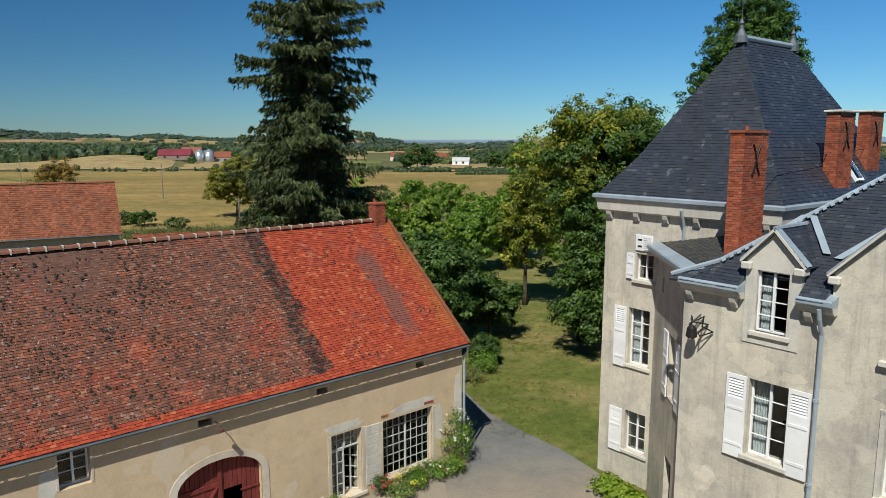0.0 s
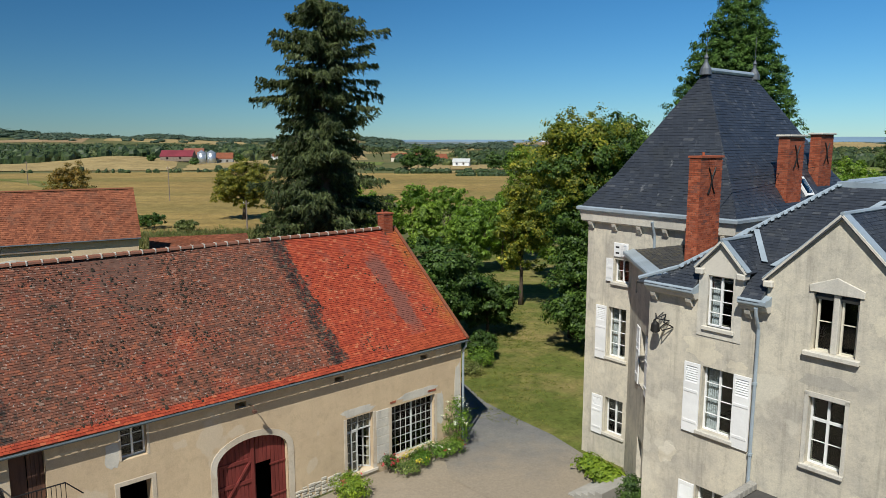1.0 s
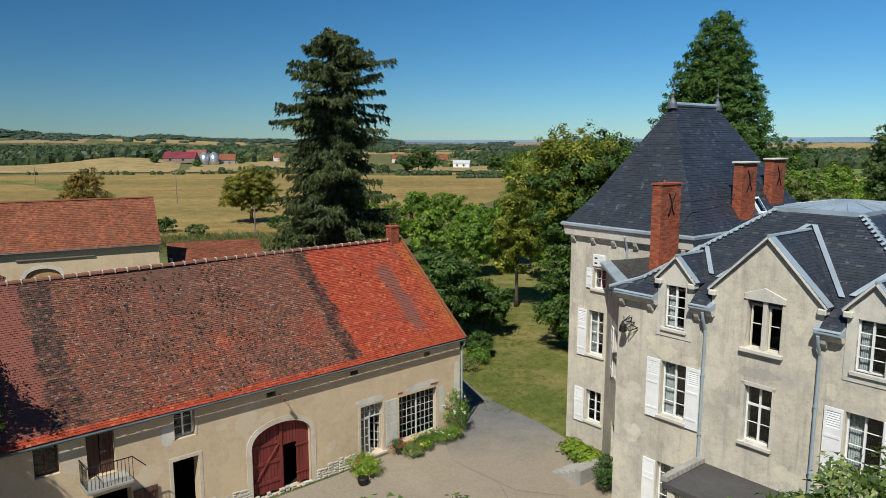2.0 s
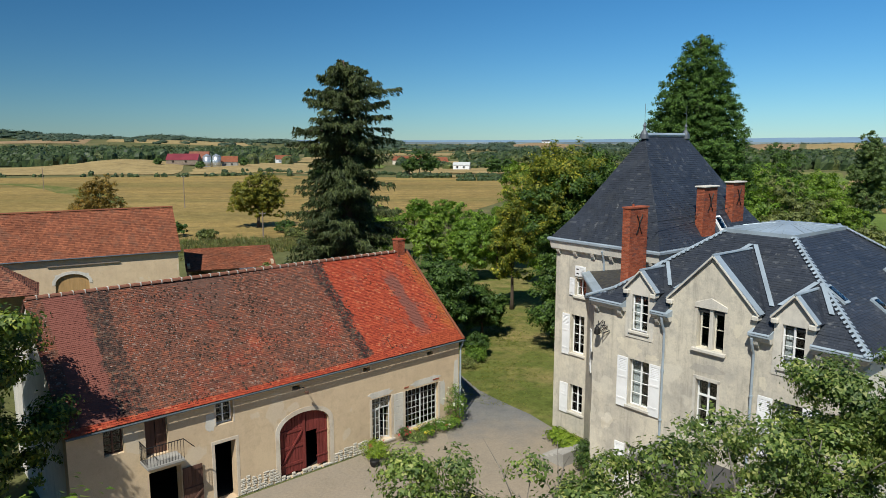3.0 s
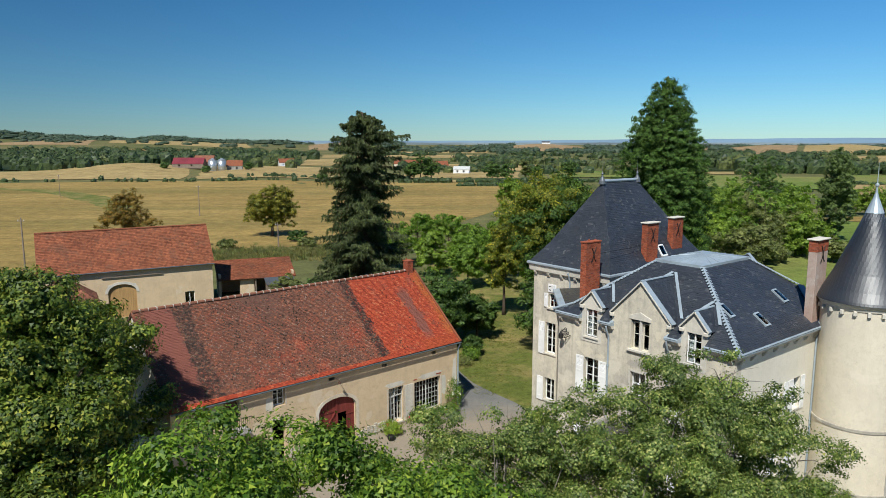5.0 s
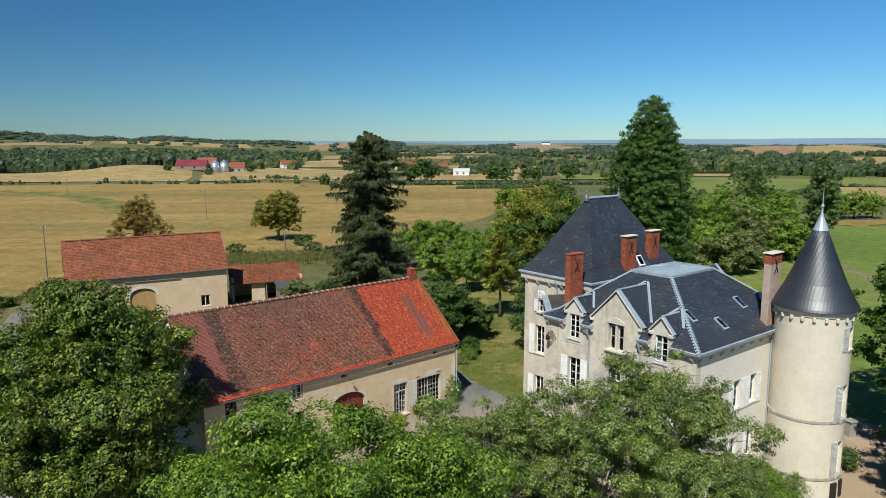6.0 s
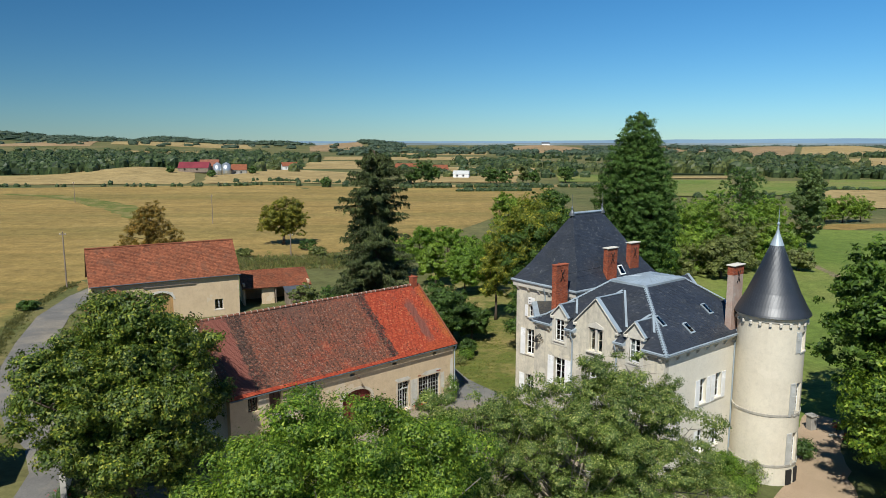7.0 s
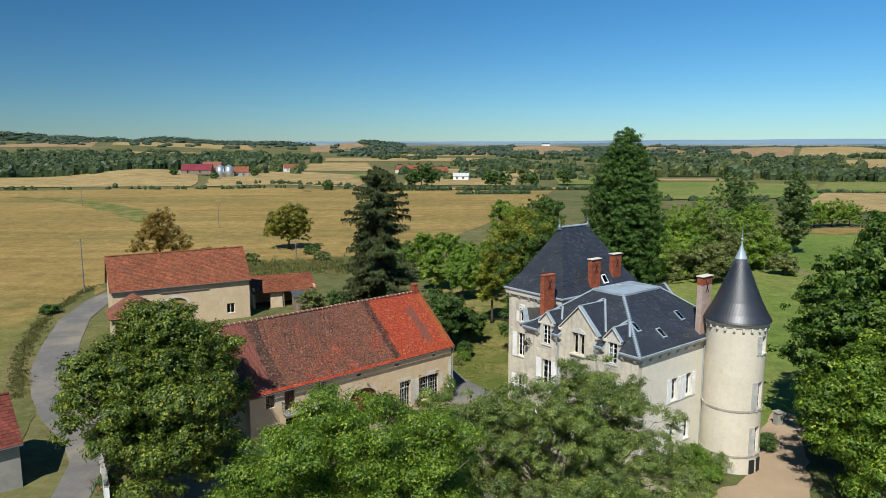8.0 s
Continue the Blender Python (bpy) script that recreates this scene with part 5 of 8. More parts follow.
def dormer(house, xc, w, shoulder, apex, z0, win, rng, depth, kind):
    """A wall dormer flush with the front: stone face with a window, slated cheeks and a zinc-edged gable roof."""
    y = W0 - (0.03 if kind == "small" else 0.0)
    hw = w / 2
    wx, wz0, wz1, ww = xc, win[0], win[1], win[2]
    s = Solid()
    pierced(s, xc - hw, xc + hw, z0, shoulder, y, y + 0.4, [(wx - ww / 2, wx + ww / 2, wz0, min(wz1, shoulder - 0.05))])
    s.prism([(xc - hw, y, shoulder), (xc + hw, y, shoulder), (xc, y, apex)], [(xc - hw, y + 0.4, shoulder), (xc + hw, y + 0.4, shoulder), (xc, y + 0.4, apex)])
    d = part("dormer", s, PLASTER_TRIM if kind == "small" else PLASTER_GREY, house, "wall dormer with a stone gable")
    pitch = (12.95 - EAVE) / 4.1
    # Cheeks.
    for sg in (-1, 1):
        x = xc + sg * (hw - 0.02)
        back = (shoulder - EAVE) / pitch
        part("cheek", Solid().prism([(x - 0.02, y + 0.4, EAVE + 0.1), (x - 0.02, y + 0.4, shoulder), (x - 0.02, back + 0.2, shoulder)], [(x + 0.02, y + 0.4, EAVE + 0.1), (x + 0.02, y + 0.4, shoulder), (x + 0.02, back + 0.2, shoulder)]), ZINC, d)
    # Roof slopes with slates, and zinc along verge and ridge.
    over = 0.14
    slope = (apex - shoulder) / hw
    ye = max(0.3, (apex - EAVE) / pitch + 0.05)
    for sg in (-1, 1):
        e0 = Vector((xc + sg * (hw + over), y - 0.12, shoulder - slope * over + 0.06))
        e1 = Vector((xc + sg * (hw + over), max(y, (e0.z - EAVE) / pitch) + 0.05, e0.z))
        r0, r1 = Vector((xc, y - 0.12, apex + 0.06)), Vector((xc, ye, apex + 0.06))
        quad = [e1, e0, r0, r1] if sg < 0 else [e0, e1, r1, r0]
        part("dormer_roof", Solid().slab(quad, 0.07), LEAD, d)
        part("slating", lay(quad, 0.22, 0.13, 0.012, rng), SLATE, d, kind="stuff")
        up = Vector((0, 0, 0.03))
        v0, v1 = e0 + Vector((0, 0.02, 0)), r0 + Vector((0, 0.02, 0))
        bandw = 0.38 if kind == "large" else 0.26
        part("verge_flashing", Solid().slab([q + up for q in ([v0, v1, v1 + Vector((0, bandw, 0)), v0 + Vector((0, bandw, 0))] if sg > 0 else [v1, v0, v0 + Vector((0, bandw, 0)), v1 + Vector((0, bandw, 0))])], 0.03), ZINC, d, "broad zinc verge strip")
        cope = Solid()
        a, b = Vector((xc + sg * (hw + 0.1), y - 0.14, shoulder - 0.12)), Vector((xc, y - 0.14, apex + 0.02))
        n = Vector((0, 0.16, 0))
        t = Vector((-(b - a).z, 0, (b - a).x)).normalized() * 0.13
        if t.z < 0:
            t = -t
        cope.prism([a, b, b + t * 0.45, a + t * 0.45], [a + n, b + n, b + n + t * 0.45, a + n + t * 0.45])
        part("coping", cope, PLASTER_TRIM, d, "moulded stone coping")
        part("kneeler", Solid().box(min(a.x, a.x - sg * 0.28), y - 0.16, shoulder - 0.3, max(a.x, a.x - sg * 0.28), y + 0.2, shoulder - 0.1), PLASTER_TRIM, d, bevel=0.03)
        # Valley flashing down the main slope.
        yb = max(0.4, (shoulder - EAVE) / pitch)
        vt, vb = Vector((xc, ye + 0.1, EAVE + 0.14 + (ye + 0.15) * 0.8217)), Vector((xc + sg * (hw + 0.12), yb, EAVE + 0.14 + (yb + 0.05) * 0.8217))
        wv = Vector((sg * 0.2, 0, 0))
        q = [vb, vb + wv, vt + wv, vt]
        part("valley_flashing", Solid().slab([p + Vector((0, 0, 0.1)) for p in (q if sg > 0 else q[::-1])], 0.02), ZINC, d)
    part("ridge_flashing", Solid().tube([(xc, y - 0.1, apex + 0.1), (xc, ye, apex + 0.1)], 0.06, 6), ZINC, d)
    if kind == "small":
        glazed(house, wx, wz0, ww, wz1 - wz0, y + 0.12, 2, 4, WHITE_PAINT, "window", "white casement, one leaf open", 1, 0, 0.2)
    else:
        for sg in (-1, 1):
            glazed(house, wx + sg * (ww / 4 + 0.02), wz0, ww / 2 - 0.16, wz1 - wz0, y + 0.2, 1, 2, CREAM_PAINT, "window", "narrow attic light with a top pane", 0, 0, None)
        part("mullion", Solid().box(wx - 0.08, y + 0.03, wz0, wx + 0.08, y + 0.3, wz1), PLASTER_TRIM, d, "stone mullion", bevel=0.015)
        part("sill", Solid().box(wx - ww / 2 - 0.15, y - 0.16, wz0 - 0.14, wx + ww / 2 + 0.15, y + 0.2, wz0 - 0.003), PLASTER_TRIM, d, bevel=0.015)
        p = [(wx - ww / 2 - 0.12, wz1), (wx + ww / 2 + 0.12, wz1), (wx + ww / 2 + 0.12, wz1 + 0.2), (wx, wz1 + 0.48), (wx - ww / 2 - 0.12, wz1 + 0.2)]
        part("pediment", Solid().prism([(a, y - 0.05, b) for a, b in p], [(a, y + 0.1, b) for a, b in p]), PLASTER_TRIM, d, "low carved stone pediment", bevel=0.015)
    return d


def build_house():
    rng = random.Random(21)
    h = thing("manor_house", "weathered rendered manor house with slate roof and dormers", "house", HOUSE_AT, HOUSE_TURN)
    XL = -12.2
    # Front wall with its openings.
    def win(xc, w, z0, z1):
        return (xc - w / 2, xc + w / 2, z0, z1)
    front = [win(-9.53, 1.08, 4.82, 7.03), win(-6.17, 0.98, 4.92, 6.98), win(-2.77, 1.08, 4.82, 7.03), win(-9.53, 1.08, 0.9, 2.85), win(-6.17, 1.3, 0.3, 3.0), win(-2.77, 1.08, 0.9, 2.85), win(-9.6, 0.86, 8.4, EAVE - 0.02), win(-2.75, 0.86, 8.4, EAVE - 0.02), (-8.1, -4.2, 7.9, EAVE - 0.02)]
    s = pierced(Solid(), XL, -0.35, -0.6, EAVE - 0.02, W0, W0 + 0.5, front)
    part("front_wall", s, PLASTER_GREY, h, "stained grey-beige render with patched areas")
    side = [(4.7, 5.6, 5.0, 6.85), (6.72, 7.6, 5.0, 6.85), (4.7, 5.6, 1.3, 3.05), (6.72, 7.6, 1.3, 3.05)]
    turn = Matrix(((0, -1, 0, 0), (1, 0, 0, 0), (0, 0, 1, 0), (0, 0, 0, 1)))
    s = pierced(Solid(), 0.855, 9.3, -0.9, EAVE - 0.02, 0.35, 0.85, side)
    s.v = [(-y, x, z) for x, y, z in s.v]
    s.box(-0.85, 9.302, -0.9, -0.35, 13.0, EAVE - 0.02)
    part("side_wall", s, PLASTER_SIDE, h, "clean cream render")
    part("back_wall", Solid().box(XL, 12.5, -0.6, -0.86, 12.998, EAVE - 0.02), PLASTER_GREY, h)
    part("quoin_strip", Solid().box(-0.75, W0 - 0.02, -0.6, -0.335, W0 + 0.12, EAVE - 0.47), PLASTER_GREY, h)
    # Added floors in painted shade, so the rooms stay dark.
    for z in (3.7, 8.0):
        part("inner_floor", Solid().box(XL, W0 + 0.51, z, -0.86, 12.49, z + 0.2), DARK, h)
    # Chamfered wing towards the square tower.
    c0, c1 = Vector((-11.95, 0.62)), Vector((-15.85, 4.3))
    d = (c0 - c1)
    L = d.length
    d.normalize()
    ch = Solid()
    pierced(ch, 0, L, -0.6, EAVE - 0.02, 0, 0.45, [(2.4, 3.5, 4.8, 7.0), (2.5, 3.4, 0.6, 2.7), (1.0, 1.3, 8.2, 8.7)])
    yv = Vector((-d.y, d.x))
    cm = Matrix(((d.x, yv.x, 0, c1.x), (d.y, yv.y, 0, c1.y), (0, 0, 1, 0), (0, 0, 0, 1)))
    ch.v = [tuple(cm @ Vector(q)) for q in ch.v]
    part("chamfer_wall", ch, PLASTER_GREY, h, "diagonal rendered wall between front and tower")
    part("pilaster", Solid().box(-12.2, W0 + 0.501, -0.6, -11.7, 1.2, EAVE - 0.02), PLASTER_TRIM, h)
    glazed(h, 2.95, 4.8, 1.1, 2.2, 0.2, 2, 4, WHITE_PAINT, "window", "white casement window", 1, 0, 0.2, axis=cm)
    for x in (1.82, 3.55):
        shutter(h, x, 4.75, 0.56, 2.3, -0.02, axis=cm)
    glazed(h, 2.95, 0.6, 0.9, 2.1, 0.2, 2, 3, BROWN_WOOD, "window", "dark stair window", 0, 0, 0.1, axis=cm)
    # Cornices.
    cornice(h, [(XL, W0), (-10.36, W0)], EAVE)
    cornice(h, [(-8.84, W0), (-7.95, W0)], EAVE)
    cornice(h, [(-4.35, W0), (-3.51, W0)], EAVE)
    cornice(h, [(-1.99, W0), (-0.35, W0), (-0.35, 9.2)], EAVE)
    cornice(h, [(c1.x - 0.0, c1.y), (c0.x, c0.y), (-11.6, 0.6)], EAVE + 0.14, brackets=False)
    # Main roof: four slopes to a low zinc cap.
    pk, fx, fl, rr, bk = 12.95, -4.75, -7.75, 9.1, 13.2
    A, B, C, D_ = (-11.9, -0.05, EAVE + 0.12), (0.05, -0.05, EAVE + 0.12), (0.05, bk, EAVE + 0.12), (-11.9, bk, EAVE + 0.12)
    P, Q, R, T = (fl, 4.1, pk), (fx, 4.1, pk), (fx, rr, pk), (fl, rr, pk)
    g = 0.5 * (pk - A[2]) / 4.15
    A2, B2 = (-11.9 + 0.5, 0.45, A[2] + g), (0.05 - 0.5 * 4.8 / 4.15, 0.45, A[2] + g)
    roof = part("roof", Solid().slab([A2, B2, Q, P], 0.12), LEAD, h, "dark slate hipped roof with zinc hips")
    for q in ([B, C, R, Q], [C, D_, T, R], [D_, A, P, T]):
        part("deck", Solid().slab(q, 0.12), LEAD, roof)
    for xa, xb, ta, tb in ((-12.5, -10.4, 1.1, 0), (-8.8, -8.15, 0, 0), (-4.2, -3.55, 0, 0), (-1.95, 0.05, 0, -0.58)):
        q = [(xa, A[1], A[2]), (xb, A[1], A[2]), (xb + tb, 0.45, A2[2]), (xa + ta, 0.45, A2[2])]
        part("eaves_deck", Solid().slab(q, 0.1), LEAD, roof)
        part("slating", lay(q, 0.24, 0.125, 0.012, rng), SLATE, roof, kind="stuff")
    gables = [(-9.6, 0.75, 10.38, 11.15), (-6.15, 1.95, 10.3, 12.26), (-2.75, 0.75, 10.38, 11.2)]

    def clear(p):
        for xc, hw, zs, za in gables:
            if abs(p.x - xc) < min(hw, hw * (za - p.z) / (za - zs)) - 0.02:
                return False
        return True

    part("slating", lay([A2, B2, Q, P], 0.24, 0.125, 0.012, rng, lambda p: clear(p) and not (-7.4 < p.x < -4.7 and p.y > 3.62)), SLATE, roof, kind="stuff")
    part("slating", lay([B, C, R, Q], 0.24, 0.125, 0.012, rng), SLATE, roof, kind="stuff")
    part("slating", lay([D_, A, P, T], 0.3, 0.2, 0.015, rng), SLATE, roof, kind="stuff")
    part("slating", lay([C, D_, T, R], 0.3, 0.2, 0.015, rng), SLATE, roof, kind="stuff")
    # A band of loose slates near the cap, each its own piece.
    unit = Solid().prism([(-0.116, 0, 0), (0.116, 0, 0), (0.116, 0.15, 0), (-0.116, 0.15, 0)], [(-0.116, 0, 0.014), (0.116, 0, 0.014), (0.116, 0.15, 0.004), (-0.116, 0.15, 0.004)]).mesh("slate")
    pit = math.degrees(math.atan2(pk - A[2], 4.15))
    yy, row = 3.62, 0
    while yy < 4.05:
        x = -7.38 + (0.12 if row % 2 else 0)
        while x < -4.82:
            ob = part("slate", unit, SLATE_ONE, roof)
            ob.matrix_basis = pose(x + 0.12, yy, A[2] + (yy + 0.05) * (pk - A[2]) / 4.15 + 0.004, pit, 0, rng.uniform(-1, 1))
            x += 0.24
        yy += 0.096
        row += 1
    ap = ((fx + fl) / 2, (4.1 + rr) / 2, pk + 0.34)
    cap = Solid()
    lip = [(fl - 0.12, 3.98, pk - 0.02), (fx + 0.12, 3.98, pk - 0.02), (fx + 0.12, rr + 0.12, pk - 0.02), (fl - 0.12, rr + 0.12, pk - 0.02)]
    cap.prism([(x, y, z - 0.1) for x, y, z in lip], [(x, y, z + 0.1) for x, y, z in lip])
    for a, b in zip(lip, lip[1:] + lip[:1]):
        cap.poly([(a[0], a[1], a[2] + 0.1), (b[0], b[1], b[2] + 0.1), ap])
    crown = part("roof_cap", cap, ZINC, h, "low pyramid of grey zinc sheets")
    for k in range(1, 6):
        for a, b in zip(lip, lip[1:] + lip[:1]):
            e = Vector(a).lerp(Vector(b), k / 6) + Vector((0, 0, 0.12))
            part("standing_seam", Solid().tube([e, e.lerp(Vector(ap), 0.75)], 0.02, 5), ZINC, crown)
    hip_spikes(roof, (0.0, 0.0, EAVE + 0.16), (fx, 4.1, pk), 30)
    hip_spikes(roof, (-11.3, 0.6, EAVE + 0.68), (fl, 4.1, pk), 25)
    part("hip_roll", Solid().tube([(-12.45, 0.0, EAVE + 0.24), (-11.3, 0.6, EAVE + 0.72)], 0.07, 6), ZINC, roof, "plain zinc hip roll")
    hip_spikes(roof, (-2.2, 11.33, 11.2), (fx, rr, pk), 17)
    # Rooflights.
    def on_side(y, x):
        return Vector((x, y, B[2] + (0.05 - x) / 4.8 * (pk - B[2])))
    for yc, xc, ln, wd in ((2.3, -2.15, 0.8, 0.42), (4.4, -1.25, 0.8, 0.5), (8.2, -2.15, 0.85, 0.5)):
        a, b = on_side(yc - wd / 2, xc + ln / 2), on_side(yc + wd / 2, xc + ln / 2)
        c, e = on_side(yc + wd / 2, xc - ln / 2), on_side(yc - wd / 2, xc - ln / 2)
        up = Vector((0.06, 0, 0.08))
        fr = part("rooflight", Solid().slab([q + up for q in (a, b, c, e)], 0.1), ZINC, h, "small hinged zinc rooflight")
        m = (a + c) / 2
        part("pane", Solid().slab([q.lerp(m, 0.22) + up * 1.25 for q in (a, b, c, e)], 0.02), GLASS, fr)
    # Wing roof that runs out to the round tower.
    rz = 11.25
    w1 = [(0.05, 9.1, EAVE + 0.12), (1.0, 9.1, EAVE + 0.12), (1.0, 11.1, rz), (-2.3, 11.1, rz)]
    part("wing_roof", Solid().slab(w1, 0.1), LEAD, roof)
    part("slating", lay(w1, 0.24, 0.125, 0.012, rng), SLATE, roof, kind="stuff")
    part("wing_wall", Solid().box(-0.349, 9.3, -0.9, 0.9, 12.6, EAVE - 0.02), PLASTER_CREAM, h)
    part("valley_flashing", Solid().slab([(-0.05, 8.95, EAVE + 0.24), (0.2, 9.15, EAVE + 0.24), (-2.1, 11.15, rz + 0.16), (-2.38, 10.95, rz + 0.16)], 0.03), ZINC, roof, "zinc valley strip")
    # Rear dormer gable just above the ridge line.
    rx, rh, ra, ry0, ry1 = -6.05, 1.3, 12.75, 9.6, 11.75
    back = part("rear_dormer", Solid().prism([(rx - rh, ry1 - 0.3, 10.4), (rx + rh, ry1 - 0.3, 10.4), (rx + rh, ry1 - 0.3, ra - 1.35), (rx, ry1 - 0.3, ra - 0.08), (rx - rh, ry1 - 0.3, ra - 1.35)], [(rx - rh, ry1, 10.4), (rx + rh, ry1, 10.4), (rx + rh, ry1, ra - 1.35), (rx, ry1, ra - 0.08), (rx - rh, ry1, ra - 1.35)]), PLASTER_TRIM, roof, "gable of the rear dormer")
    for sg in (-1, 1):
        e0, e1 = (rx + sg * (rh + 0.15), ry0, ra - 1.42), (rx + sg * (rh + 0.15), ry1 + 0.1, ra - 1.42)
        r0, r1 = (rx, ry0 - 0.6, ra), (rx, ry1 + 0.1, ra)
        q = [e0, e1, r1, r0] if sg > 0 else [e1, e0, r0, r1]
        part("dormer_roof", Solid().slab(q, 0.08), LEAD, back)
        part("slating", lay(q, 0.24, 0.13, 0.012, rng), SLATE, back, kind="stuff")
        f0, f1 = Vector((e1[0], ry1 + 0.13, e1[2] + 0.05)), Vector((rx, ry1 + 0.13, ra + 0.06))
        n = Vector((0, -0.3, 0))
        part("verge_flashing", Solid().slab([f0, f1, f1 + n, f0 + n] if sg < 0 else [f1, f0, f0 + n, f1 + n], 0.04), ZINC, back, "broad zinc verge strip")
    # Small mossy lean-to roof over the chamfered wing.
    def low(x, y):
        return (x, y, EAVE + 0.34 + 0.3 * ((x + 15.95) * 0.686 + (y - 4.2) * 0.727))
    lt = [low(-15.95, 4.2), low(-12.25, 0.71), low(-11.1, 1.2), low(-11.52, 4.28), low(-15.8, 4.28)]
    part("lean_to_roof", Solid().slab(lt, 0.1), LEAD, h)
    part("slating", lay(lt, 0.26, 0.14, 0.012, rng), MOSSY_SLATE, h, kind="stuff")
    # Dormers and gable.
    dormer(h, -9.6, 1.5, 10.38, 11.15, 8.05, (8.4, 10.08, 0.86), rng, 2.2, "small")
    dormer(h, -2.75, 1.5, 10.38, 11.2, 8.05, (8.4, 10.08, 0.86), rng, 2.2, "small")
    dormer(h, -6.15, 3.9, 10.3, 12.26, 7.9, (8.35, 10.08, 1.22), rng, 4.0, "large")
    # Repairs in paler and greyer render.
    rp = random.Random(9)
    for x0, x1, z0, z1, mat in ((-10.9, -9.3, 7.2, 7.95, PATCH), (-9.2, -8.6, 7.15, 7.5, PATCH), (-6.9, -5.5, 7.25, 7.75, STONE_WASH), (-5.2, -4.7, 9.2, 9.7, PATCH), (-11.9, -11.3, 7.7, 8.2, PATCH), (-5.4, -4.6, 3.9, 4.5, PATCH), (-4.0, -3.6, 7.3, 7.8, PATCH), (-11.6, -10.9, 3.2, 4.0, PATCH)):
        n, ph = 44, rp.uniform(0, 9)
        ring = []
        for k in range(n):
            a = 2 * math.pi * k / n
            q = 0.92 + 0.22 * math.sin(2 * a + ph) + 0.14 * math.sin(5 * a + 2 * ph) + rp.uniform(-0.07, 0.07)
            ring.append(((x0 + x1) / 2 + (x1 - x0) / 2 * math.cos(a) * q, (z0 + z1) / 2 + (z1 - z0) / 2 * math.sin(a) * q))
        part("render_patch", Solid().prism([(x, W0 - 0.004, z) for x, z in ring], [(x, W0 + 0.01, z) for x, z in ring]), mat, h)
    # Windows and shutters.
    for xc in (-9.53, -2.77):
        glazed(h, xc, 4.82, 1.08, 2.21, W0 + 0.2, 2, 4, WHITE_PAINT, "window", "tall white French casement", 1, 0, 0.32)
        shutter(h, xc - 1.16, 4.66, 0.58, 2.4, W0 - 0.03)
        shutter(h, xc + 0.58, 4.66, 0.58, 2.4, W0 - 0.03)
        glazed(h, xc, 0.9, 1.08, 1.95, W0 + 0.2, 2, 4, WHITE_PAINT, "window", "white casement behind an iron grille", 0, 0, 0.32)
        shutter(h, xc - 1.16, 0.75, 0.58, 2.1, W0 - 0.03)
    glazed(h, -6.17, 4.92, 0.98, 2.06, W0 + 0.2, 2, 3, WHITE_PAINT, "window", "white stair window with a heavy transom", 0, 0.66, 0.32)
    part("surround", Solid().box(-6.78, W0 - 0.03, 4.8, -6.67, W0 + 0.1, 7.1).box(-5.67, W0 - 0.03, 4.8, -5.56, W0 + 0.1, 7.1).box(-6.78, W0 - 0.03, 7.0, -5.56, W0 + 0.1, 7.14), PLASTER_TRIM, h)
    for y0, y1, z0, z1 in side:
        glazed(h, (y0 + y1) / 2, z0, y1 - y0, z1 - z0, 0.55, 2, 3, WHITE_PAINT, "window", "white casement window", 3, 0, 0.26, axis=turn)
        if z0 > 4:
            shutter(h, y0 - 0.5, z0 - 0.1, 0.48, z1 - z0 + 0.12, 0.32, axis=turn)
            shutter(h, y1 + 0.02, z0 - 0.1, 0.48, z1 - z0 + 0.12, 0.32, axis=turn)
        else:
            shutter(h, y0 - 0.4, z0 - 0.1, 0.36, z1 - z0 + 0.12, 0.32, axis=turn)
    # Downpipes.
    for x in (-8.25, -4.2):
        p = part("downpipe", Solid().tube([(x, W0 - 0.36, EAVE - 0.05), (x, W0 - 0.3, EAVE - 0.3), (x, W0 - 0.09, EAVE - 0.75), (x, W0 - 0.09, 0.0)], 0.055, 10), ZINC, h, "grey zinc downpipe")
        for z in (2.4, 4.6, 6.9):
            part("collar", Solid().lathe([(0.075, z), (0.075, z + 0.08)], x, W0 - 0.09, 12), ZINC, p)
    part("downpipe", Solid().tube([(-0.3 + 0.2, 9.05, EAVE), (-0.28, 9.15, EAVE - 0.5), (-0.28, 9.15, -0.8)], 0.055, 10), ZINC, h, "grey zinc downpipe")
    # Chimneys.
    chimney(h, -11.95, -11.5, 1.95, 3.35, EAVE + 0.2, 13.75, rng, "brick", True, 280)
    part("stack_base", Solid().box(-0.82, 8.46, EAVE + 0.1, -0.34, 9.84, 13.9), PLASTER_STACK, h, "chimney stack in worn pinkish-grey render", bevel=0.02)
    chimney(h, -0.83, -0.33, 8.45, 9.85, 13.902, 14.55, rng, "slab", True, 0, ("front", "left", "right"), PLASTER_STACK)
    # Stay wire between the stacks.
    part("stay_wire", Solid().tube([(-11.5, 2.65, 12.95), (-11.8, 7.3, 12.98), (-12.0, 11.9, 13.2)], 0.013, 5), IRON, h, "thin black stay wire between chimneys")
    # Wrought iron bracket lamp.
    br = Solid()
    zc, xc = 8.25, -11.6
    for ax, az, bx, bz in ((-0.3, 0.2, 0.25, 0.05), (0.25, 0.05, 0.0, -0.35), (0.0, -0.35, 0.4, -0.15), (0.4, -0.15, 0.1, 0.25), (-0.3, -0.3, 0.0, 0.3), (0.1, 0.25, -0.35, -0.1)):
        br.tube([(xc + ax, W0 - 0.05, zc + az), (xc + (ax + bx) / 2, W0 - 0.4, zc + (az + bz) / 2), (xc + bx, W0 - 0.06, zc + bz)], 0.022, 5)
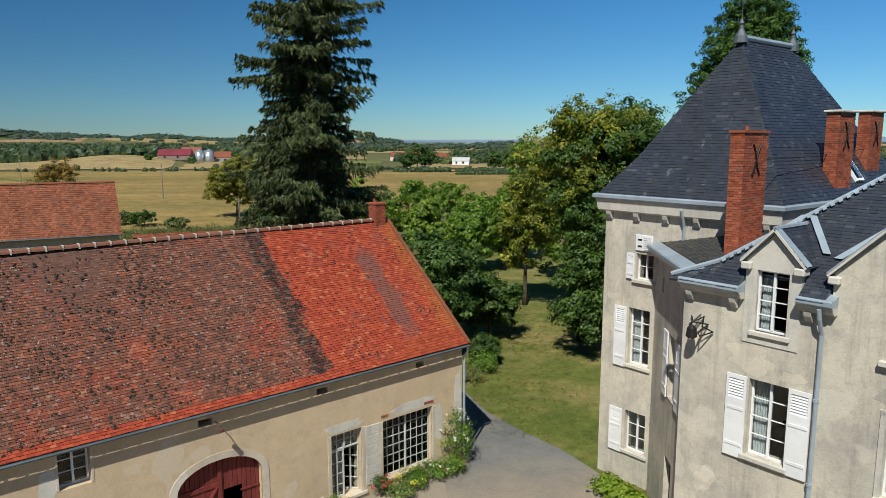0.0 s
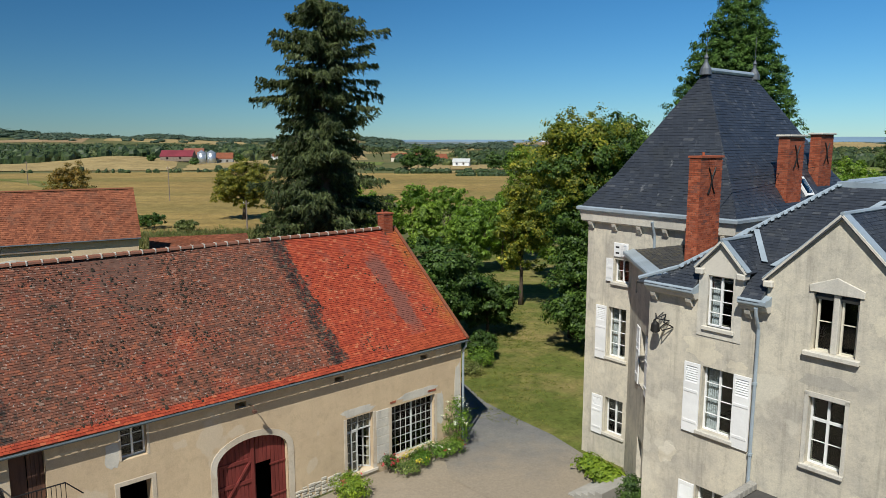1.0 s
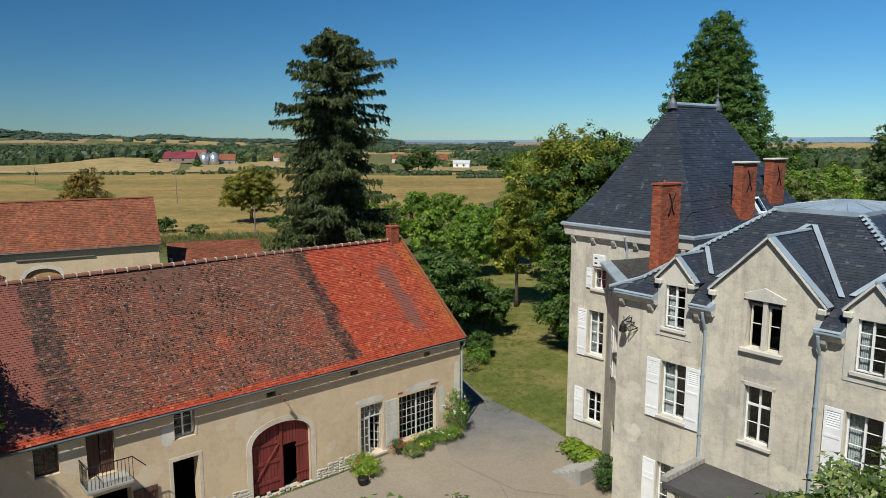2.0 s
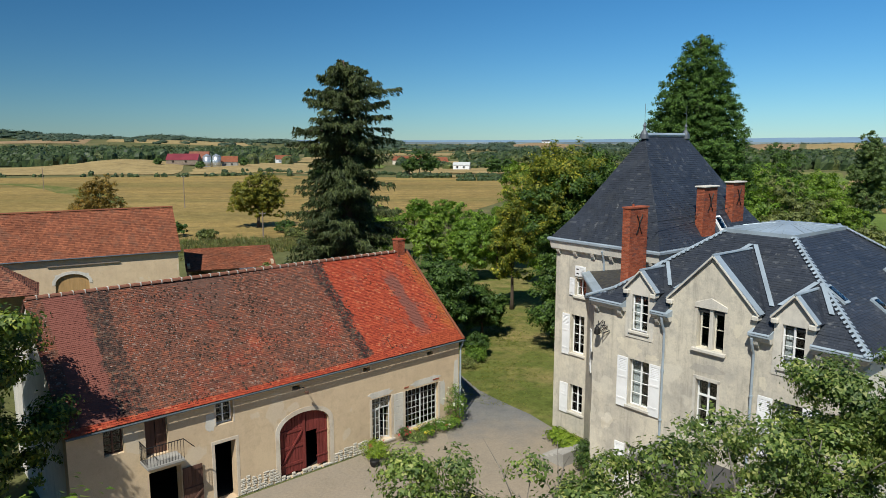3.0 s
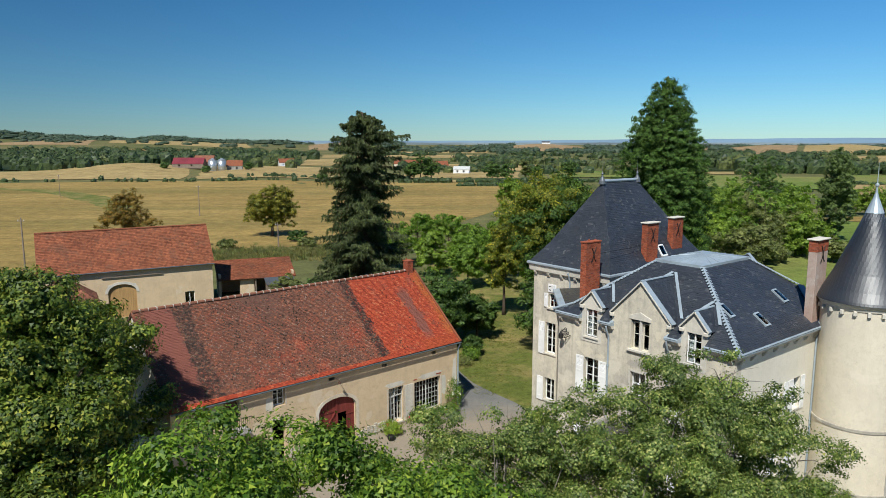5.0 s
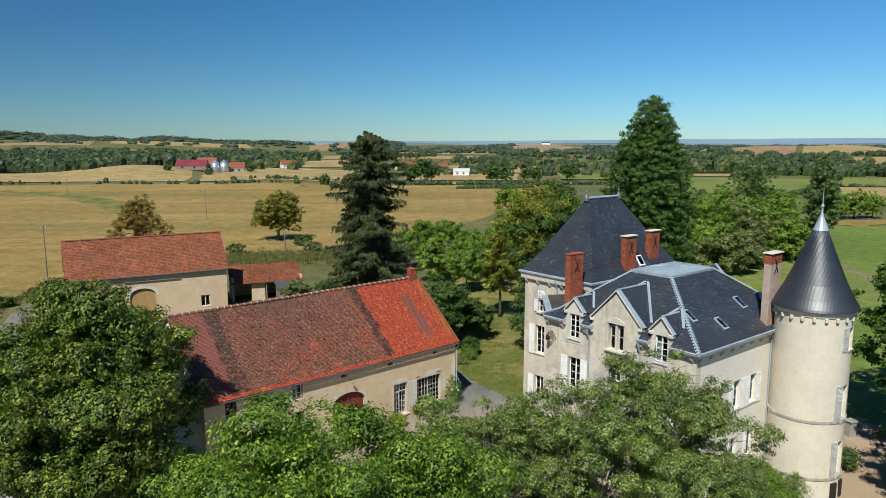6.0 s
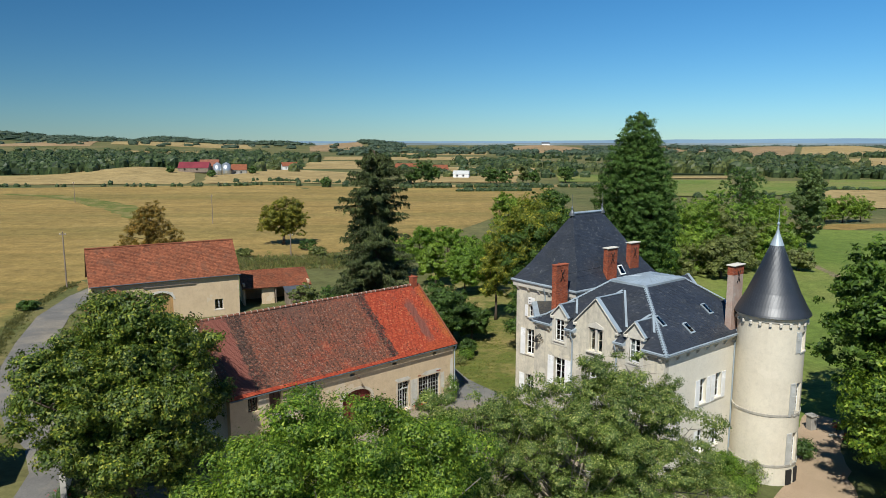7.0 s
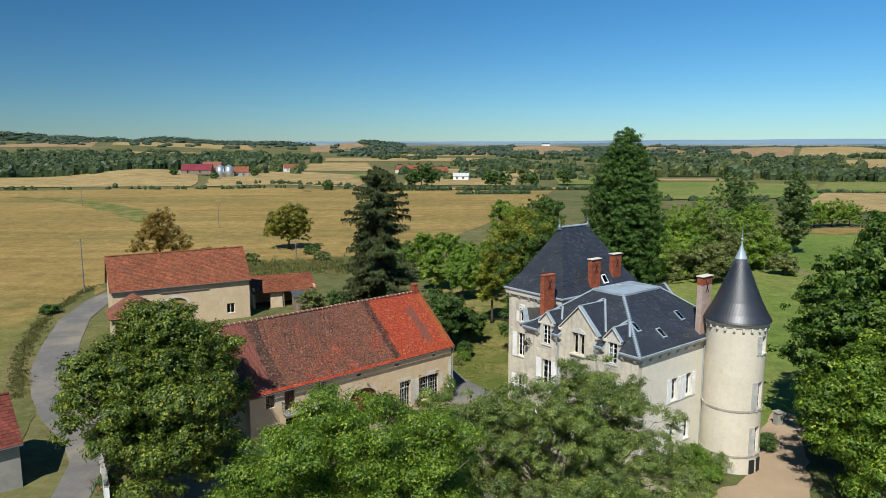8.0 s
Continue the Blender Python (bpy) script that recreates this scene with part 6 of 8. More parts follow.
    br.lathe([(0.1, zc - 0.35), (0.16, zc - 0.3), (0.13, zc - 0.05), (0.03, zc + 0.05)], xc - 0.05, W0 - 0.42, 10)
    part("bracket_lamp", br, IRON, h, "scrolled wrought iron bracket lamp")
    # Porch with a dark flat roof, balustrade and steps.
    part("porch_roof", Solid().box(-8.15, -2.2, 3.3, -4.2, W0 - 0.003, 3.55), FELT, h, "dark flat porch roof with stone edge", bevel=0.03)
    for k in range(9):
        part("coping_stone", Solid().box(-8.2, -2.2 + k * 0.28, 3.553, -7.95, -1.95 + k * 0.28, 3.8), STONE, h, bevel=0.03)
    for x in (-8.0, -4.6):
        part("porch_post", Solid().box(x, -2.1, 0.0, x + 0.3, -1.8, 3.3), PLASTER_TRIM, h, bevel=0.02)
    return h


house = build_house()


def build_square_tower():
    rng = random.Random(31)
    t = thing("square_tower", "square corner tower with a steep slate pavilion roof", "tower", HOUSE_AT, HOUSE_TURN)
    X0, X1, Y0, Y1, CZ = -18.25, -11.5, 4.3, 15.2, 11.3
    wins = [(-17.0, -16.05, 4.9, 7.15), (-17.0, -16.05, 1.35, 3.0), (-16.75, -16.0, 8.3, 9.3)]
    s = pierced(Solid(), X0, X1, -0.5, CZ - 0.02, Y0, Y0 + 0.5, wins)
    part("front_wall", s, PLASTER_GREY, t, "stained grey-beige render")
    o = Solid().box(X0, Y0 + 0.501, -0.5, X0 + 0.5, Y1, CZ - 0.02).box(X1 - 0.5, Y0 + 0.501, -0.5, X1, Y1, CZ - 0.02).box(X0 + 0.5, Y1 - 0.5, -0.5, X1 - 0.5, Y1, CZ - 0.02)
    part("wall", o, PLASTER_GREY, t)
    # Added near-black floors hold the tower rooms in painted shade.
    for z in (3.6, 7.9):
        part("inner_floor", Solid().box(X0 + 0.5, Y0 + 0.51, z, X1 - 0.5, Y1 - 0.5, z + 0.2), DARK, t)
    cornice(t, [(X0, Y1), (X0, Y0), (X1, Y0), (X1, Y1)], CZ, band=0.42)
    # Pavilion roof with a slight flare at the foot.
    A, B, C, D_ = [(X0 - 0.28, Y0 - 0.28, CZ + 0.14), (X1 + 0.28, Y0 - 0.28, CZ + 0.14), (X1 + 0.28, Y1 + 0.28, CZ + 0.14), (X0 - 0.28, Y1 + 0.28, CZ + 0.14)]
    i = 1.15
    E, F, G_, H_ = [(X0 - 0.45 + i, Y0 - 0.45 + i * 1.15, CZ + 1.55), (X1 + 0.45 - i, Y0 - 0.45 + i * 1.15, CZ + 1.55), (X1 + 0.45 - i, Y1 + 0.45 - i * 1.15, CZ + 1.55), (X0 - 0.45 + i, Y1 + 0.45 - i * 1.15, CZ + 1.55)]
    xm = (X0 + X1) / 2
    P, Q = (xm, 7.55, 17.25), (xm, 11.5, 17.25)
    faces = [[A, B, F, E], [B, C, G_, F], [C, D_, H_, G_], [D_, A, E, H_], [E, F, P], [F, G_, Q, P], [G_, H_, Q], [H_, E, P, Q]]
    dk = Solid()
    for f in faces:
        dk.poly(f)
    roof = part("roof", dk, LEAD, t, "steep dark slate pavilion roof")
    for f in (faces[0], faces[1], faces[4], faces[5], faces[3], faces[7]):
        part("slating", lay(f, 0.24, 0.13, 0.014, rng), SLATE, roof, kind="stuff")
    part("ridge_cresting", Solid().tube([(xm, 7.4, 17.3), (xm, 11.65, 17.3)], 0.12, 8), ZINC, roof, "zinc ridge roll")
    for y in (7.5, 11.55):
        part("finial", Solid().lathe([(0.26, 17.1), (0.22, 17.35), (0.08, 17.6), (0.06, 17.75), (0.1, 17.8), (0.05, 17.9), (0.012, 18.0), (0.01, 19.0)], xm, y, 12), LEAD, roof, "slender zinc finial")
    def on_flank(y, z):
        return Vector((X1 + 0.28 - 0.98 * (z - CZ - 0.14) / 1.41, y, z)) + Vector((0.09, 0, 0.07))
    fr = [on_flank(10.3, 12.0), on_flank(10.95, 12.0), on_flank(10.95, 12.75), on_flank(10.3, 12.75)]
    rl = part("rooflight", Solid().slab(fr, 0.1), WHITE_PAINT, roof, "small white-framed rooflight")
    mid = sum(fr, Vector()) / 4
    part("pane", Solid().slab([q.lerp(mid, 0.25) + Vector((0.02, 0, 0.015)) for q in fr], 0.02), GLASS, rl)
    glazed(t, -16.525, 4.9, 0.95, 2.25, Y0 + 0.2, 2, 4, WHITE_PAINT, "window", "tall white casement", 1, 0, 0.28)
    shutter(t, -17.62, 4.75, 0.56, 2.4, Y0 - 0.03)
    glazed(t, -16.525, 1.35, 0.95, 1.65, Y0 + 0.2, 2, 3, WHITE_PAINT, "window", "white casement window", 0, 0, 0.28)
    shutter(t, -17.7, 1.2, 0.6, 1.8, Y0 - 0.03)
    glazed(t, -16.375, 8.3, 0.75, 1.0, Y0 + 0.15, 2, 2, WHITE_PAINT, "window", "small square casement", 0, 0, 0.26)
    shutter(t, -17.15, 8.3, 0.36, 1.0, Y0 - 0.03)
    v = part("vent_shutter", Solid().box(-16.78, Y0 - 0.06, 9.42, -16.05, Y0 - 0.002, 10.02), WHITE_PAINT, t, "white louvred vent panel", bevel=0.01)
    for k in range(7):
        part("louvre", Solid().box(-16.4, Y0 - 0.08, 9.47 + k * 0.075, -16.1, Y0 - 0.061, 9.52 + k * 0.075), WHITE_PAINT, v)
    # Near-black plates paint the shade of two holes onto the panel.
    for z in (9.55, 9.8):
        part("opening", Solid().box(-16.68, Y0 - 0.066, z, -16.5, Y0 - 0.0605, z + 0.07), DARK, v)
    part("downpipe", Solid().tube([(-14.75, Y0 - 0.3, CZ - 0.2), (-14.75, Y0 - 0.09, CZ - 0.8), (-14.75, Y0 - 0.09, 9.6)], 0.055, 10), ZINC, t, "grey zinc downpipe")
    chimney(t, -11.95, -11.5, 8.3, 9.6, CZ - 0.5, 14.5, rng, "slab", True)
    chimney(t, -12.3, -11.85, 11.9, 13.14, CZ - 0.5, 14.6, rng, "slab", True)
    chimney(t, -18.3, -17.6, 12.0, 12.7, CZ - 0.3, 13.9, rng, "slab", False)
    return t


square_tower = build_square_tower()


def build_round_tower():
    rng = random.Random(41)
    cx, cy = 23.66, 15.68
    t = thing("round_tower", "round cream rendered tower with a conical slate roof", "tower", (cx, cy, 0), -51.2)
    r, ez = 2.28, 11.36
    # Wall ring with openings facing the garden.
    s = Solid()
    wins = [(0, 4.3, 6.6), (0, 0.6, 2.9), (5, 8.9, 10.3)]
    holes = [(c - 8, c + 8, lo, hi) for c, lo, hi in wins]
    pierced(s, -180, 180, -1.6, ez, 0.0, 0.45, holes, [-180 + 2.5 * k for k in range(1, 144)])
    s.v = [(math.cos(radians(a)) * (r - y + max(0.0, 0.08 * min(1.0, 0.5 - z))), math.sin(radians(a)) * (r - y + max(0.0, 0.08 * min(1.0, 0.5 - z))), z) for a, y, z in s.v]
    part("wall", s, PLASTER_CREAM, t, "smooth cream render, faintly streaked")
    # Unseen near-black core added as shade behind the windows.
    part("core", Solid().lathe([(1.5, -1.0), (1.5, ez)], 0, 0, 24), DARK, t)
    for z, w in ((4.22, 0.05), (0.45, 0.06)):
        part("string_course", Solid().lathe([(r - 0.1, z), (r + w, z), (r + w, z + 0.16), (r - 0.1, z + 0.2)], 0, 0, 64), STRING_STONE, t, "weathered stone string course")
    cr = part("cornice", Solid().lathe([(r - 0.1, ez - 0.35), (r + 0.06, ez - 0.35), (r + 0.1, ez - 0.2), (r + 0.2, ez - 0.12), (r + 0.24, ez - 0.003), (r - 0.1, ez - 0.003)], 0, 0, 64), PLASTER_TRIM, t, "stone cornice on corbels")
    for k in range(22):
        a = 2 * math.pi * k / 22
        q = Solid().box(r - 0.02, -0.09, ez - 0.62, r + 0.16, 0.09, ez - 0.352)
        ob = part("corbel", q, PLASTER_TRIM, cr, bevel=0.03)
        ob.rotation_euler = (0, 0, a)
    # Conical slate roof, flared at the eaves.
    prof = [(r + 0.3, ez), (r + 0.24, ez + 0.14), (r - 0.05, ez + 0.62), (r - 0.5, ez + 1.5), (r - 1.12, ez + 3.0), (0.12, 17.0)]
    roof = part("roof", Solid().lathe(prof, 0, 0, 64), LEAD, t, "dark conical slate roof", smooth=True)
    sl = Solid()
    def rad(z):
        for (ra, za), (rb, zb) in zip(prof, prof[1:]):
            if za <= z <= zb:
                return ra + (rb - ra) * (z - za) / (zb - za)
        return 0.12
    z, row = ez + 0.01, 0
    while z < 16.8:
        ra, rb = rad(z), rad(min(16.95, z + 0.13))
        n = max(8, int(2 * math.pi * ra / 0.2))
        for k in range(n):
            a0 = 2 * math.pi * (k + 0.5 * (row % 2)) / n + 0.003
            a1 = a0 + 2 * math.pi / n - 0.006
            t_ = rng.uniform(0.005, 0.008)
            n0 = len(sl.v)
            for a, q, zz in ((a0, ra + t_, z), (a1, ra + t_, z), (a1, rb + 0.003, z + 0.14), (a0, rb + 0.003, z + 0.14), (a0, ra, z), (a1, ra, z)):
                sl.v.append((math.cos(a) * q, math.sin(a) * q, zz))
            sl.f += [(n0, n0 + 1, n0 + 2, n0 + 3), (n0 + 4, n0 + 5, n0 + 1, n0)]
        z += 0.125
        row += 1
    part("slating", sl, SLATE_CONE, roof, kind="stuff")
    part("finial", Solid().lathe([(0.44, 16.18), (0.47, 16.19), (0.16, 17.0), (0.07, 17.3), (0.05, 17.6), (0.1, 17.68), (0.1, 17.76), (0.03, 17.85), (0.015, 18.6), (0.004, 19.0)], 0, 0, 14), ZINC, roof, "pale zinc finial with a spike")
    for c, lo, hi in wins:
        m = Matrix.Rotation(radians(c + 90), 4, "Z")
        w = 2 * r * math.sin(radians(8.4))
        glazed(t, 0, lo, w, hi - lo, -r + 0.2, 2, 4, WHITE_PAINT, "window", "white casement window", 0, 0, 0.24, axis=m)
        m2 = Matrix.Rotation(radians(c + 90 - 16), 4, "Z")
        shutter(t, -0.3, lo - 0.05, 0.5, hi - lo + 0.1, -r, "weathered grey board shutter, folded open", axis=m2, paint=SHUTTER_GREY)
    # Solid near-black blocks on the wall face paint the shade of openings.
    for a in (-14, 8):
        m = Matrix.Rotation(radians(a + 90), 4, "Z")
        ob = part("cellar_opening", Solid().box(-0.25, -r - 0.13, -1.15, 0.25, -r + 0.05, 0.2), DARK, t, "cellar opening, a near-black block for its shade")
        ob.matrix_local = m
    return t


round_tower = build_round_tower()

# ---- trees ----
def leaves(rs, centres, normals, size, slim=0.55, tilt=0.34):
    """Pointed leaves at the given places, turned towards the light side of the crown with scatter."""
    n = len(centres)
    nr = normals + rs.normal(0, tilt, (n, 3)) + np.array([0, 0, 0.35])
    nr /= np.linalg.norm(nr, axis=1, keepdims=True) + 1e-9
    a = np.cross(nr, rs.normal(0, 1, (n, 3)))
    a /= np.linalg.norm(a, axis=1, keepdims=True) + 1e-9
    b = np.cross(nr, a)
    L = size * rs.uniform(0.6, 1.35, (n, 1))
    W = L * slim * rs.uniform(0.8, 1.2, (n, 1))
    foot = centres - a * L * 0.5
    q = np.stack([foot + b * W * 0.5 - nr * L * 0.05, centres + a * L * 0.5, foot - b * W * 0.5 - nr * L * 0.05], 1)
    return q


def sprouts(rs, lobes, count, share=0.34):
    """Sprays of foliage over the surface of broad lobes, each a small lobe of its own, so that light and gaps fall between them."""
    out = []
    w = np.array([l[3] * l[4] + l[4] * l[5] for l in lobes])
    for k in rs.choice(len(lobes), count, p=w / w.sum()):
        l = np.array(lobes[k])
        d = rs.normal(0, 1, 3)
        d /= np.linalg.norm(d)
        if d[2] < -0.8:
            d[2] = -d[2]
        r = min(l[3:]) * share * rs.uniform(0.6, 1.25)
        c = l[:3] + d * l[3:] * rs.uniform(0.62, 1.0)
        out.append((*c, r * 1.1, r * 1.1, r * 0.8))
    return out


def lobed_crown(rs, lobes, clumps, per, size, spread=0.4, slim=0.55, hollow=0.5, cutoff=None):
    """Leaf clumps over the outer part of several overlapping lobes (x, y, z, rx, ry, rz)."""
    w = np.array([l[3] * l[4] + l[4] * l[5] for l in lobes])
    pick = rs.choice(len(lobes), clumps, p=w / w.sum())
    lob = np.array(lobes)[pick]
    d = rs.normal(0, 1, (clumps, 3))
    d /= np.linalg.norm(d, axis=1, keepdims=True)
    d[:, 2] = np.where(d[:, 2] < -0.8, -d[:, 2], d[:, 2])
    f = hollow + (1 - hollow) * rs.uniform(0, 1, (clumps, 1)) ** 0.55
    f *= 1 + 0.16 * np.sin(d[:, :1] * 5 + lob[:, :1]) * np.cos(d[:, 1:2] * 6 + lob[:, 1:2]) + rs.normal(0, 0.05, (clumps, 1))
    c = lob[:, :3] + d * lob[:, 3:] * f
    base = np.repeat(c, per, 0)
    off = rs.normal(0, 1, (clumps * per, 3)) * spread * np.array([1, 1, 0.65])
    pts = base + off
    nrm = np.repeat(d, per, 0) * 0.8 + off / (spread * 2.5)
    keep = pts[:, 2] > 0.3
    if cutoff is not None:
        keep &= cutoff(pts)
    return leaves(rs, pts[keep], nrm[keep], size, slim)


def wood(rng, base, height, girth, lobes, limbs=7, lean=0.0, start=0.3):
    """Tapered trunk with limbs that fork into the lobes of the crown."""
    s = Solid()
    bx, by, bz = base
    pts, rad = [], []
    for k in range(7):
        f = k / 6
        pts.append((bx + lean * f * f + rng.uniform(-0.08, 0.08) * f, by + rng.uniform(-0.08, 0.08) * f, bz + height * 0.82 * f))
        rad.append(girth * (1.35 if k == 0 else 1.0 - 0.85 * f))
    s.tube(pts, rad, 9)
    for k in range(limbs):
        l = lobes[k % len(lobes)]
        f = rng.uniform(start, 0.75)
        a = Vector(pts[0]).lerp(Vector(pts[-1]), f)
        t = Vector((l[0] + rng.uniform(-0.6, 0.6) * l[3], l[1] + rng.uniform(-0.6, 0.6) * l[4], l[2] + rng.uniform(-0.2, 0.6) * l[5]))
        m = a.lerp(t, 0.5) + Vector((rng.uniform(-0.5, 0.5), rng.uniform(-0.5, 0.5), rng.uniform(-0.2, 0.5)))
        g = girth * 0.42 * (1.15 - f)
        s.tube([a, m, t], [g, g * 0.6, g * 0.15], 6)
        for j in range(3):
            e = m.lerp(t, rng.uniform(0.1, 0.9))
            o = Vector((rng.uniform(-1, 1), rng.uniform(-1, 1), rng.uniform(-0.1, 0.9))) * min(l[3], 1.6)
            s.tube([e, e + o * 0.5 + Vector((0, 0, 0.15)), e + o], [g * 0.35, g * 0.22, g * 0.06], 5)
    return s


def tree(name, label, base, height, lobes, leaf, bark, girth, clumps, per, size, seed, spread=0.4, slim=0.55, hollow=0.5, cutoff=None, limbs=8, category="tree", group="", sprays=130, share=0.46, tips=None):
    """tips: lobes and a material for the part of the crown that has turned."""
    rng, rs = random.Random(seed), np.random.RandomState(seed)
    z = hill(base[0], base[1])
    t = thing(name, label, category, (base[0], base[1], z), 0, group)
    part("trunk", wood(rng, (0, 0, -0.1), height, girth, lobes, limbs), bark, t, smooth=True)
    cut = None if cutoff is None else (lambda p: cutoff(p + np.array([base[0], base[1], z])))
    part("crown", quads("crown", lobed_crown(rs, sprouts(rs, lobes, sprays, share), clumps, per * 2, size * 0.68, spread * 0.5, slim * 1.5, 0.6, cut), leaf), leaf, t)
    if tips:
        q = lobed_crown(rs, sprouts(rs, tips[0], sprays // 5, share), clumps // 6, per * 2, size * 0.68, spread * 0.5, slim * 1.5, 0.6, cut)
        part("turned_foliage", quads("turned_foliage", q, tips[1]), tips[1], t, "yellowing leaves at the crown's edge")
    return t


def round_lobes(seed, r, zc, rz, n=7):
    """Lobes round a broad crown."""
    rng = random.Random(seed)
    out = [(0, 0, zc, r * 0.68, r * 0.68, rz * 0.85)]
    for k in range(n):
        a = 2 * math.pi * (k + rng.uniform(-0.3, 0.3)) / n
        q = r * rng.uniform(0.42, 0.6)
        out.append((math.cos(a) * q, math.sin(a) * q, zc + rz * rng.uniform(-0.5, 0.4), r * rng.uniform(0.36, 0.5), r * rng.uniform(0.36, 0.5), rz * rng.uniform(0.36, 0.52)))
    return out


def clear_of_flight(p):
    """Twigs keep a body's length off the flight and out of the open view above the courtyard."""
    y = p[:, 1]
    path = 13.5 - 0.30 * np.minimum(y, 0)
    near = (np.abs(p[:, 0]) < 1.9) & (y < 3) & (p[:, 2] > path - 1.6)
    # The view over the courtyard stays open: the crowns end where it begins.
    d = y + 6.6
    open_air = (d > 0) & (np.abs(p[:, 0]) < 0.66 * d) & (p[:, 2] > 15.1 - 0.57 * d)
    return ~near & ~open_air


# Walnut by the barn's end, the bright ash-leaved tree, and the sparse grey-green pair before the manor.
tree("walnut_tree", "broad dark green walnut tree at the barn corner", (-20.8, 9.2), 14, [(0, 0, 10.2, 3.6, 3.6, 3.6), (-3.2, -1, 8.6, 3.0, 3.2, 2.6), (3.0, -1.0, 8.4, 2.8, 3.2, 2.8), (1, 3.6, 8.8, 3.4, 3.0, 3.0), (-1.6, -3.8, 7.6, 3.2, 3.0, 2.6), (2.4, -4.0, 6.4, 3.2, 2.8, 2.4), (-3.2, 3.8, 7.5, 3.0, 3.0, 2.8), (-4.6, 0.6, 6.4, 2.3, 2.6, 2.2), (3.3, -1.6, 5.6, 2.3, 2.6, 2.4), (-1.4, -3.2, 5.2, 2.0, 2.2, 2.0), (1.4, -5.0, 4.4, 2.4, 2.2, 2.0), (3.1, -3.6, 3.6, 2.2, 2.2, 1.7), (3.7, 0.6, 9.0, 2.2, 2.6, 2.5), (3.8, 1.6, 10.0, 1.8, 2.2, 2.0), (0, -1.0, 6.4, 3.8, 3.4, 3.0), (2.6, -2.4, 5.2, 3.0, 3.0, 2.4), (1.0, -4.3, 3.8, 2.4, 2.4, 2.2), (3.4, 2.8, 4.8, 2.3, 2.4, 2.2), (4.2, 1.4, 3.4, 2.0, 2.2, 1.8), (3.0, 4.0, 6.4, 2.4, 2.4, 2.2)], LEAF_WALNUT, BARK, 0.42, 4300, 28, 0.26, 101, 0.42, 0.5, 0.7, sprays=230, share=0.42)
tree("ash_tree", "bright green tree with feathery compound leaves", (-4.4, -9.0), 12.5, [(0, 0, 11.8, 3.2, 3, 2.5), (-2.6, 0.2, 10.5, 2.4, 2.4, 2.2), (2.6, -0.2, 12, 2.2, 2.2, 2.2), (4.6, -0.8, 11.4, 2, 2, 2.2), (-4.2, -0.6, 8.8, 2, 2.2, 2.2), (0.4, 1.6, 9.8, 2.8, 2, 2.2), (0, -2.6, 11.6, 2.8, 2.4, 2.3), (3.6, 0, 11, 1.9, 2, 2.1), (2.3, 0.4, 12.9, 0.8, 0.8, 1.7), (1.2, 0.2, 12.8, 0.8, 0.8, 1.5), (3.4, 1.2, 10.8, 1.9, 1.7, 1.8), (1, 0.6, 11.8, 2.2, 1.9, 1.9), (3.6, 2.6, 8.4, 2.2, 2, 2), (-1.2, 0.2, 12.8, 0.8, 0.8, 1.1), (0.2, -1, 13, 0.8, 0.8, 1), (-2.6, 1.4, 8, 3.2, 2.6, 2.2), (2.4, 1.6, 7.8, 3.2, 2.6, 2.2), (0, -3, 7.8, 3.4, 2.4, 2.2), (-4.6, 2.2, 6.8, 2.4, 2.2, 1.8), (4.4, 0.2, 10, 2, 2.2, 2.1), (5.4, 0.6, 8.2, 2, 2.2, 2.2), (4.2, -1.6, 7.8, 2.2, 2.2, 2)], LEAF_ASH, BARK_PALE, 0.34, 4600, 30, 0.165, 102, 0.4, 0.42, 0.5, clear_of_flight, sprays=210, share=0.34)
tree("fruit_tree", "sparse grey-green tree with pale twigs before the manor", (6.0, -1.0), 12.5, [(0, 0, 9.4, 3.0, 2.6, 3.0), (-1.6, -0.4, 10.0, 1.9, 1.8, 2.6), (2.4, 0.6, 9.4, 2.6, 2.2, 2.6), (-1.4, 1.6, 6.6, 2.4, 2.2, 2.2), (1, -1.8, 8.4, 2.6, 2.0, 2.4), (-3.4, 0.6, 7.4, 1.9, 1.9, 1.8), (-1.4, 0.2, 11.6, 1.1, 1.0, 1.8), (1.0, 0.6, 11.4, 1.0, 1.0, 1.5), (-3.0, -0.6, 5.2, 2.6, 2.4, 2.0), (0.4, -2.4, 5.2, 3.0, 2.2, 2.2), (2.6, -1.0, 5.4, 2.6, 2.4, 2.2), (-4.6, 1.4, 4.6, 2.0, 2.0, 1.8), (-5.6, 0.6, 9.4, 1.7, 1.7, 2.0), (-4.2, -0.8, 9.4, 1.8, 1.8, 1.8), (-5.4, 0.4, 6.6, 2.0, 2.0, 2.0), (-2.6, 0, 8.4, 2.0, 2.0, 2.2), (1.6, 0.2, 10.6, 1.8, 1.6, 1.8), (2.0, -1.6, 7.4, 2.4, 2.0, 2.2)], LEAF_GREY, BARK_PALE, 0.26, 2600, 34, 0.12, 103, 0.26, 0.55, 0.3, clear_of_flight, 34, sprays=200, share=0.28)
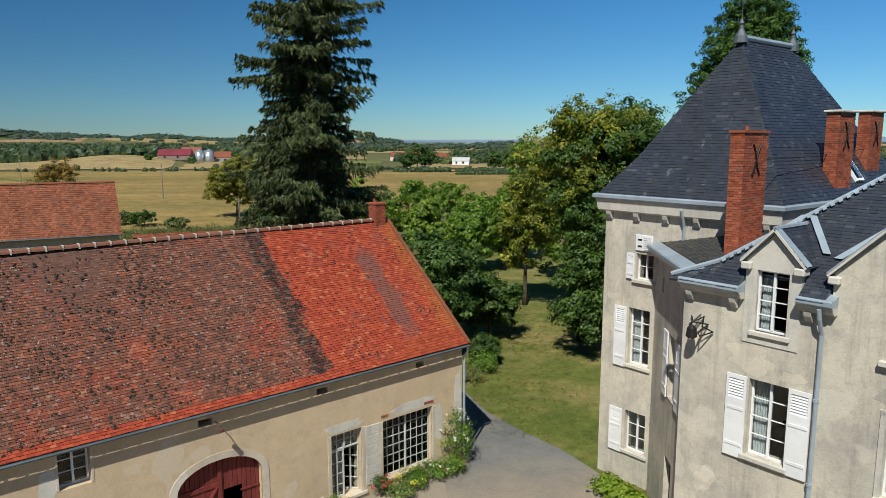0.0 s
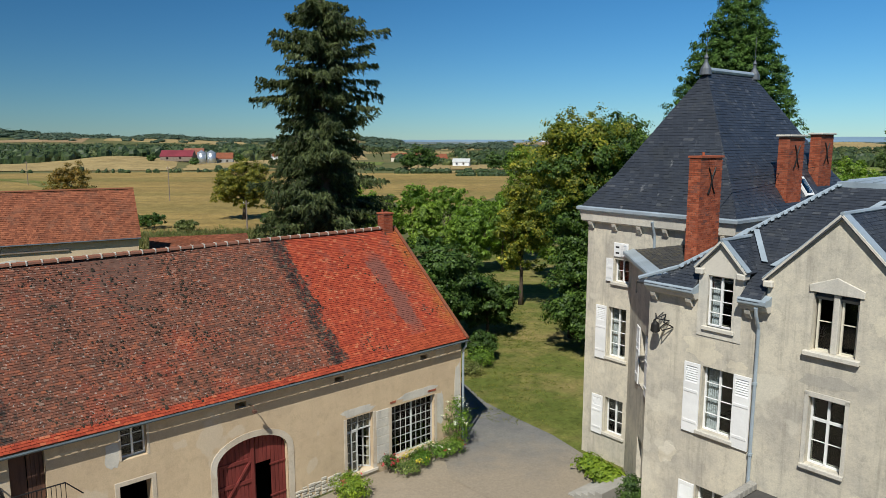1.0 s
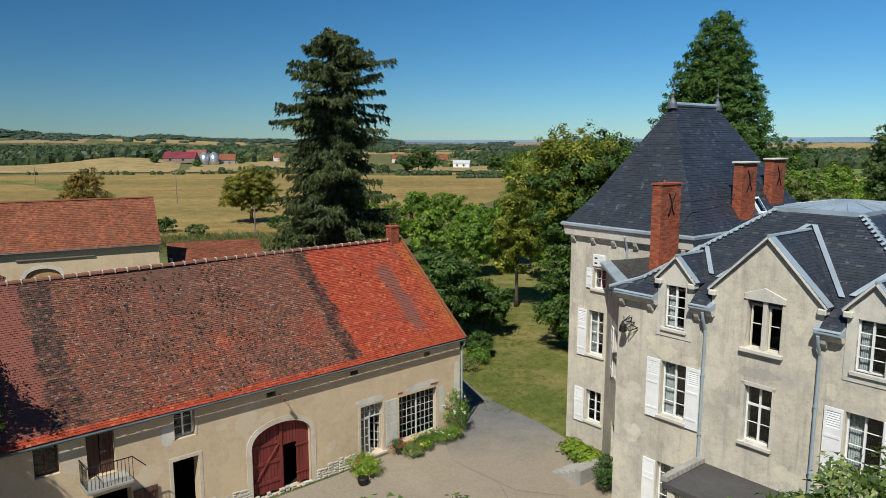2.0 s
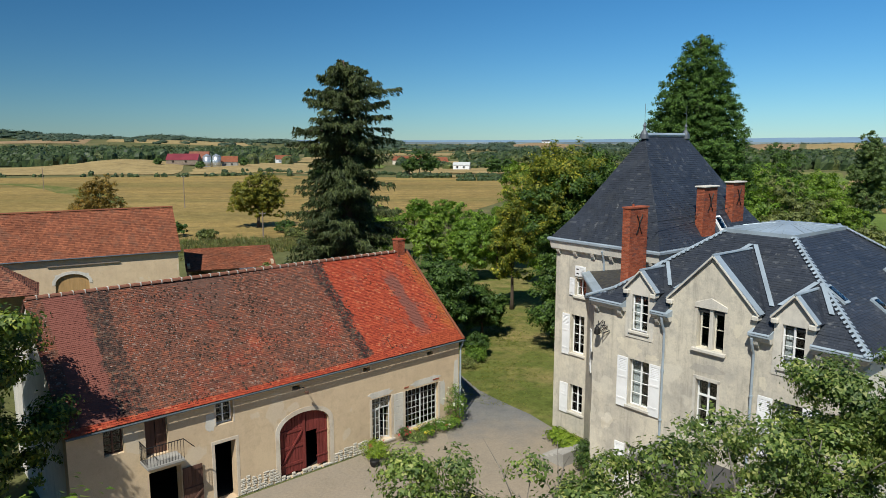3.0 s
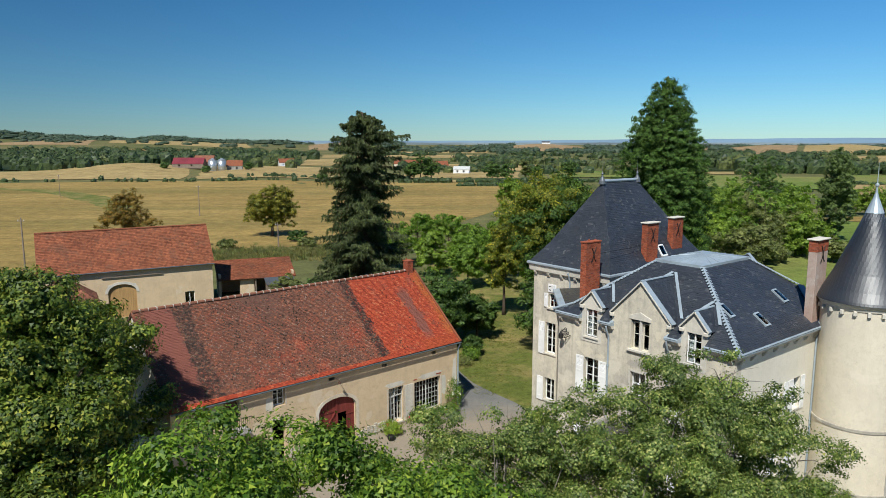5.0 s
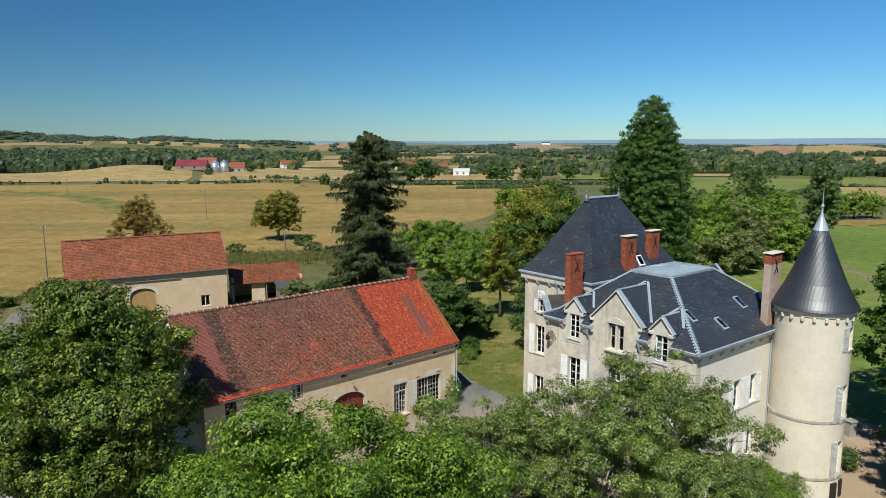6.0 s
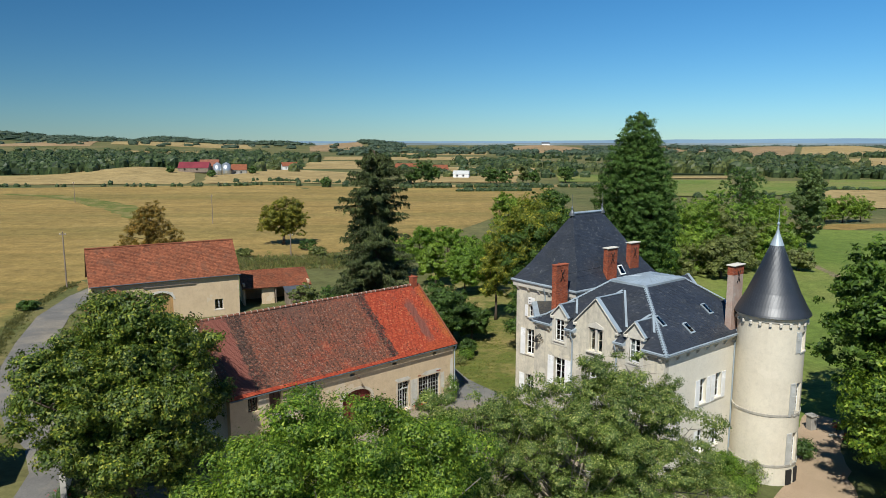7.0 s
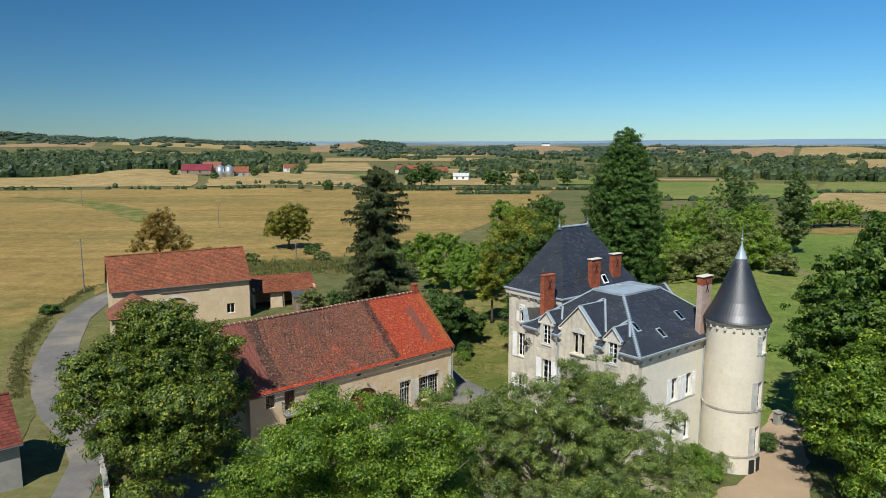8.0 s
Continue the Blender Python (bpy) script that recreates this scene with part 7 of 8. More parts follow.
tree("fruit_tree", "sparse grey-green tree close to the manor corner", (9.3, 0.2), 13, [(0, 0, 9.4, 2.8, 2.6, 2.8), (-1.6, 0.4, 10.2, 1.8, 1.8, 2.4), (1.3, -0.4, 9.8, 1.6, 1.8, 2.2), (0.2, 0, 11.8, 1.1, 1.0, 1.5), (2.0, 0, 7.2, 2.0, 2.0, 2.2), (-1.8, 0, 7.0, 2.4, 2.2, 2.4), (0, -2.0, 6.6, 2.8, 2.0, 2.4), (2.8, -0.6, 5.2, 2.0, 2.0, 2.0), (0.6, 1.8, 6.4, 2.6, 2.0, 2.2), (-2.6, -1.8, 4.6, 2.6, 2.2, 2.2), (0.8, -2.4, 4.2, 2.8, 2.2, 2.2), (3.6, -1.4, 3.4, 2.0, 2.0, 1.8), (3.4, 0.4, 8.0, 1.8, 1.8, 2.0), (4.4, 0.2, 5.8, 1.9, 1.9, 2.0), (5.0, -0.4, 3.6, 2.0, 2.0, 1.8)], LEAF_GREY, BARK_PALE, 0.26, 2700, 34, 0.12, 104, 0.26, 0.55, 0.3, clear_of_flight, 34, sprays=200, share=0.28)
tree("fruit_tree", "slender grey-green tree over the courtyard", (1.6, -1.2), 12, [(0, 0, 9.0, 2.0, 1.8, 2.4), (-1.4, 0.4, 8.2, 1.7, 1.7, 2.0), (1.4, 0, 9.4, 1.7, 1.7, 2.2), (0.4, 0.2, 11.0, 0.9, 0.9, 1.1), (-0.6, -1.4, 6.6, 2.2, 2.0, 2.2), (1.4, 1.2, 6.6, 2.2, 2.0, 2.2), (-1.8, 0.6, 5.4, 2.0, 2.0, 2.0), (0.6, -0.6, 4.2, 2.4, 2.2, 2.0)], LEAF_GREY, BARK_PALE, 0.2, 1400, 34, 0.12, 117, 0.26, 0.55, 0.3, clear_of_flight, 26, sprays=95, share=0.32)
tree("chestnut_tree", "massive dark green horse chestnut beside the garden path", (40.0, 20.0), 20, [(-7.0, -0.5, 9.5, 3.0, 3.2, 3.4), (-7.4, -3.0, 5.6, 3.0, 3.0, 3.0), (-6.2, -5.5, 3.4, 3.0, 3.0, 2.8), (0.5, -9, 7.5, 4.0, 3.2, 3.6), (-3.5, -2, 15, 3.6, 3.6, 3.6), (0, 0, 14, 6.5, 6.5, 6.0), (-4.4, -1, 11, 4.6, 4.6, 4.4), (-5.0, -2.4, 6.5, 3.8, 4.0, 4.0), (-3.6, -5, 4.4, 4.0, 4.0, 3.6), (0, -5.4, 9.5, 5.0, 4.2, 5.0), (4, -3, 9.5, 5.0, 4.6, 5.0), (-2.5, 3.4, 10, 4.4, 4.2, 4.4), (-6, 1.5, 8.0, 3.0, 3.2, 3.0), (-1, -8, 4.0, 4.0, 3.4, 3.4)], LEAF_CHESTNUT, BARK, 0.55, 3000, 22, 0.48, 105, 0.5, 0.5, 0.6, sprays=290, share=0.44)
tree("chestnut_tree", "lower bright green chestnut overhanging the garden path", (35.2, 10.5), 12, [(0, 0, 8.5, 5.0, 5.0, 3.6), (-4.2, 1.6, 7.4, 3.4, 3.4, 3.2), (-4.6, 0.4, 4.6, 3.4, 3.4, 2.6), (-3.4, -3.8, 6.4, 3.6, 3.4, 3.0), (0.5, -4.4, 6.6, 3.8, 3.4, 3.2), (-5.4, -4.6, 4.0, 3.2, 3.0, 2.4), (-1.5, 3.6, 6.8, 3.6, 3.2, 3.2), (-3.0, 3.4, 3.4, 3.0, 2.8, 2.4), (-6.4, -8.0, 3.6, 3.2, 3.0, 2.4), (-2.0, -8.2, 4.6, 3.8, 3.2, 3.0)], LEAF_ASH, BARK, 0.4, 2300, 24, 0.34, 116, 0.5, 0.5, 0.6, sprays=250, share=0.42)

# Park trees behind the house.
tree("lime_tree", "tall dense dark park tree with yellowing top", (9.6, 46.5), 16, [(0.4, 0, 11.6, 3.0, 3.2, 3.2), (2.6, 1, 11.4, 3.4, 3.4, 4.0), (0.9, -1.0, 8.6, 3.1, 3.4, 3.4), (1.6, -2.6, 5.2, 3.6, 3.0, 3.6), (3.4, -1.5, 8.0, 3.2, 3.0, 3.6), (0.9, -3.8, 2.5, 2.9, 2.4, 2.3), (3.8, -3.4, 3.0, 3.0, 2.4, 2.6), (0.4, -1.6, 6.6, 2.6, 2.8, 3.0), (0.2, -3.0, 3.6, 2.7, 2.6, 3.0)], LEAF_PARK_DARK, BARK, 0.4, 1900, 22, 0.28, 106, 0.45, sprays=210, share=0.4, tips=([(-0.2, -0.8, 13.2, 2.4, 2.6, 2.2), (-0.9, -1.0, 11.0, 1.7, 2.2, 2.2), (1.6, -0.6, 14.2, 2.0, 2.0, 1.5)], LEAF_TURNED))
tree("lime_tree", "dark park tree behind the square tower", (14.2, 49), 16, round_lobes(61, 5.4, 9.8, 6.2) + [(-1, -3.5, 4.0, 4.0, 3.0, 3.6)], LEAF_MID, BARK, 0.42, 1300, 22, 0.31, 107, 0.45, sprays=170)
tree("lime_tree", "light yellow-green park tree", (6.8, 57), 11, round_lobes(68, 2.7, 6.4, 5.0), LEAF_TURNED, BARK, 0.2, 330, 20, 0.32, 120, 0.4, sprays=80)
tree("maple_tree", "park tree turning yellow", (10.6, 53), 16.5, [(0, 0, 12.4, 3.6, 3.6, 3.8), (2.8, 0, 11.2, 3.2, 3.2, 3.6), (-1.2, 0.5, 9, 2.6, 3.0, 3.4)], LEAF_TURNED, BARK, 0.36, 800, 24, 0.28, 108, 0.45)
tree("shrub_tree", "dense dark bushy tree behind the barn's end", (-0.6, 43.0), 8, round_lobes(62, 3.4, 4.6, 3.5), LEAF_DARK, BARK, 0.25, 700, 24, 0.28, 109, 0.36)
tree("shrub_tree", "dark rounded laurel bush on the lawn", (3.2, 46.8), 4.6, round_lobes(63, 2.5, 2.5, 2.2), LEAF_DARK, BARK, 0.16, 300, 26, 0.26, 110, 0.32)
tree("shrub_tree", "dark green garden shrub", (0.9, 47.5), 5.6, round_lobes(64, 2.6, 3.2, 2.6), LEAF_DARK, BARK, 0.16, 300, 26, 0.26, 111, 0.32)
tree("shrub_tree", "low bush on the lawn edge", (2.6, 41.4), 2.0, round_lobes(65, 1.2, 1.0, 0.9), LEAF_DARK, BARK, 0.08, 150, 30, 0.18, 112, 0.2)
for k, (x, y, h, r) in enumerate(((-9.5, 84, 8.6, 3.8), (-4.5, 90, 9.3, 4.2), (0.5, 92, 8.6, 3.8), (4.2, 88, 7.4, 3.2), (-1.5, 80, 7.6, 3.2), (6.5, 73, 8.6, 3.0), (9.0, 80, 9.5, 3.6), (3.1, 72.2, 7.6, 2.6), (12, 68, 10, 3.6))):
    tree("orchard_tree", "leafy green young park tree", (x, y), h, round_lobes(200 + k, r * 1.08, h * 0.53, h * 0.49, 7), LEAF_SPRING if k % 4 == 0 else LEAF_MID, BARK, 0.16, 260, 20, 0.42, 210 + k, 0.42, group="park trees", sprays=70)
# Woodland edge to the right of the house.
WOOD = [
    (29, 73, 11, 5.2, 1), (27, 84, 10, 4.8, 0), (36, 84, 9, 4.6, 0), (41, 93, 9, 4.6, 0), (45.5, 95, 8, 4.4, 0),  (48, 86, 6.4, 4.2, 2), (51.5, 91, 7.5, 4.4, 2), (55, 99, 10.5, 5, 2), (47, 103, 11.5, 5.4, 0),
    (42, 104, 12, 5.4, 1), (53, 112, 13, 6, 0), (46, 118, 13.5, 6, 1), (60, 108, 11, 5.2, 1), (63, 99, 7.4, 4.2, 0), (60.5, 100, 6.4, 3.6, 0), (66, 110, 10, 5, 0), (61, 122, 14, 6.4, 1), (70, 117, 12, 5.4, 0), 
     (76, 128, 11, 5.4, 1), (82, 161, 17.5, 6.6, 3), (88, 166, 15, 5.6, 3), (65, 93, 3.9, 2.8, 2), (112, 172, 8, 4.4, 0), (118.5, 174, 8.4, 4.4, 0), (125, 176, 7.6, 4.2, 0), (106, 168, 7, 4, 1),  
]
KINDS = (("bright lime-green woodland tree", LEAF_SPRING), ("mid-green woodland edge tree", LEAF_MID), ("dull olive-brown thicket tree", LEAF_OLIVE), ("tall dark field tree", LEAF_DARK))
for k, (x, y, h, r, m) in enumerate(WOOD):
    tree("woodland_tree", KINDS[m][0], (x, y), h, round_lobes(300 + k, r, h * 0.5, h * 0.5, 6), KINDS[m][1], BARK, 0.2, 190, 20, 0.5, 310 + k, 0.55, group="woodland trees", sprays=80, share=0.5)
for k, (x, y, h, r, m) in enumerate(((31, 78, 5.5, 4.0, 1), (33.5, 86, 6.5, 4.4, 0), (38, 90, 6.5, 4.4, 1), (42, 88, 5.0, 4.0, 2), (44.5, 91, 5.5, 4.2, 0), (49.5, 94, 5.4, 4.4, 2), (54, 94, 5.0, 4.2, 2), (57, 103, 7.5, 4.6, 0), (50, 98, 8.0, 4.6, 1), (38, 97, 9.0, 4.6, 0), (34, 94, 8.5, 4.6, 1), (30, 88, 8.0, 4.6, 1), (64, 105, 8.0, 4.6, 2), (70, 111, 7.5, 4.4, 0), (67, 121, 10, 5.0, 1), (57, 116, 11.5, 5.2, 2), (50, 108, 10.5, 5.0, 0))):
    tree("thicket_tree", KINDS[m][0].replace("woodland", "thicket"), (x, y), h, [(0, 0, h * 0.45, r * 0.8, r * 0.8, h * 0.5)] + [(math.cos(a) * r * 0.55, math.sin(a) * r * 0.55, h * (0.3 + 0.12 * (a % 1.7)), r * 0.5, r * 0.5, h * 0.36) for a in (0.4, 1.7, 2.9, 4.1, 5.3)], KINDS[m][1], BARK, 0.14, 190, 20, 0.46, 360 + k, 0.5, group="woodland trees", sprays=70, share=0.5)
tree("lime_tree", "rounded dark tree behind the park", (20, 101), 15.4, round_lobes(66, 5.4, 9.4, 6.0), LEAF_PARK_DARK, BARK, 0.36, 420, 20, 0.42, 118, 0.5)
tree("lime_tree", "light green tree behind the park", (12.2, 101), 14.2, round_lobes(67, 3.6, 9.0, 5.2), LEAF_SPRING, BARK, 0.3, 320, 20, 0.4, 119, 0.5)
tree("poplar_tree", "tall narrow columnar poplar", (79.5, 119.5), 19, [(math.cos(k * 2.4) * q * 0.5, math.sin(k * 2.4) * q * 0.5, 1.6 + k * 0.66, q * 0.62, q * 0.62, 2.0) for k, q in ((k, float(np.interp(k, (0, 4, 10, 18, 23, 25), (1.6, 2.6, 3.2, 2.9, 1.9, 0.9)))) for k in range(26))], LEAF_POPLAR, BARK, 0.3, 1500, 20, 0.36, 113, 0.4, sprays=260, share=0.5)
tree("oak_tree", "lone rounded field tree with yellowing leaves", (-37.0, 126), 10.6, [(0, 0, 6.6, 4.1, 3.8, 3.8), (-2.8, 0, 5.6, 2.8, 2.8, 2.8), (2.2, 0, 4.2, 2.6, 2.6, 2.6), (0, 0, 3.6, 3.2, 3.2, 2.2), (2.6, 0, 7.0, 2.8, 2.6, 2.6), (1.0, -1, 9.0, 2.4, 2.2, 1.7), (-1.4, 0.5, 4.4, 2.8, 2.6, 1.9), (-1.6, 0, 8.6, 2.0, 2.0, 1.8)], LEAF_YELLOW, BARK, 0.36, 950, 26, 0.34, 114, 0.4)
tree("thorn_tree", "straggling russet tree with bare branches", (-63, 114), 10.8, [(0, 0, 6.4, 3.2, 3.2, 3.4), (-1.6, 0, 3.6, 3.4, 3.2, 3.0), (3.9, 0, 3.0, 2.6, 2.6, 2.8), (-4.4, 0, 3.0, 2.2, 2.2, 2.2), (0.8, 0, 9.0, 1.8, 1.8, 1.8), (2.0, 0, 6.0, 2.4, 2.4, 2.4)], LEAF_AUTUMN, BARK, 0.3, 620, 26, 0.34, 115, 0.5, 0.5, 0.3, None, 16)
for k, (x, y, h, r) in enumerate(((-48, 112, 2.6, 3.2), (-52, 114, 2.2, 2.6), (-30, 118, 2.4, 2.2), (-26, 108, 2.2, 2.4), (-58, 108, 2.0, 2.4), (-20, 64.5, 3.2, 2.8), (-16.5, 66, 2.6, 2.4), (-41, 107, 2.0, 2.2), (-58.5, 62, 1.5, 1.6))):
    tree("bush", "scrubby green bush in dry grass", (x, y), h, round_lobes(400 + k, r, h * 0.5, h * 0.5, 5), LEAF_OLIVE if k % 2 else LEAF_DARK, BARK, 0.06, 100, 22, 0.32, 410 + k, 0.3, category="bush", group="field bushes")

# Field trees out on the plain.
for k, (b_, d_, h, r) in enumerate(((-0.033, 420, 14, 7.0), (-0.018, 426, 11, 6), (-0.046, 425, 9.5, 5), (0.065, 425, 10.5, 6), (0.085, 420, 9, 5), (0.11, 430, 12, 4.4), (0.125, 425, 8, 5), (0.17, 440, 10.5, 5), (-0.328, 498, 5, 3.4), (-0.27, 520, 5.5, 3.6), (-0.385, 520, 4.5, 3), (-0.166, 395, 5.5, 2.8))):
    tree("field_tree", "round dark tree among the fields", far(b_, d_), h, round_lobes(500 + k, r, h * 0.52, h * 0.48, 6), LEAF_OLIVE if k == 5 else LEAF_DARK, BARK, 0.3, 130, 14, 1.0, 510 + k, 0.8, group="field trees", sprays=60, share=0.55, limbs=4)


def build_spruce(base, height, seed):
    """An old spruce: whorls of boughs that dip and lift at the tip, curtains of hanging sprays, an uneven outline with gaps."""
    rng, rs = random.Random(seed), np.random.RandomState(seed)
    t = thing("spruce_tree", "tall dark old spruce with drooping boughs and bare gaps", "tree", (*base, hill(*base)))
    part("trunk", Solid().tube([(0, 0, -0.2), (0.08, 0, height * 0.5), (0, 0, height)], [0.5, 0.3, 0.05], 10), BARK, t, smooth=True)
    levels = (0, 3, 9, 12, 14.3, 15.6, 16.6, 18.1, 20.2, 21.4, 22.6)
    west = (4.1, 4.2, 4.1, 4.2, 3.8, 3.0, 2.7, 3.6, 2.6, 2.0, 0.9)
    east = (3.9, 4.0, 3.9, 4.0, 3.5, 3.1, 3.0, 3.3, 3.5, 2.5, 1.2)
    boughs, cen, out = Solid(), [], []
    z = 1.0
    while z < height - 0.15:
        w, e = float(np.interp(z, levels, west)), float(np.interp(z, levels, east))
        for k in range(2):
            a = rng.uniform(0, 2 * math.pi)
            zz = z + rng.uniform(-0.1, 0.1)
            L = (w * (1 - math.cos(a)) + e * (1 + math.cos(a))) / 2 * rng.choice((0.4, 0.6, 0.75, 0.9, 1.0, 1.12)) * (0.9 + 0.16 * math.sin(3 * a + zz * 1.7))
            d, side = Vector((math.cos(a), math.sin(a), 0)), Vector((-math.sin(a), math.cos(a), 0))
            dip = rng.uniform(0.02, 0.3) if zz < 19 else rng.uniform(-0.25, 0.15)
            tip = d * L + Vector((0, 0, zz - L * dip + L * rng.uniform(-0.04, 0.1)))
            mid = d * L * 0.55 + Vector((0, 0, zz - L * dip * 0.8))
            boughs.tube([(0, 0, zz), mid, tip], [0.05, 0.03, 0.01], 4)
            n = max(4, int(L / 0.17))
            for i in range(n):
                f = 0.2 + 0.84 * (i + rng.random()) / n
                p = Vector((0, 0, zz)).lerp(mid, f / 0.55) if f < 0.55 else mid.lerp(tip, (f - 0.55) / 0.45)
                w2 = L * 0.26 * (1.15 - f) + 0.1
                for sg in (-1, 1):
                    reach = w2 * rng.uniform(0.3, 1.2)
                    drop = rng.choice((0.1, 0.18, 0.28, 0.5))
                    for j in range(10):
                        g = rng.random()
                        q = p + side * sg * reach * g + d * reach * g * 0.5
                        cen.append((q.x, q.y, q.z - 0.1 * g * reach - rng.random() ** 1.3 * drop))
                        out.append((d.x * 0.45 + side.x * sg * 0.4, d.y * 0.45 + side.y * sg * 0.4, -0.62))
        z += rng.uniform(0.055, 0.1)
    c, ax = np.array(cen), np.array(out)
    m = len(c)
    ax = ax + rs.normal(0, 0.34, (m, 3))
    ax /= np.linalg.norm(ax, axis=1, keepdims=True)
    b = np.cross(ax, rs.normal(0, 1, (m, 3)))
    b /= np.linalg.norm(b, axis=1, keepdims=True)
    L = rs.uniform(0.16, 0.46, (m, 1))
    q = np.stack([c - ax * L * 0.4 + b * L * 0.13, c + ax * L * 0.6, c - ax * L * 0.4 - b * L * 0.13], 1)
    part("branchwork", boughs, BARK, t, kind="stuff")
    part("crown", quads("crown", q, NEEDLES), NEEDLES, t)
    return t


build_spruce((-7.2, 38.2), 22.6, 71)


def build_sequoia(base, height, radius, seed):
    rs = np.random.RandomState(seed)
    t = thing("sequoia_tree", "giant sequoia with a dense dark green cone", "tree", (*base, hill(*base)))
    part("trunk", Solid().tube([(0, 0, -0.2), (0, 0, height * 0.6), (0, 0, height - 0.6)], [0.9, 0.45, 0.08], 10), BARK, t, smooth=True)
    lobes = []
    rng = random.Random(seed)
    for k in range(190):
        f = (k / 190) ** 0.92
        z = height * (0.06 + 0.9 * f)
        r = float(np.interp(z / height, (0.0, 0.3, 0.5, 0.6, 0.71, 0.865, 0.965, 1.0), (5.4, 6.0, 6.0, 5.7, 4.5, 2.9, 1.3, 0.6))) * rng.uniform(0.9, 1.05)
        a = k * 2.399 + rng.uniform(-0.3, 0.3)
        w = max(0.6, r * rng.uniform(0.26, 0.4))
        q = max(0.0, r - w)
        lobes.append((math.cos(a) * q, math.sin(a) * q, z, w, w, w * rng.uniform(0.85, 1.3)))
        if k > 120:
            lobes.append((math.cos(a + 2.6) * q * 0.8, math.sin(a + 2.6) * q * 0.8, z, w, w, w))
        if k % 6 == 0:
            lobes.append((0, 0, z, r * 0.5, r * 0.5, max(0.8, w)))
    part("crown", quads("crown", lobed_crown(rs, lobes, 5600, 44, 0.22, 0.17, 0.5, 0.8), NEEDLES_SEQ), NEEDLES_SEQ, t)
    return t


build_sequoia((25.3, 58.8), 28.0, 6.0, 72)


# Far hedges and woods: domed masses of foliage with leaf clumps over them, uneven along the top.
def dome(rs, x, y, z, r, h):
    """The close-grown heart of a far tree: an uneven dome of small faces."""
    n, m = 9, 4
    a = (np.arange(n) + rs.uniform(0, 1)) * 2 * np.pi / n
    rows = []
    for j in range(m + 1):
        e = -0.35 + (np.pi / 2 * 0.97 + 0.35) * j / m
        q = 1 + rs.normal(0, 0.1, n)
        rows.append(np.stack([x + np.cos(a) * np.cos(e) * r * q, y + np.sin(a) * np.cos(e) * r * q, z + h * (0.42 + 0.54 * np.sin(e) * q) if j else np.full(n, z - 0.5)], 1))
    out = []
    for j in range(m):
        p, u = rows[j], rows[j + 1]
        p2, u2 = np.roll(p, -1, 0), np.roll(u, -1, 0)
        out += [np.stack([p, p2, u2], 1), np.stack([p, u2, u], 1)]
    return np.concatenate(out)


def woods(name, label, spots, leaf, seed, size=0.33, count=4):
    """size: leaf clumps as a share of the crown's radius."""
    rs = np.random.RandomState(seed)
    allq = []
    for x, y, h, r in spots:
        z = hill(x, y)
        allq.append(dome(rs, x, y, z, r * 0.86, h * 0.9))
        lob = [(x, y, z + h * 0.48, r, r, h * 0.52), (x + r * 0.6 * rs.uniform(-1, 1), y, z + h * 0.55, r * 0.6, r * 0.6, h * 0.45)]
        allq.append(lobed_crown(rs, lob, count * 2, 8, size * 0.6 * r, r * 0.14, 0.8, 0.85, lambda p: p[:, 2] > z))
    ob = part(name, quads(name, np.concatenate(allq), leaf), leaf)
    return tagged(ob, label, "woods", kind="stuff")


rw = random.Random(77)


def scatter(k0, k1, d0, d1, n, h=(5, 9), r=(3, 5), gaps=-9.0):
    """Trees strewn over a stretch of country; gaps leaves clearings where the ground's pattern says so."""
    out = []
    while len(out) < n:
        d = rw.uniform(d0, d1)
        x, y = far(rw.uniform(k0, k1), d)
        if noise.noise((x * 0.009, y * 0.006, 4.0)) > gaps:
            q = rw.random()
            out.append((x, y, h[0] + (h[1] - h[0]) * q, r[0] + (r[1] - r[0]) * (0.4 * rw.random() + 0.6 * q)))
    return out


def hedge_line(a, b, n, h=(1.2, 3.0), r=(1.0, 2.4), jitter=3.0):
    return [(a[0] + (b[0] - a[0]) * t + rw.uniform(-jitter, jitter), a[1] + (b[1] - a[1]) * t + rw.uniform(-jitter, jitter), rw.uniform(*h), rw.uniform(*r)) for t in (rw.random() for _ in range(n))]


woods("hedgerow", "low hedge and bushes along the field edge", hedge_line(far(-0.66, 402), far(-0.2, 404), 55, (0.8, 2.6), (0.8, 2.2), 2.0) + hedge_line(far(-0.3, 440), far(-0.02, 425), 50, (1.0, 3.0), (1.0, 2.4), 4) + hedge_line(far(-0.06, 392), far(0.22, 398), 70, (1.6, 3.4), (2, 3), 2) + hedge_line(far(0.02, 360), far(0.12, 366), 36, (1.4, 2.4), (1.6, 2.4), 1) + hedge_line(far(0.5, 374), far(0.76, 374), 40, (1, 2.6), (1.2, 2.4), 2) + hedge_line(far(0.28, 318), far(0.5, 320), 30, (1, 3.4), (1.4, 2.6), 2) + [(*far(-0.166, 395), 5.5, 2.8), (*far(-0.205, 398), 3.4, 1.8), (*far(-0.14, 402), 3.2, 2), (*far(-0.47, 415), 3.2, 1.8)], LEAF_FAR, 501, 0.4, 3)
woods("far_wood", "dark belt of woodland beyond the farm", scatter(-0.76, -0.47, 540, 760, 170, (6, 14), (4, 8), -0.25) + scatter(-0.46, -0.2, 640, 900, 170, (6, 14), (4, 8), -0.15) + scatter(-0.76, -0.18, 800, 1150, 240, (6, 14), (5, 9), -0.12) + scatter(-0.76, -0.22, 1150, 1600, 80, (5, 9), (6, 10), 0.05), LEAF_FAR, 502)
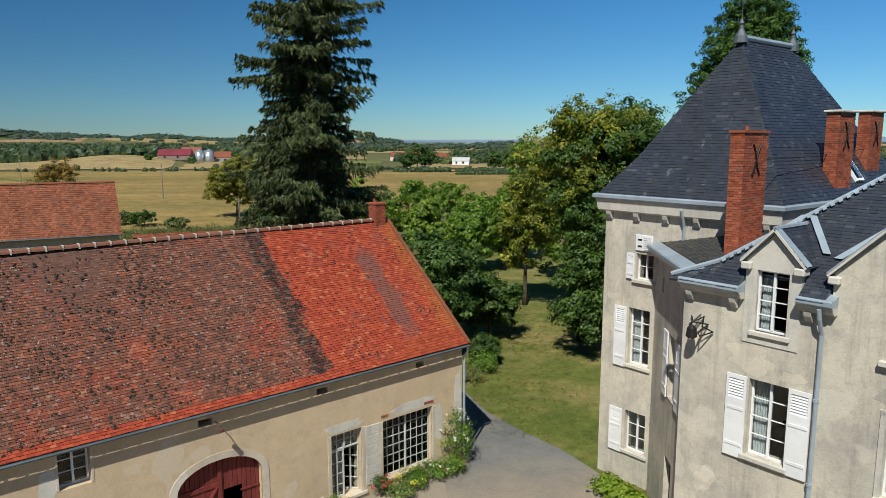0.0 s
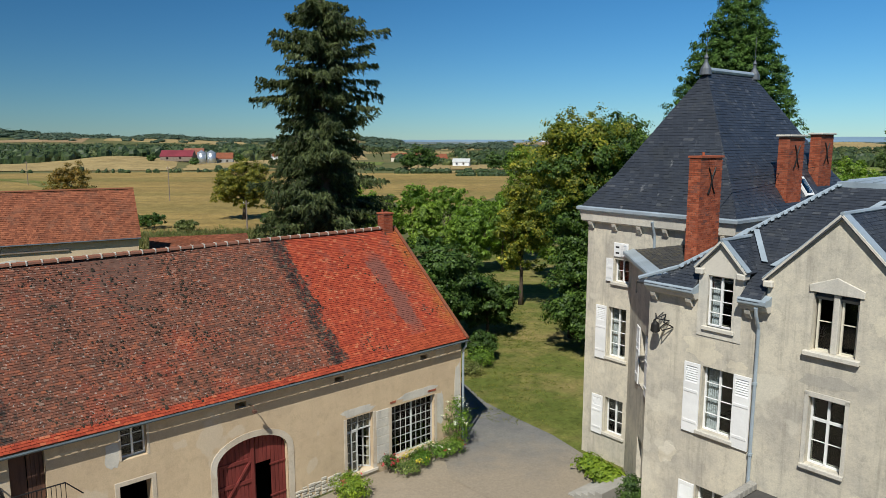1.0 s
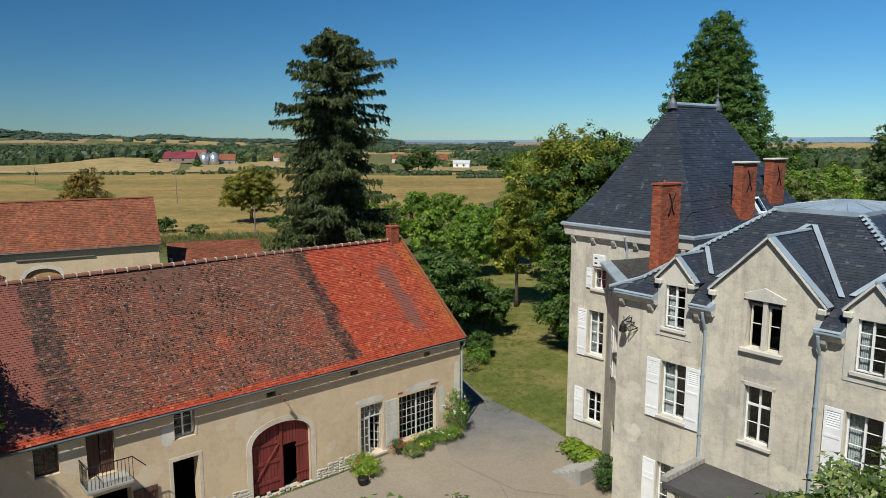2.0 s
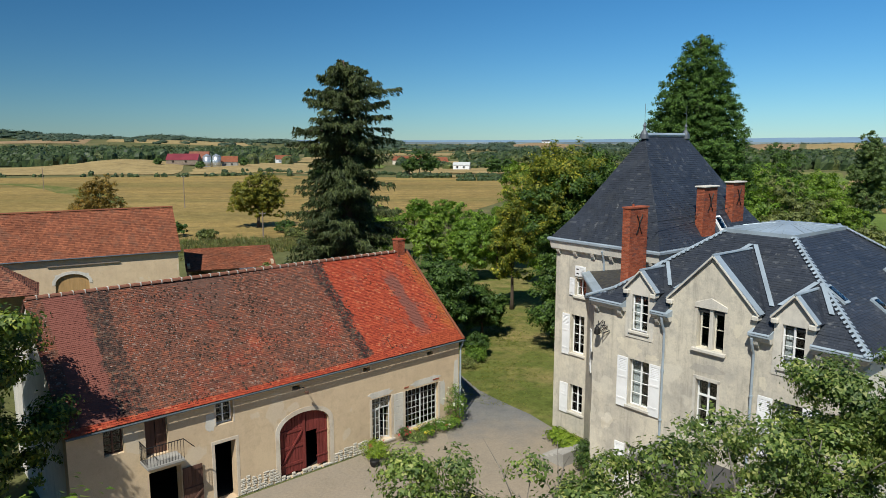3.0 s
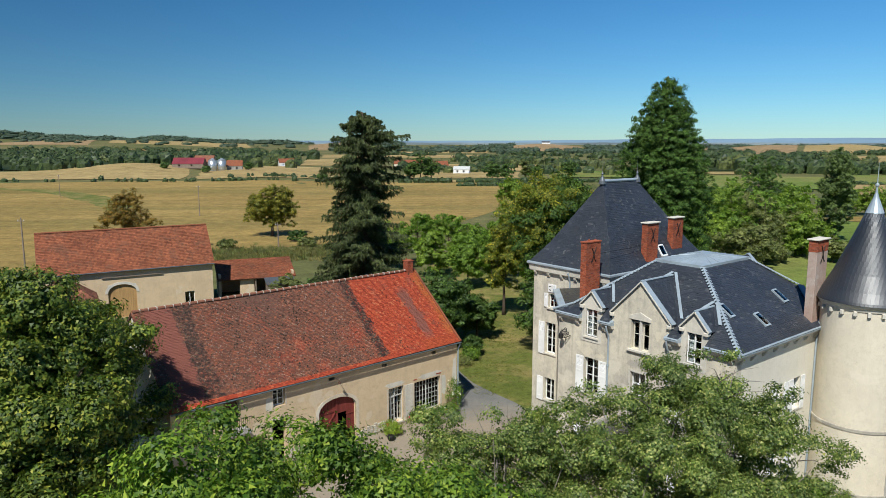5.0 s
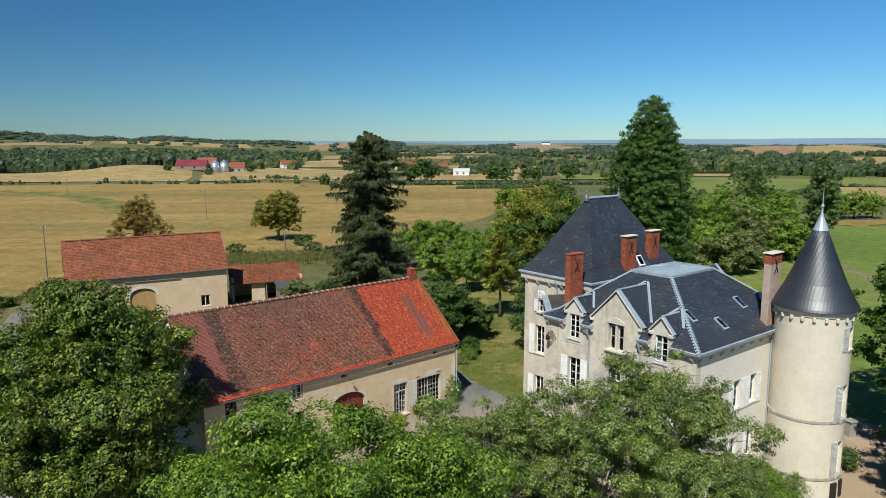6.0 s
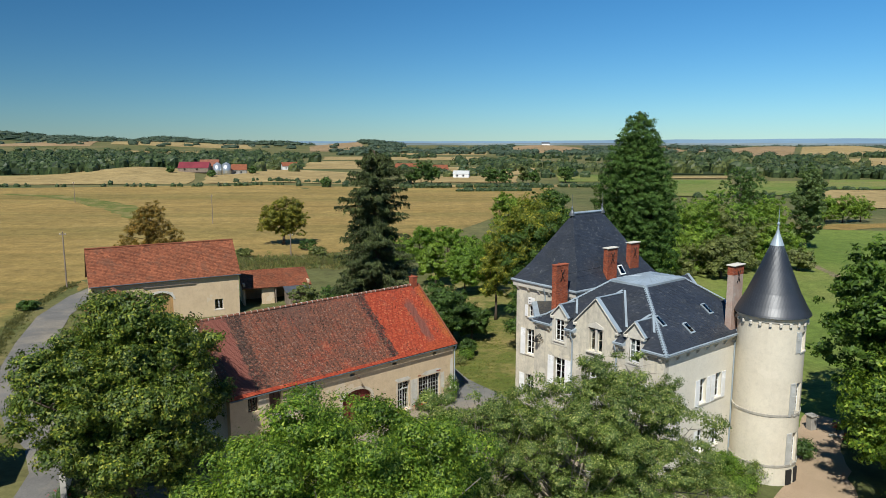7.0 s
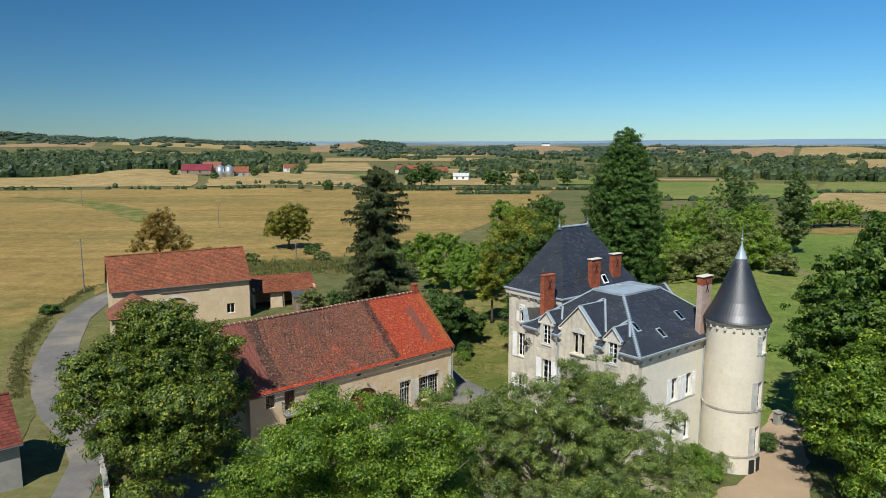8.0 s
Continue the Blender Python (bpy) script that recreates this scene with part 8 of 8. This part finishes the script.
woods("far_wood", "scattered trees and hedges on the plain", scatter(-0.07, 0.2, 500, 660, 50, (3, 8), (3, 5.5), 0.0) + scatter(0.05, 0.28, 620, 800, 36, (4, 10), (4, 7), 0.0) + scatter(-0.1, 0.28, 760, 1250, 85, (4, 10), (5, 8), 0.05), LEAF_FAR, 503)
woods("far_wood", "mixed olive and green trees on the eastern slopes", scatter(0.29, 0.42, 540, 900, 60, (5, 13), (4, 8)) + scatter(0.38, 0.6, 480, 700, 45, (4, 11), (4, 7)) + scatter(-0.1, 0.28, 480, 900, 40, (3, 9), (3, 6)) + scatter(-0.76, -0.2, 560, 1100, 90, (5, 12), (4, 8), -0.2), LEAF_FAR_OLIVE, 507)
woods("far_wood", "woodland on the slopes to the east", scatter(0.29, 0.41, 580, 960, 90, (5, 15), (4, 9)) + scatter(0.4, 0.55, 500, 660, 36, (4, 12), (4, 8), -0.05) + scatter(0.44, 0.56, 660, 1000, 60, (6, 11), (5, 8)) + scatter(0.53, 0.76, 480, 640, 60, (5, 10), (4, 7), 0.0) + scatter(0.36, 0.7, 1050, 1250, 60, (6, 10), (6, 9), 0.0) + scatter(0.6, 0.76, 1050, 1300, 30, (6, 10), (6, 9)), LEAF_FAR, 504)
woods("distant_wood", "woods on the distant hills, haze in their leaf colour", scatter(-0.76, -0.19, 2650, 3300, 330, (8, 13), (20, 32)) + scatter(-0.76, -0.2, 1850, 2500, 90, (6, 10), (9, 16)) + scatter(-0.12, -0.06, 2250, 2600, 60, (8, 13), (12, 18)) + scatter(-0.16, 0.1, 1250, 2300, 130, (6, 12), (9, 15), 0.0) + scatter(0.06, 0.26, 1250, 1500, 50, (7, 11), (7, 11)) + scatter(0.2, 0.4, 1300, 2300, 90, (7, 11), (9, 16)) + scatter(0.36, 0.72, 2080, 2500, 110, (8, 13), (12, 20)), LEAF_HAZE, 505)
def tufts(name, label, line, width, count, tall, leaf, seed):
    """Long grass in tussocks along a band of ground."""
    rs = np.random.RandomState(seed)
    seg = [(Vector(a), Vector(b)) for a, b in zip(line, line[1:])]
    w = np.array([(b - a).length for a, b in seg])
    feet = []
    for k in rs.choice(len(seg), count, p=w / w.sum()):
        a, b = seg[k]
        p = a.lerp(b, rs.uniform(0, 1)) + (b - a).orthogonal().normalized() * rs.normal(0, width / 2)
        feet.append((p.x, p.y, hill(p.x, p.y), tall * rs.uniform(0.4, 1.3) * (1 + 0.5 * noise.noise((p.x * 0.3, p.y * 0.3, 0)))))
    f = np.repeat(np.array(feet), 9, 0)
    n = len(f)
    foot = f[:, :3] + np.concatenate([rs.normal(0, 0.16, (n, 2)) * (0.4 + tall), np.zeros((n, 1))], 1)
    tip = foot + np.concatenate([rs.normal(0, 0.35, (n, 2)), np.ones((n, 1))], 1) * f[:, 3:] * rs.uniform(0.5, 1.1, (n, 1))
    side = rs.normal(0, 1, (n, 3)) * np.array([1, 1, 0])
    side *= 0.06 * (0.5 + tall) / np.linalg.norm(side, axis=1, keepdims=True)
    ob = part(name, quads(name, np.stack([foot - side, foot + side, tip], 1), leaf), leaf)
    return tagged(ob, label, "grass", kind="stuff")


tufts("long_grass", "long dry grass along the lane", [(-42.5, 27.5), (-47.6, 36), (-52.6, 46.2), (-57.6, 59), (-60.4, 72), (-62, 82)], 1.0, 1500, 0.3, LEAF_VERGE, 506)
tufts("long_grass", "rank grass and weeds at the field edge", [(-60, 90), (-44, 97), (-28, 103), (-13, 104)], 7.0, 3600, 0.75, LEAF_DRY, 507)
tufts("long_grass", "green weeds at the field edge", [(-52, 96), (-36, 101), (-20, 103)], 6.0, 1500, 0.8, LEAF_OLIVE, 508)
tufts("long_grass", "grass on the park lawn", [(2.0, 31), (4.0, 36), (5.0, 44), (5, 56)], 3.6, 3600, 0.1, LEAF_LAWN, 509)

# ---- farm buildings behind the barn ----
def gable_house(name, label, at, turn, L, W, ez, rz, wall, tile, rng, w=0.24, rise=0.2, openings=(), category="barn", detail=True, group=""):
    """A plain gabled building: front along x from 0 to L, depth along +y."""
    b = thing(name, label, category, (at[0], at[1], hill(*at)), turn, group)
    s = pierced(Solid(), 0, L, -0.5, ez, 0, 0.45, list(openings))
    s.box(0, W - 0.45, -0.5, L, W, ez)
    for x in (0, L - 0.45):
        p = [(x, 0.451, -0.5), (x, W - 0.451, -0.5), (x, W - 0.451, ez), (x, W / 2, rz - 0.05), (x, 0.451, ez)]
        s.prism(p, [(q[0] + 0.45, q[1], q[2]) for q in p])
    part("wall", s, wall, b)
    o, k = 0.3, (rz - ez) / (W / 2)
    f = [(-0.25, -o, ez - o * k + 0.1), (L + 0.25, -o, ez - o * k + 0.1), (L + 0.25, W / 2, rz + 0.1), (-0.25, W / 2, rz + 0.1)]
    g = [(L + 0.25, W + o, ez - o * k + 0.1), (-0.25, W + o, ez - o * k + 0.1), (-0.25, W / 2, rz + 0.1), (L + 0.25, W / 2, rz + 0.1)]
    roof = part("roof", Solid().slab(f, 0.12).slab(g, 0.12), tile if not detail else BROWN_WOOD, b, "clay tile roof")
    if detail:
        part("tiling", lay(f, w, rise, 0.03, rng, None, 0.3), tile, roof, kind="stuff")
        part("tiling", lay(g, w * 2, rise * 2, 0.03, rng, None, 0.3), tile, roof, kind="stuff")
        ridge_line(roof, (-0.25, W / 2, rz + 0.12), (L + 0.25, W / 2, rz + 0.12), tile)
        part("gutter", Solid().tube([(-0.2, -o - 0.06, ez - o * k + 0.04), (L + 0.2, -o - 0.06, ez - o * k + 0.04)], 0.07, 8), LEAD, b, "dark eaves gutter")
    return b


rf = random.Random(91)
fb = gable_house("farm_barn", "rendered barn with an even orange-red tile roof", (-44.15, 51.75), 29.6, 18.2, 7.6, 5.75, 9.7, PLASTER_BARN, CLAY, rf, 0.24, 0.22, [(6.6, 9.6, 0, 3.9), (14.9, 16.0, 0.9, 2.3)])
dr = part("arched_door", Solid().box(6.6, 0.2, 0.0, 6.66, 0.26, 3.0), PALE_WOOD, fb, "pale wooden double door under an arch")
for k in range(15):
    part("board", Solid().box(6.66 + k * 0.196, 0.2, 0.02, 6.85 + k * 0.196, 0.25, 3.9), PALE_WOOD, dr)
t = Solid()
pin, pout = arch(6.6, 9.6, 2.9, 3.9), arch(6.3, 9.9, 2.9, 4.2)
for k in range(len(pin) - 1):
    r4 = [pin[k], pin[k + 1], pout[k + 1], pout[k]]
    t.prism([(x, -0.03, z) for x, z in r4], [(x, 0.1, z) for x, z in r4])
    r5 = [pin[k], pin[k + 1], (pin[k + 1][0], 3.9), (pin[k][0], 3.9)]
    t.prism([(x, 0.003, z) for x, z in r5], [(x, 0.44, z) for x, z in r5])
part("arch_surround", t, PLASTER_TRIM, fb)
glazed(fb, 15.45, 0.9, 1.1, 1.4, 0.15, 2, 1, WHITE_PAINT, "window", "white two-light window", 0, 0, 0.18)
part("shutter_rail", Solid().box(6.0, -0.16, 4.75, 12.5, -0.06, 4.85), GREY_WOOD, fb, "weathered timber rail above the door")

sh = thing("hipped_shed", "small shed with a hipped old tile roof", "shed", (-40.6, 44.2, 0), 29.6)
part("wall", Solid().box(0, 0, -0.3, 0.3, 5.0, 3.8).box(5.2, 0, -0.3, 5.5, 5.0, 3.8).box(0.301, 4.7, -0.3, 5.199, 5.0, 3.8), PLASTER_BARN, sh)
q = [(-0.4, -0.4, 3.8), (5.9, -0.4, 3.8), (5.9, 5.4, 3.8), (-0.4, 5.4, 3.8)]
ap1, ap2 = (2.75, 2.3, 6.3), (2.75, 2.9, 6.3)
for f in ([q[0], q[1], ap1], [q[1], q[2], ap2, ap1], [q[2], q[3], ap2], [q[3], q[0], ap1, ap2]):
    part("roof", Solid().slab(f, 0.1), BROWN_WOOD, sh)
    part("tiling", lay(f, 0.24, 0.2, 0.04, rf, None, 0.3), CLAY_OLD, sh, kind="stuff")

ls = thing("open_shed", "low open shed with a mottled tile roof", "shed", (-29.0, 65.0, 0), 22)
part("back_wall", Solid().box(0, 4.4, -0.2, 9.6, 4.7, 3.6), PLASTER_BARN, ls)
for b6 in ((0, 0.2, -0.2, 0.3, 4.4, 3.1), (9.3, 0.2, -0.2, 9.6, 4.4, 3.1), (2.6, 0.2, -0.2, 4.4, 0.5, 2.4)):
    part("end_wall", Solid().box(*b6), PLASTER_BARN, ls)
f = [(-0.2, -0.3, 2.5), (9.8, -0.3, 2.5), (9.8, 4.9, 4.3), (-0.2, 4.9, 4.3)]
rr_ = part("roof", Solid().slab(f, 0.1), BROWN_WOOD, ls)
part("tiling", lay(f, 0.24, 0.2, 0.03, rf, None, 0.4), CLAY, rr_, kind="stuff")
for x in (4.6, 7.0, 9.2):
    part("post", Solid().tube([(x, 0, 0), (x, 0, 2.45)], 0.08, 8), GREY_WOOD, ls)
hut = thing("garden_hut", "timber hut with a dark felt roof", "shed", (-22.6, 64.6, 0), 22)
part("wall", Solid().box(0, 0, 0, 3.4, 0.08, 2.0).box(0, 0.081, 0, 0.08, 2.4, 2.2).box(3.32, 0.081, 0, 3.4, 2.4, 2.2).box(0, 2.401, 0, 3.4, 2.48, 2.4), GREY_WOOD, hut)
part("roof", Solid().slab([(-0.2, -0.2, 2.05), (3.6, -0.2, 2.05), (3.6, 2.7, 2.55), (-0.2, 2.7, 2.55)], 0.06), LEAD, hut, "dark sloping roof")

# Farmhouse roof at the lane, with its yard wall.
lb = gable_house("lane_house", "roadside building with a dark red tile roof", (-37.9, 3.5), 42, 9, 7.2, 3.5, 6.1, STONE, CLAY_DARK, rf, 0.24, 0.3)
for k, (x, y, a, L) in enumerate(((-26.5, 12.4, -68, 3.4), (-25.1, 9.1, -60, 4.0))):
    yw = thing("yard_wall", "low white-rendered yard wall", "wall", (x, y, 0), a)
    part("wall", Solid().box(0, 0, -0.2, L, 0.25, 1.9), WHITE_PAINT, yw)
    part("coping", Solid().box(-0.03, -0.05, 1.903, L, 0.3, 2.0), STONE, yw, bevel=0.02)

# Far farm: silos, red sheds, and houses on the plain.
for k, (x, y, r, h) in enumerate(((-167.5, 486, 2.9, 9.4), (-161.5, 488, 2.9, 9.4))):
    z = hill(x, y)
    si = thing("grain_silo", "shiny galvanised steel grain silo with a conical top", "silo", (x, y, z), 0, "farm silos")
    part("barrel", Solid().lathe([(r, -0.5), (r, h * 0.82)], 0, 0, 24), SILO, si, smooth=True)
    part("lid", Solid().lathe([(r + 0.1, h * 0.82 + 0.003), (0.3, h)], 0, 0, 24), SILO, si)
    for j in range(6):
        part("hoop", Solid().lathe([(r + 0.005, 0.6 + j * 1.2), (r + 0.07, 0.65 + j * 1.2), (r + 0.005, 0.7 + j * 1.2)], 0, 0, 24), SILO, si)
RED_SHEET = plain("red_sheet_roof", (0.2, 0.03, 0.04), 0.6, 0.1, 0.15, 1, 0.2, 0.02)
far_list = [
    ("farm_shed", "farm shed with a crimson sheet roof", far(-0.375, 535), 8, 22, 14, 3.0, 7.2, GREY_WOOD, RED_SHEET),
    ("farm_shed", "taller farm shed with a red roof", far(-0.345, 550), 8, 14, 12, 5.0, 9.8, GREY_WOOD, CLAY_OLD),
    ("farm_house", "farmhouse with an orange roof", far(-0.3, 532), 12, 11, 9, 3.5, 7.4, STONE, CLAY),
    ("cottage", "white cottage with a red roof", far(-0.228, 620), 20, 13, 8, 3.4, 6.6, WHITE_PAINT, CLAY),
    ("cottage", "long low house with an orange roof", far(-0.07, 610), -10, 24, 10, 3.4, 6.6, PLASTER_CREAM, CLAY),
    ("cottage", "house with an orange roof", far(-0.015, 560), 15, 12, 9, 3.6, 7.0, PLASTER_CREAM, CLAY),
    ("cottage", "white house among trees", far(0.012, 500), -8, 11, 7, 3.0, 5.0, WHITE_PAINT, GREY_PAINT),
    ("cottage", "pale house on the slope", far(0.395, 640), 30, 12, 9, 5.5, 9.0, WHITE_PAINT, LEAD),
    ("cottage", "small white far-off house", far(0.335, 700), 10, 11, 8, 3.5, 6.5, WHITE_PAINT, CLAY),
    ("cottage", "white house by the far field", far(0.535, 660), 10, 14, 8, 3.5, 6.5, WHITE_PAINT, CLAY),
    ("cottage", "pale building on the hilltop", far(0.137, 2150), 0, 24, 14, 5, 9, WHITE_PAINT, LEAD),
]
for name, label, at, turn, L, W, ez, rz, wall, tile in far_list:
    o = gable_house(name, label, at, turn, L, W, ez, rz, wall, tile, rf, detail=False, category="house", openings=[(L * 0.2, L * 0.2 + 1.2, 1.0, 2.4), (L * 0.6, L * 0.6 + 1.2, 1.0, 2.4)])

# Poles along the field.
for x, y, h in ((-61.1, 77.2, 9.2), (-67.5, 169, 8.5), (-150, 250, 8.5), (-31.5, 108, 5.0)):
    z = hill(x, y)
    p = thing("utility_pole", "slim grey wooden utility pole", "pole", (x, y, z), 0, "field poles")
    part("shaft", Solid().tube([(0, 0, -0.5), (0, 0, h)], [0.14, 0.09], 8), GREY_WOOD, p)
    part("crossarm", Solid().box(-0.5, -0.05, h - 0.5, 0.5, 0.05, h - 0.4), GREY_WOOD, p)
    for xx in (-0.42, 0.42):
        part("insulator", Solid().lathe([(0.04, h - 0.397), (0.05, h - 0.3), (0.02, h - 0.24)], xx, 0, 8), WHITE_PAINT, p)

# ---- small things in the yard ----
def plant(name, label, at, h, r, leaf, seed, clumps=60, per=24, size=0.12, spread=0.14, flowers=None, n=14):
    rs = np.random.RandomState(seed)
    t = thing(name, label, "plant", (at[0], at[1], hill(*at) + 0.0))
    part("stem", Solid().tube([(0, 0, -0.05), (0.02, 0, h * 0.6)], [0.03, 0.015], 5).tube([(0, 0, -0.05), (r * 0.4, 0.05, h * 0.7)], [0.025, 0.01], 5).tube([(0, 0, -0.05), (-r * 0.4, -0.05, h * 0.7)], [0.025, 0.01], 5), BARK, t)
    lob = [(0, 0, h * 0.55, r, r, h * 0.45), (r * 0.4, 0, h * 0.5, r * 0.7, r * 0.6, h * 0.4)]
    part("foliage", quads("foliage", lobed_crown(rs, lob, clumps, per, size, spread, 0.5, 0.45, lambda p: p[:, 2] > 0.02), leaf), leaf, t)
    if flowers is not None:
        d = rs.normal(0, 1, (n, 3))
        d[:, 2] = np.abs(d[:, 2])
        d /= np.linalg.norm(d, axis=1, keepdims=True)
        c = np.repeat(np.array([0, 0, h * 0.55]) + d * np.array([r, r, h * 0.5]) * 1.05, 7, 0) + rs.normal(0, 0.045, (n * 7, 3))
        part("blossom", quads("blossom", leaves(rs, c, np.repeat(d, 7, 0), 0.075, 0.8), flowers), flowers, t)
    return t


BT = pose(1.03, 28.37, 0, 0, 0, 41.4)


def by_barn(x, y):
    p = BT @ Vector((x, y, 0))
    return (p.x, p.y)


plant("rose_bush", "climbing rose with white blooms at the barn corner", by_barn(-0.75, -0.15), 2.4, 0.6, LEAF_MID, 601, 60, 22, 0.11, 0.14, FLOWER_WHITE, 18)
plant("rose_bush", "small rose with red blooms", by_barn(-4.7, -0.2), 0.9, 0.4, LEAF_DARK, 602, 40, 20, 0.1, 0.1, FLOWER_RED, 9)
plant("lavender_bush", "low grey lavender clump", by_barn(-4.3, -0.75), 0.65, 0.55, LEAF_GREY, 603, 60, 24, 0.1, 0.1)
plant("flower_bush", "mixed border plants with yellow flowers", by_barn(-3.4, -0.4), 0.7, 0.7, LEAF_BRIGHT, 604, 70, 24, 0.1, 0.12, FLOWER_YELLOW, 18)
plant("flower_bush", "mixed border plants with pale flowers", by_barn(-2.3, -0.3), 0.7, 0.75, LEAF_BRIGHT, 605, 70, 24, 0.1, 0.12, FLOWER_WHITE, 12)
plant("flower_bush", "tangled border plants with red flowers", by_barn(-1.5, -0.6), 0.8, 0.6, LEAF_MID, 606, 70, 24, 0.1, 0.12, FLOWER_RED, 8)
plant("lime_shrub", "rounded yellow-green shrub with red flowers", by_barn(-7.2, -0.9), 1.05, 0.75, LIME_LEAF, 607, 110, 26, 0.11, 0.1, FLOWER_RED, 3)
HT = pose(*HOUSE_AT, 0, 0, HOUSE_TURN)


def by_house(x, y):
    p = HT @ Vector((x, y, 0))
    return (p.x, p.y)


for k, (x, y) in enumerate(((-17.9, 3.7), (-17.1, 3.5), (-16.4, 3.2))):
    plant("hosta_clump", "bright green leafy perennials at the tower foot", (by_house(x, y)[0] + 0.2, by_house(x, y)[1] - 1.45), 0.6, 0.6, LIME_LEAF, 610 + k, 60, 20, 0.24, 0.14)
plant("cypress_shrub", "narrow dark clipped evergreen", (by_house(-14.1, 1.7)[0], by_house(-14.1, 1.7)[1] - 1.4), 1.9, 0.4, LEAF_DARK, 615, 90, 26, 0.12, 0.12)
plant("garden_shrub", "rounded green shrub by the side wall", by_house(0.5, 6.6), 1.7, 0.8, LEAF_MID, 616, 70, 26, 0.16, 0.18)
plant("garden_shrub", "straggling shrub at the manor corner", by_house(0.9, 4.6), 2.2, 0.9, LEAF_GREY, 617, 70, 26, 0.16, 0.2)
for k, (x, y, h, r) in enumerate(((0.7, 2.6, 1.6, 0.9), (1.3, 6.0, 1.9, 1.0), (2.3, 7.6, 1.5, 1.0), (3.0, 5.2, 1.2, 1.0), (2.2, 3.6, 1.1, 1.1), (1.0, 8.2, 1.3, 0.7))):
    plant("garden_shrub", "leafy green shrub along the side wall", by_house(x, y), h, r, LEAF_MID if k % 2 else LEAF_GREY, 630 + k, 70, 26, 0.15, 0.18)
for x, y in ((33.4, 23.0), (32.9, 20.6)):
    plant("geranium", "red geranium beside the garden path", (x, y), 0.7, 0.4, LEAF_MID, 640, 40, 22, 0.12, 0.1, FLOWER_RED, 22)
plant("garden_shrub", "leafy shrub on the lawn edge", (2.2, 39.6), 1.3, 0.9, LEAF_MID, 620, 60, 24, 0.14, 0.16)
plant("garden_shrub", "spreading shrub beside the drive", (1.4, 38.2), 0.9, 1.0, LEAF_OLIVE, 621, 50, 24, 0.12, 0.14)
plant("box_hedge", "dense dark clipped hedge by the tower", (27.6, 17.6), 1.7, 0.9, LEAF_DARK, 618, 110, 26, 0.16, 0.16)
plant("flower_bush", "pink-flowering bush by the yard wall", (-24.6, 8.4), 1.4, 0.9, LEAF_DARK, 619, 80, 24, 0.14, 0.16, FLOWER_RED, 14)
# Stone steps below the tower.
stp = thing("stone_steps", "worn stone garden steps", "steps", (by_house(-15.9, 2.2)[0] + 0.7, by_house(-15.9, 2.2)[1] - 1.7, 0), HOUSE_TURN - 90)
for k in range(5):
    part("step", Solid().box(-1.1, -k * 0.34 - 0.34, -0.3, 1.1, -k * 0.34, 0.75 - k * 0.16), STONE, stp, bevel=0.02)
# Stone gate pier and kerb by the garden path.
gp = thing("gate_pier", "short square stone pier", "pier", (31.4, 23.4, hill(31.4, 23.4)), 20)
part("shaft", Solid().box(-0.3, -0.3, -0.2, 0.3, 0.3, 1.2), STONE, gp, bevel=0.03)
part("cap", Solid().box(-0.38, -0.38, 1.203, 0.38, 0.38, 1.35), STONE, gp, bevel=0.03)
kb = thing("border_kerb", "low curved stone kerb round a flower bed", "kerb", (32.2, 22.0, hill(32.2, 22)), -30)
for k in range(9):
    part("kerb_stone", Solid().box(k * 0.55, -0.12 + 0.02 * k * k * 0.1, -0.1, k * 0.55 + 0.5, 0.12 + 0.02 * k * k * 0.1, 0.22), STONE, kb, bevel=0.03)
# Black kettle on the ground by the lime shrub, pots.
pt = thing("plant_pot", "round black plant pot", "pot", (*by_barn(-7.75, -1.55), 0), 0)
part("bowl", Solid().lathe([(0.16, 0.0), (0.24, 0.16), (0.26, 0.34), (0.22, 0.4)], 0, 0, 16), IRON, pt)
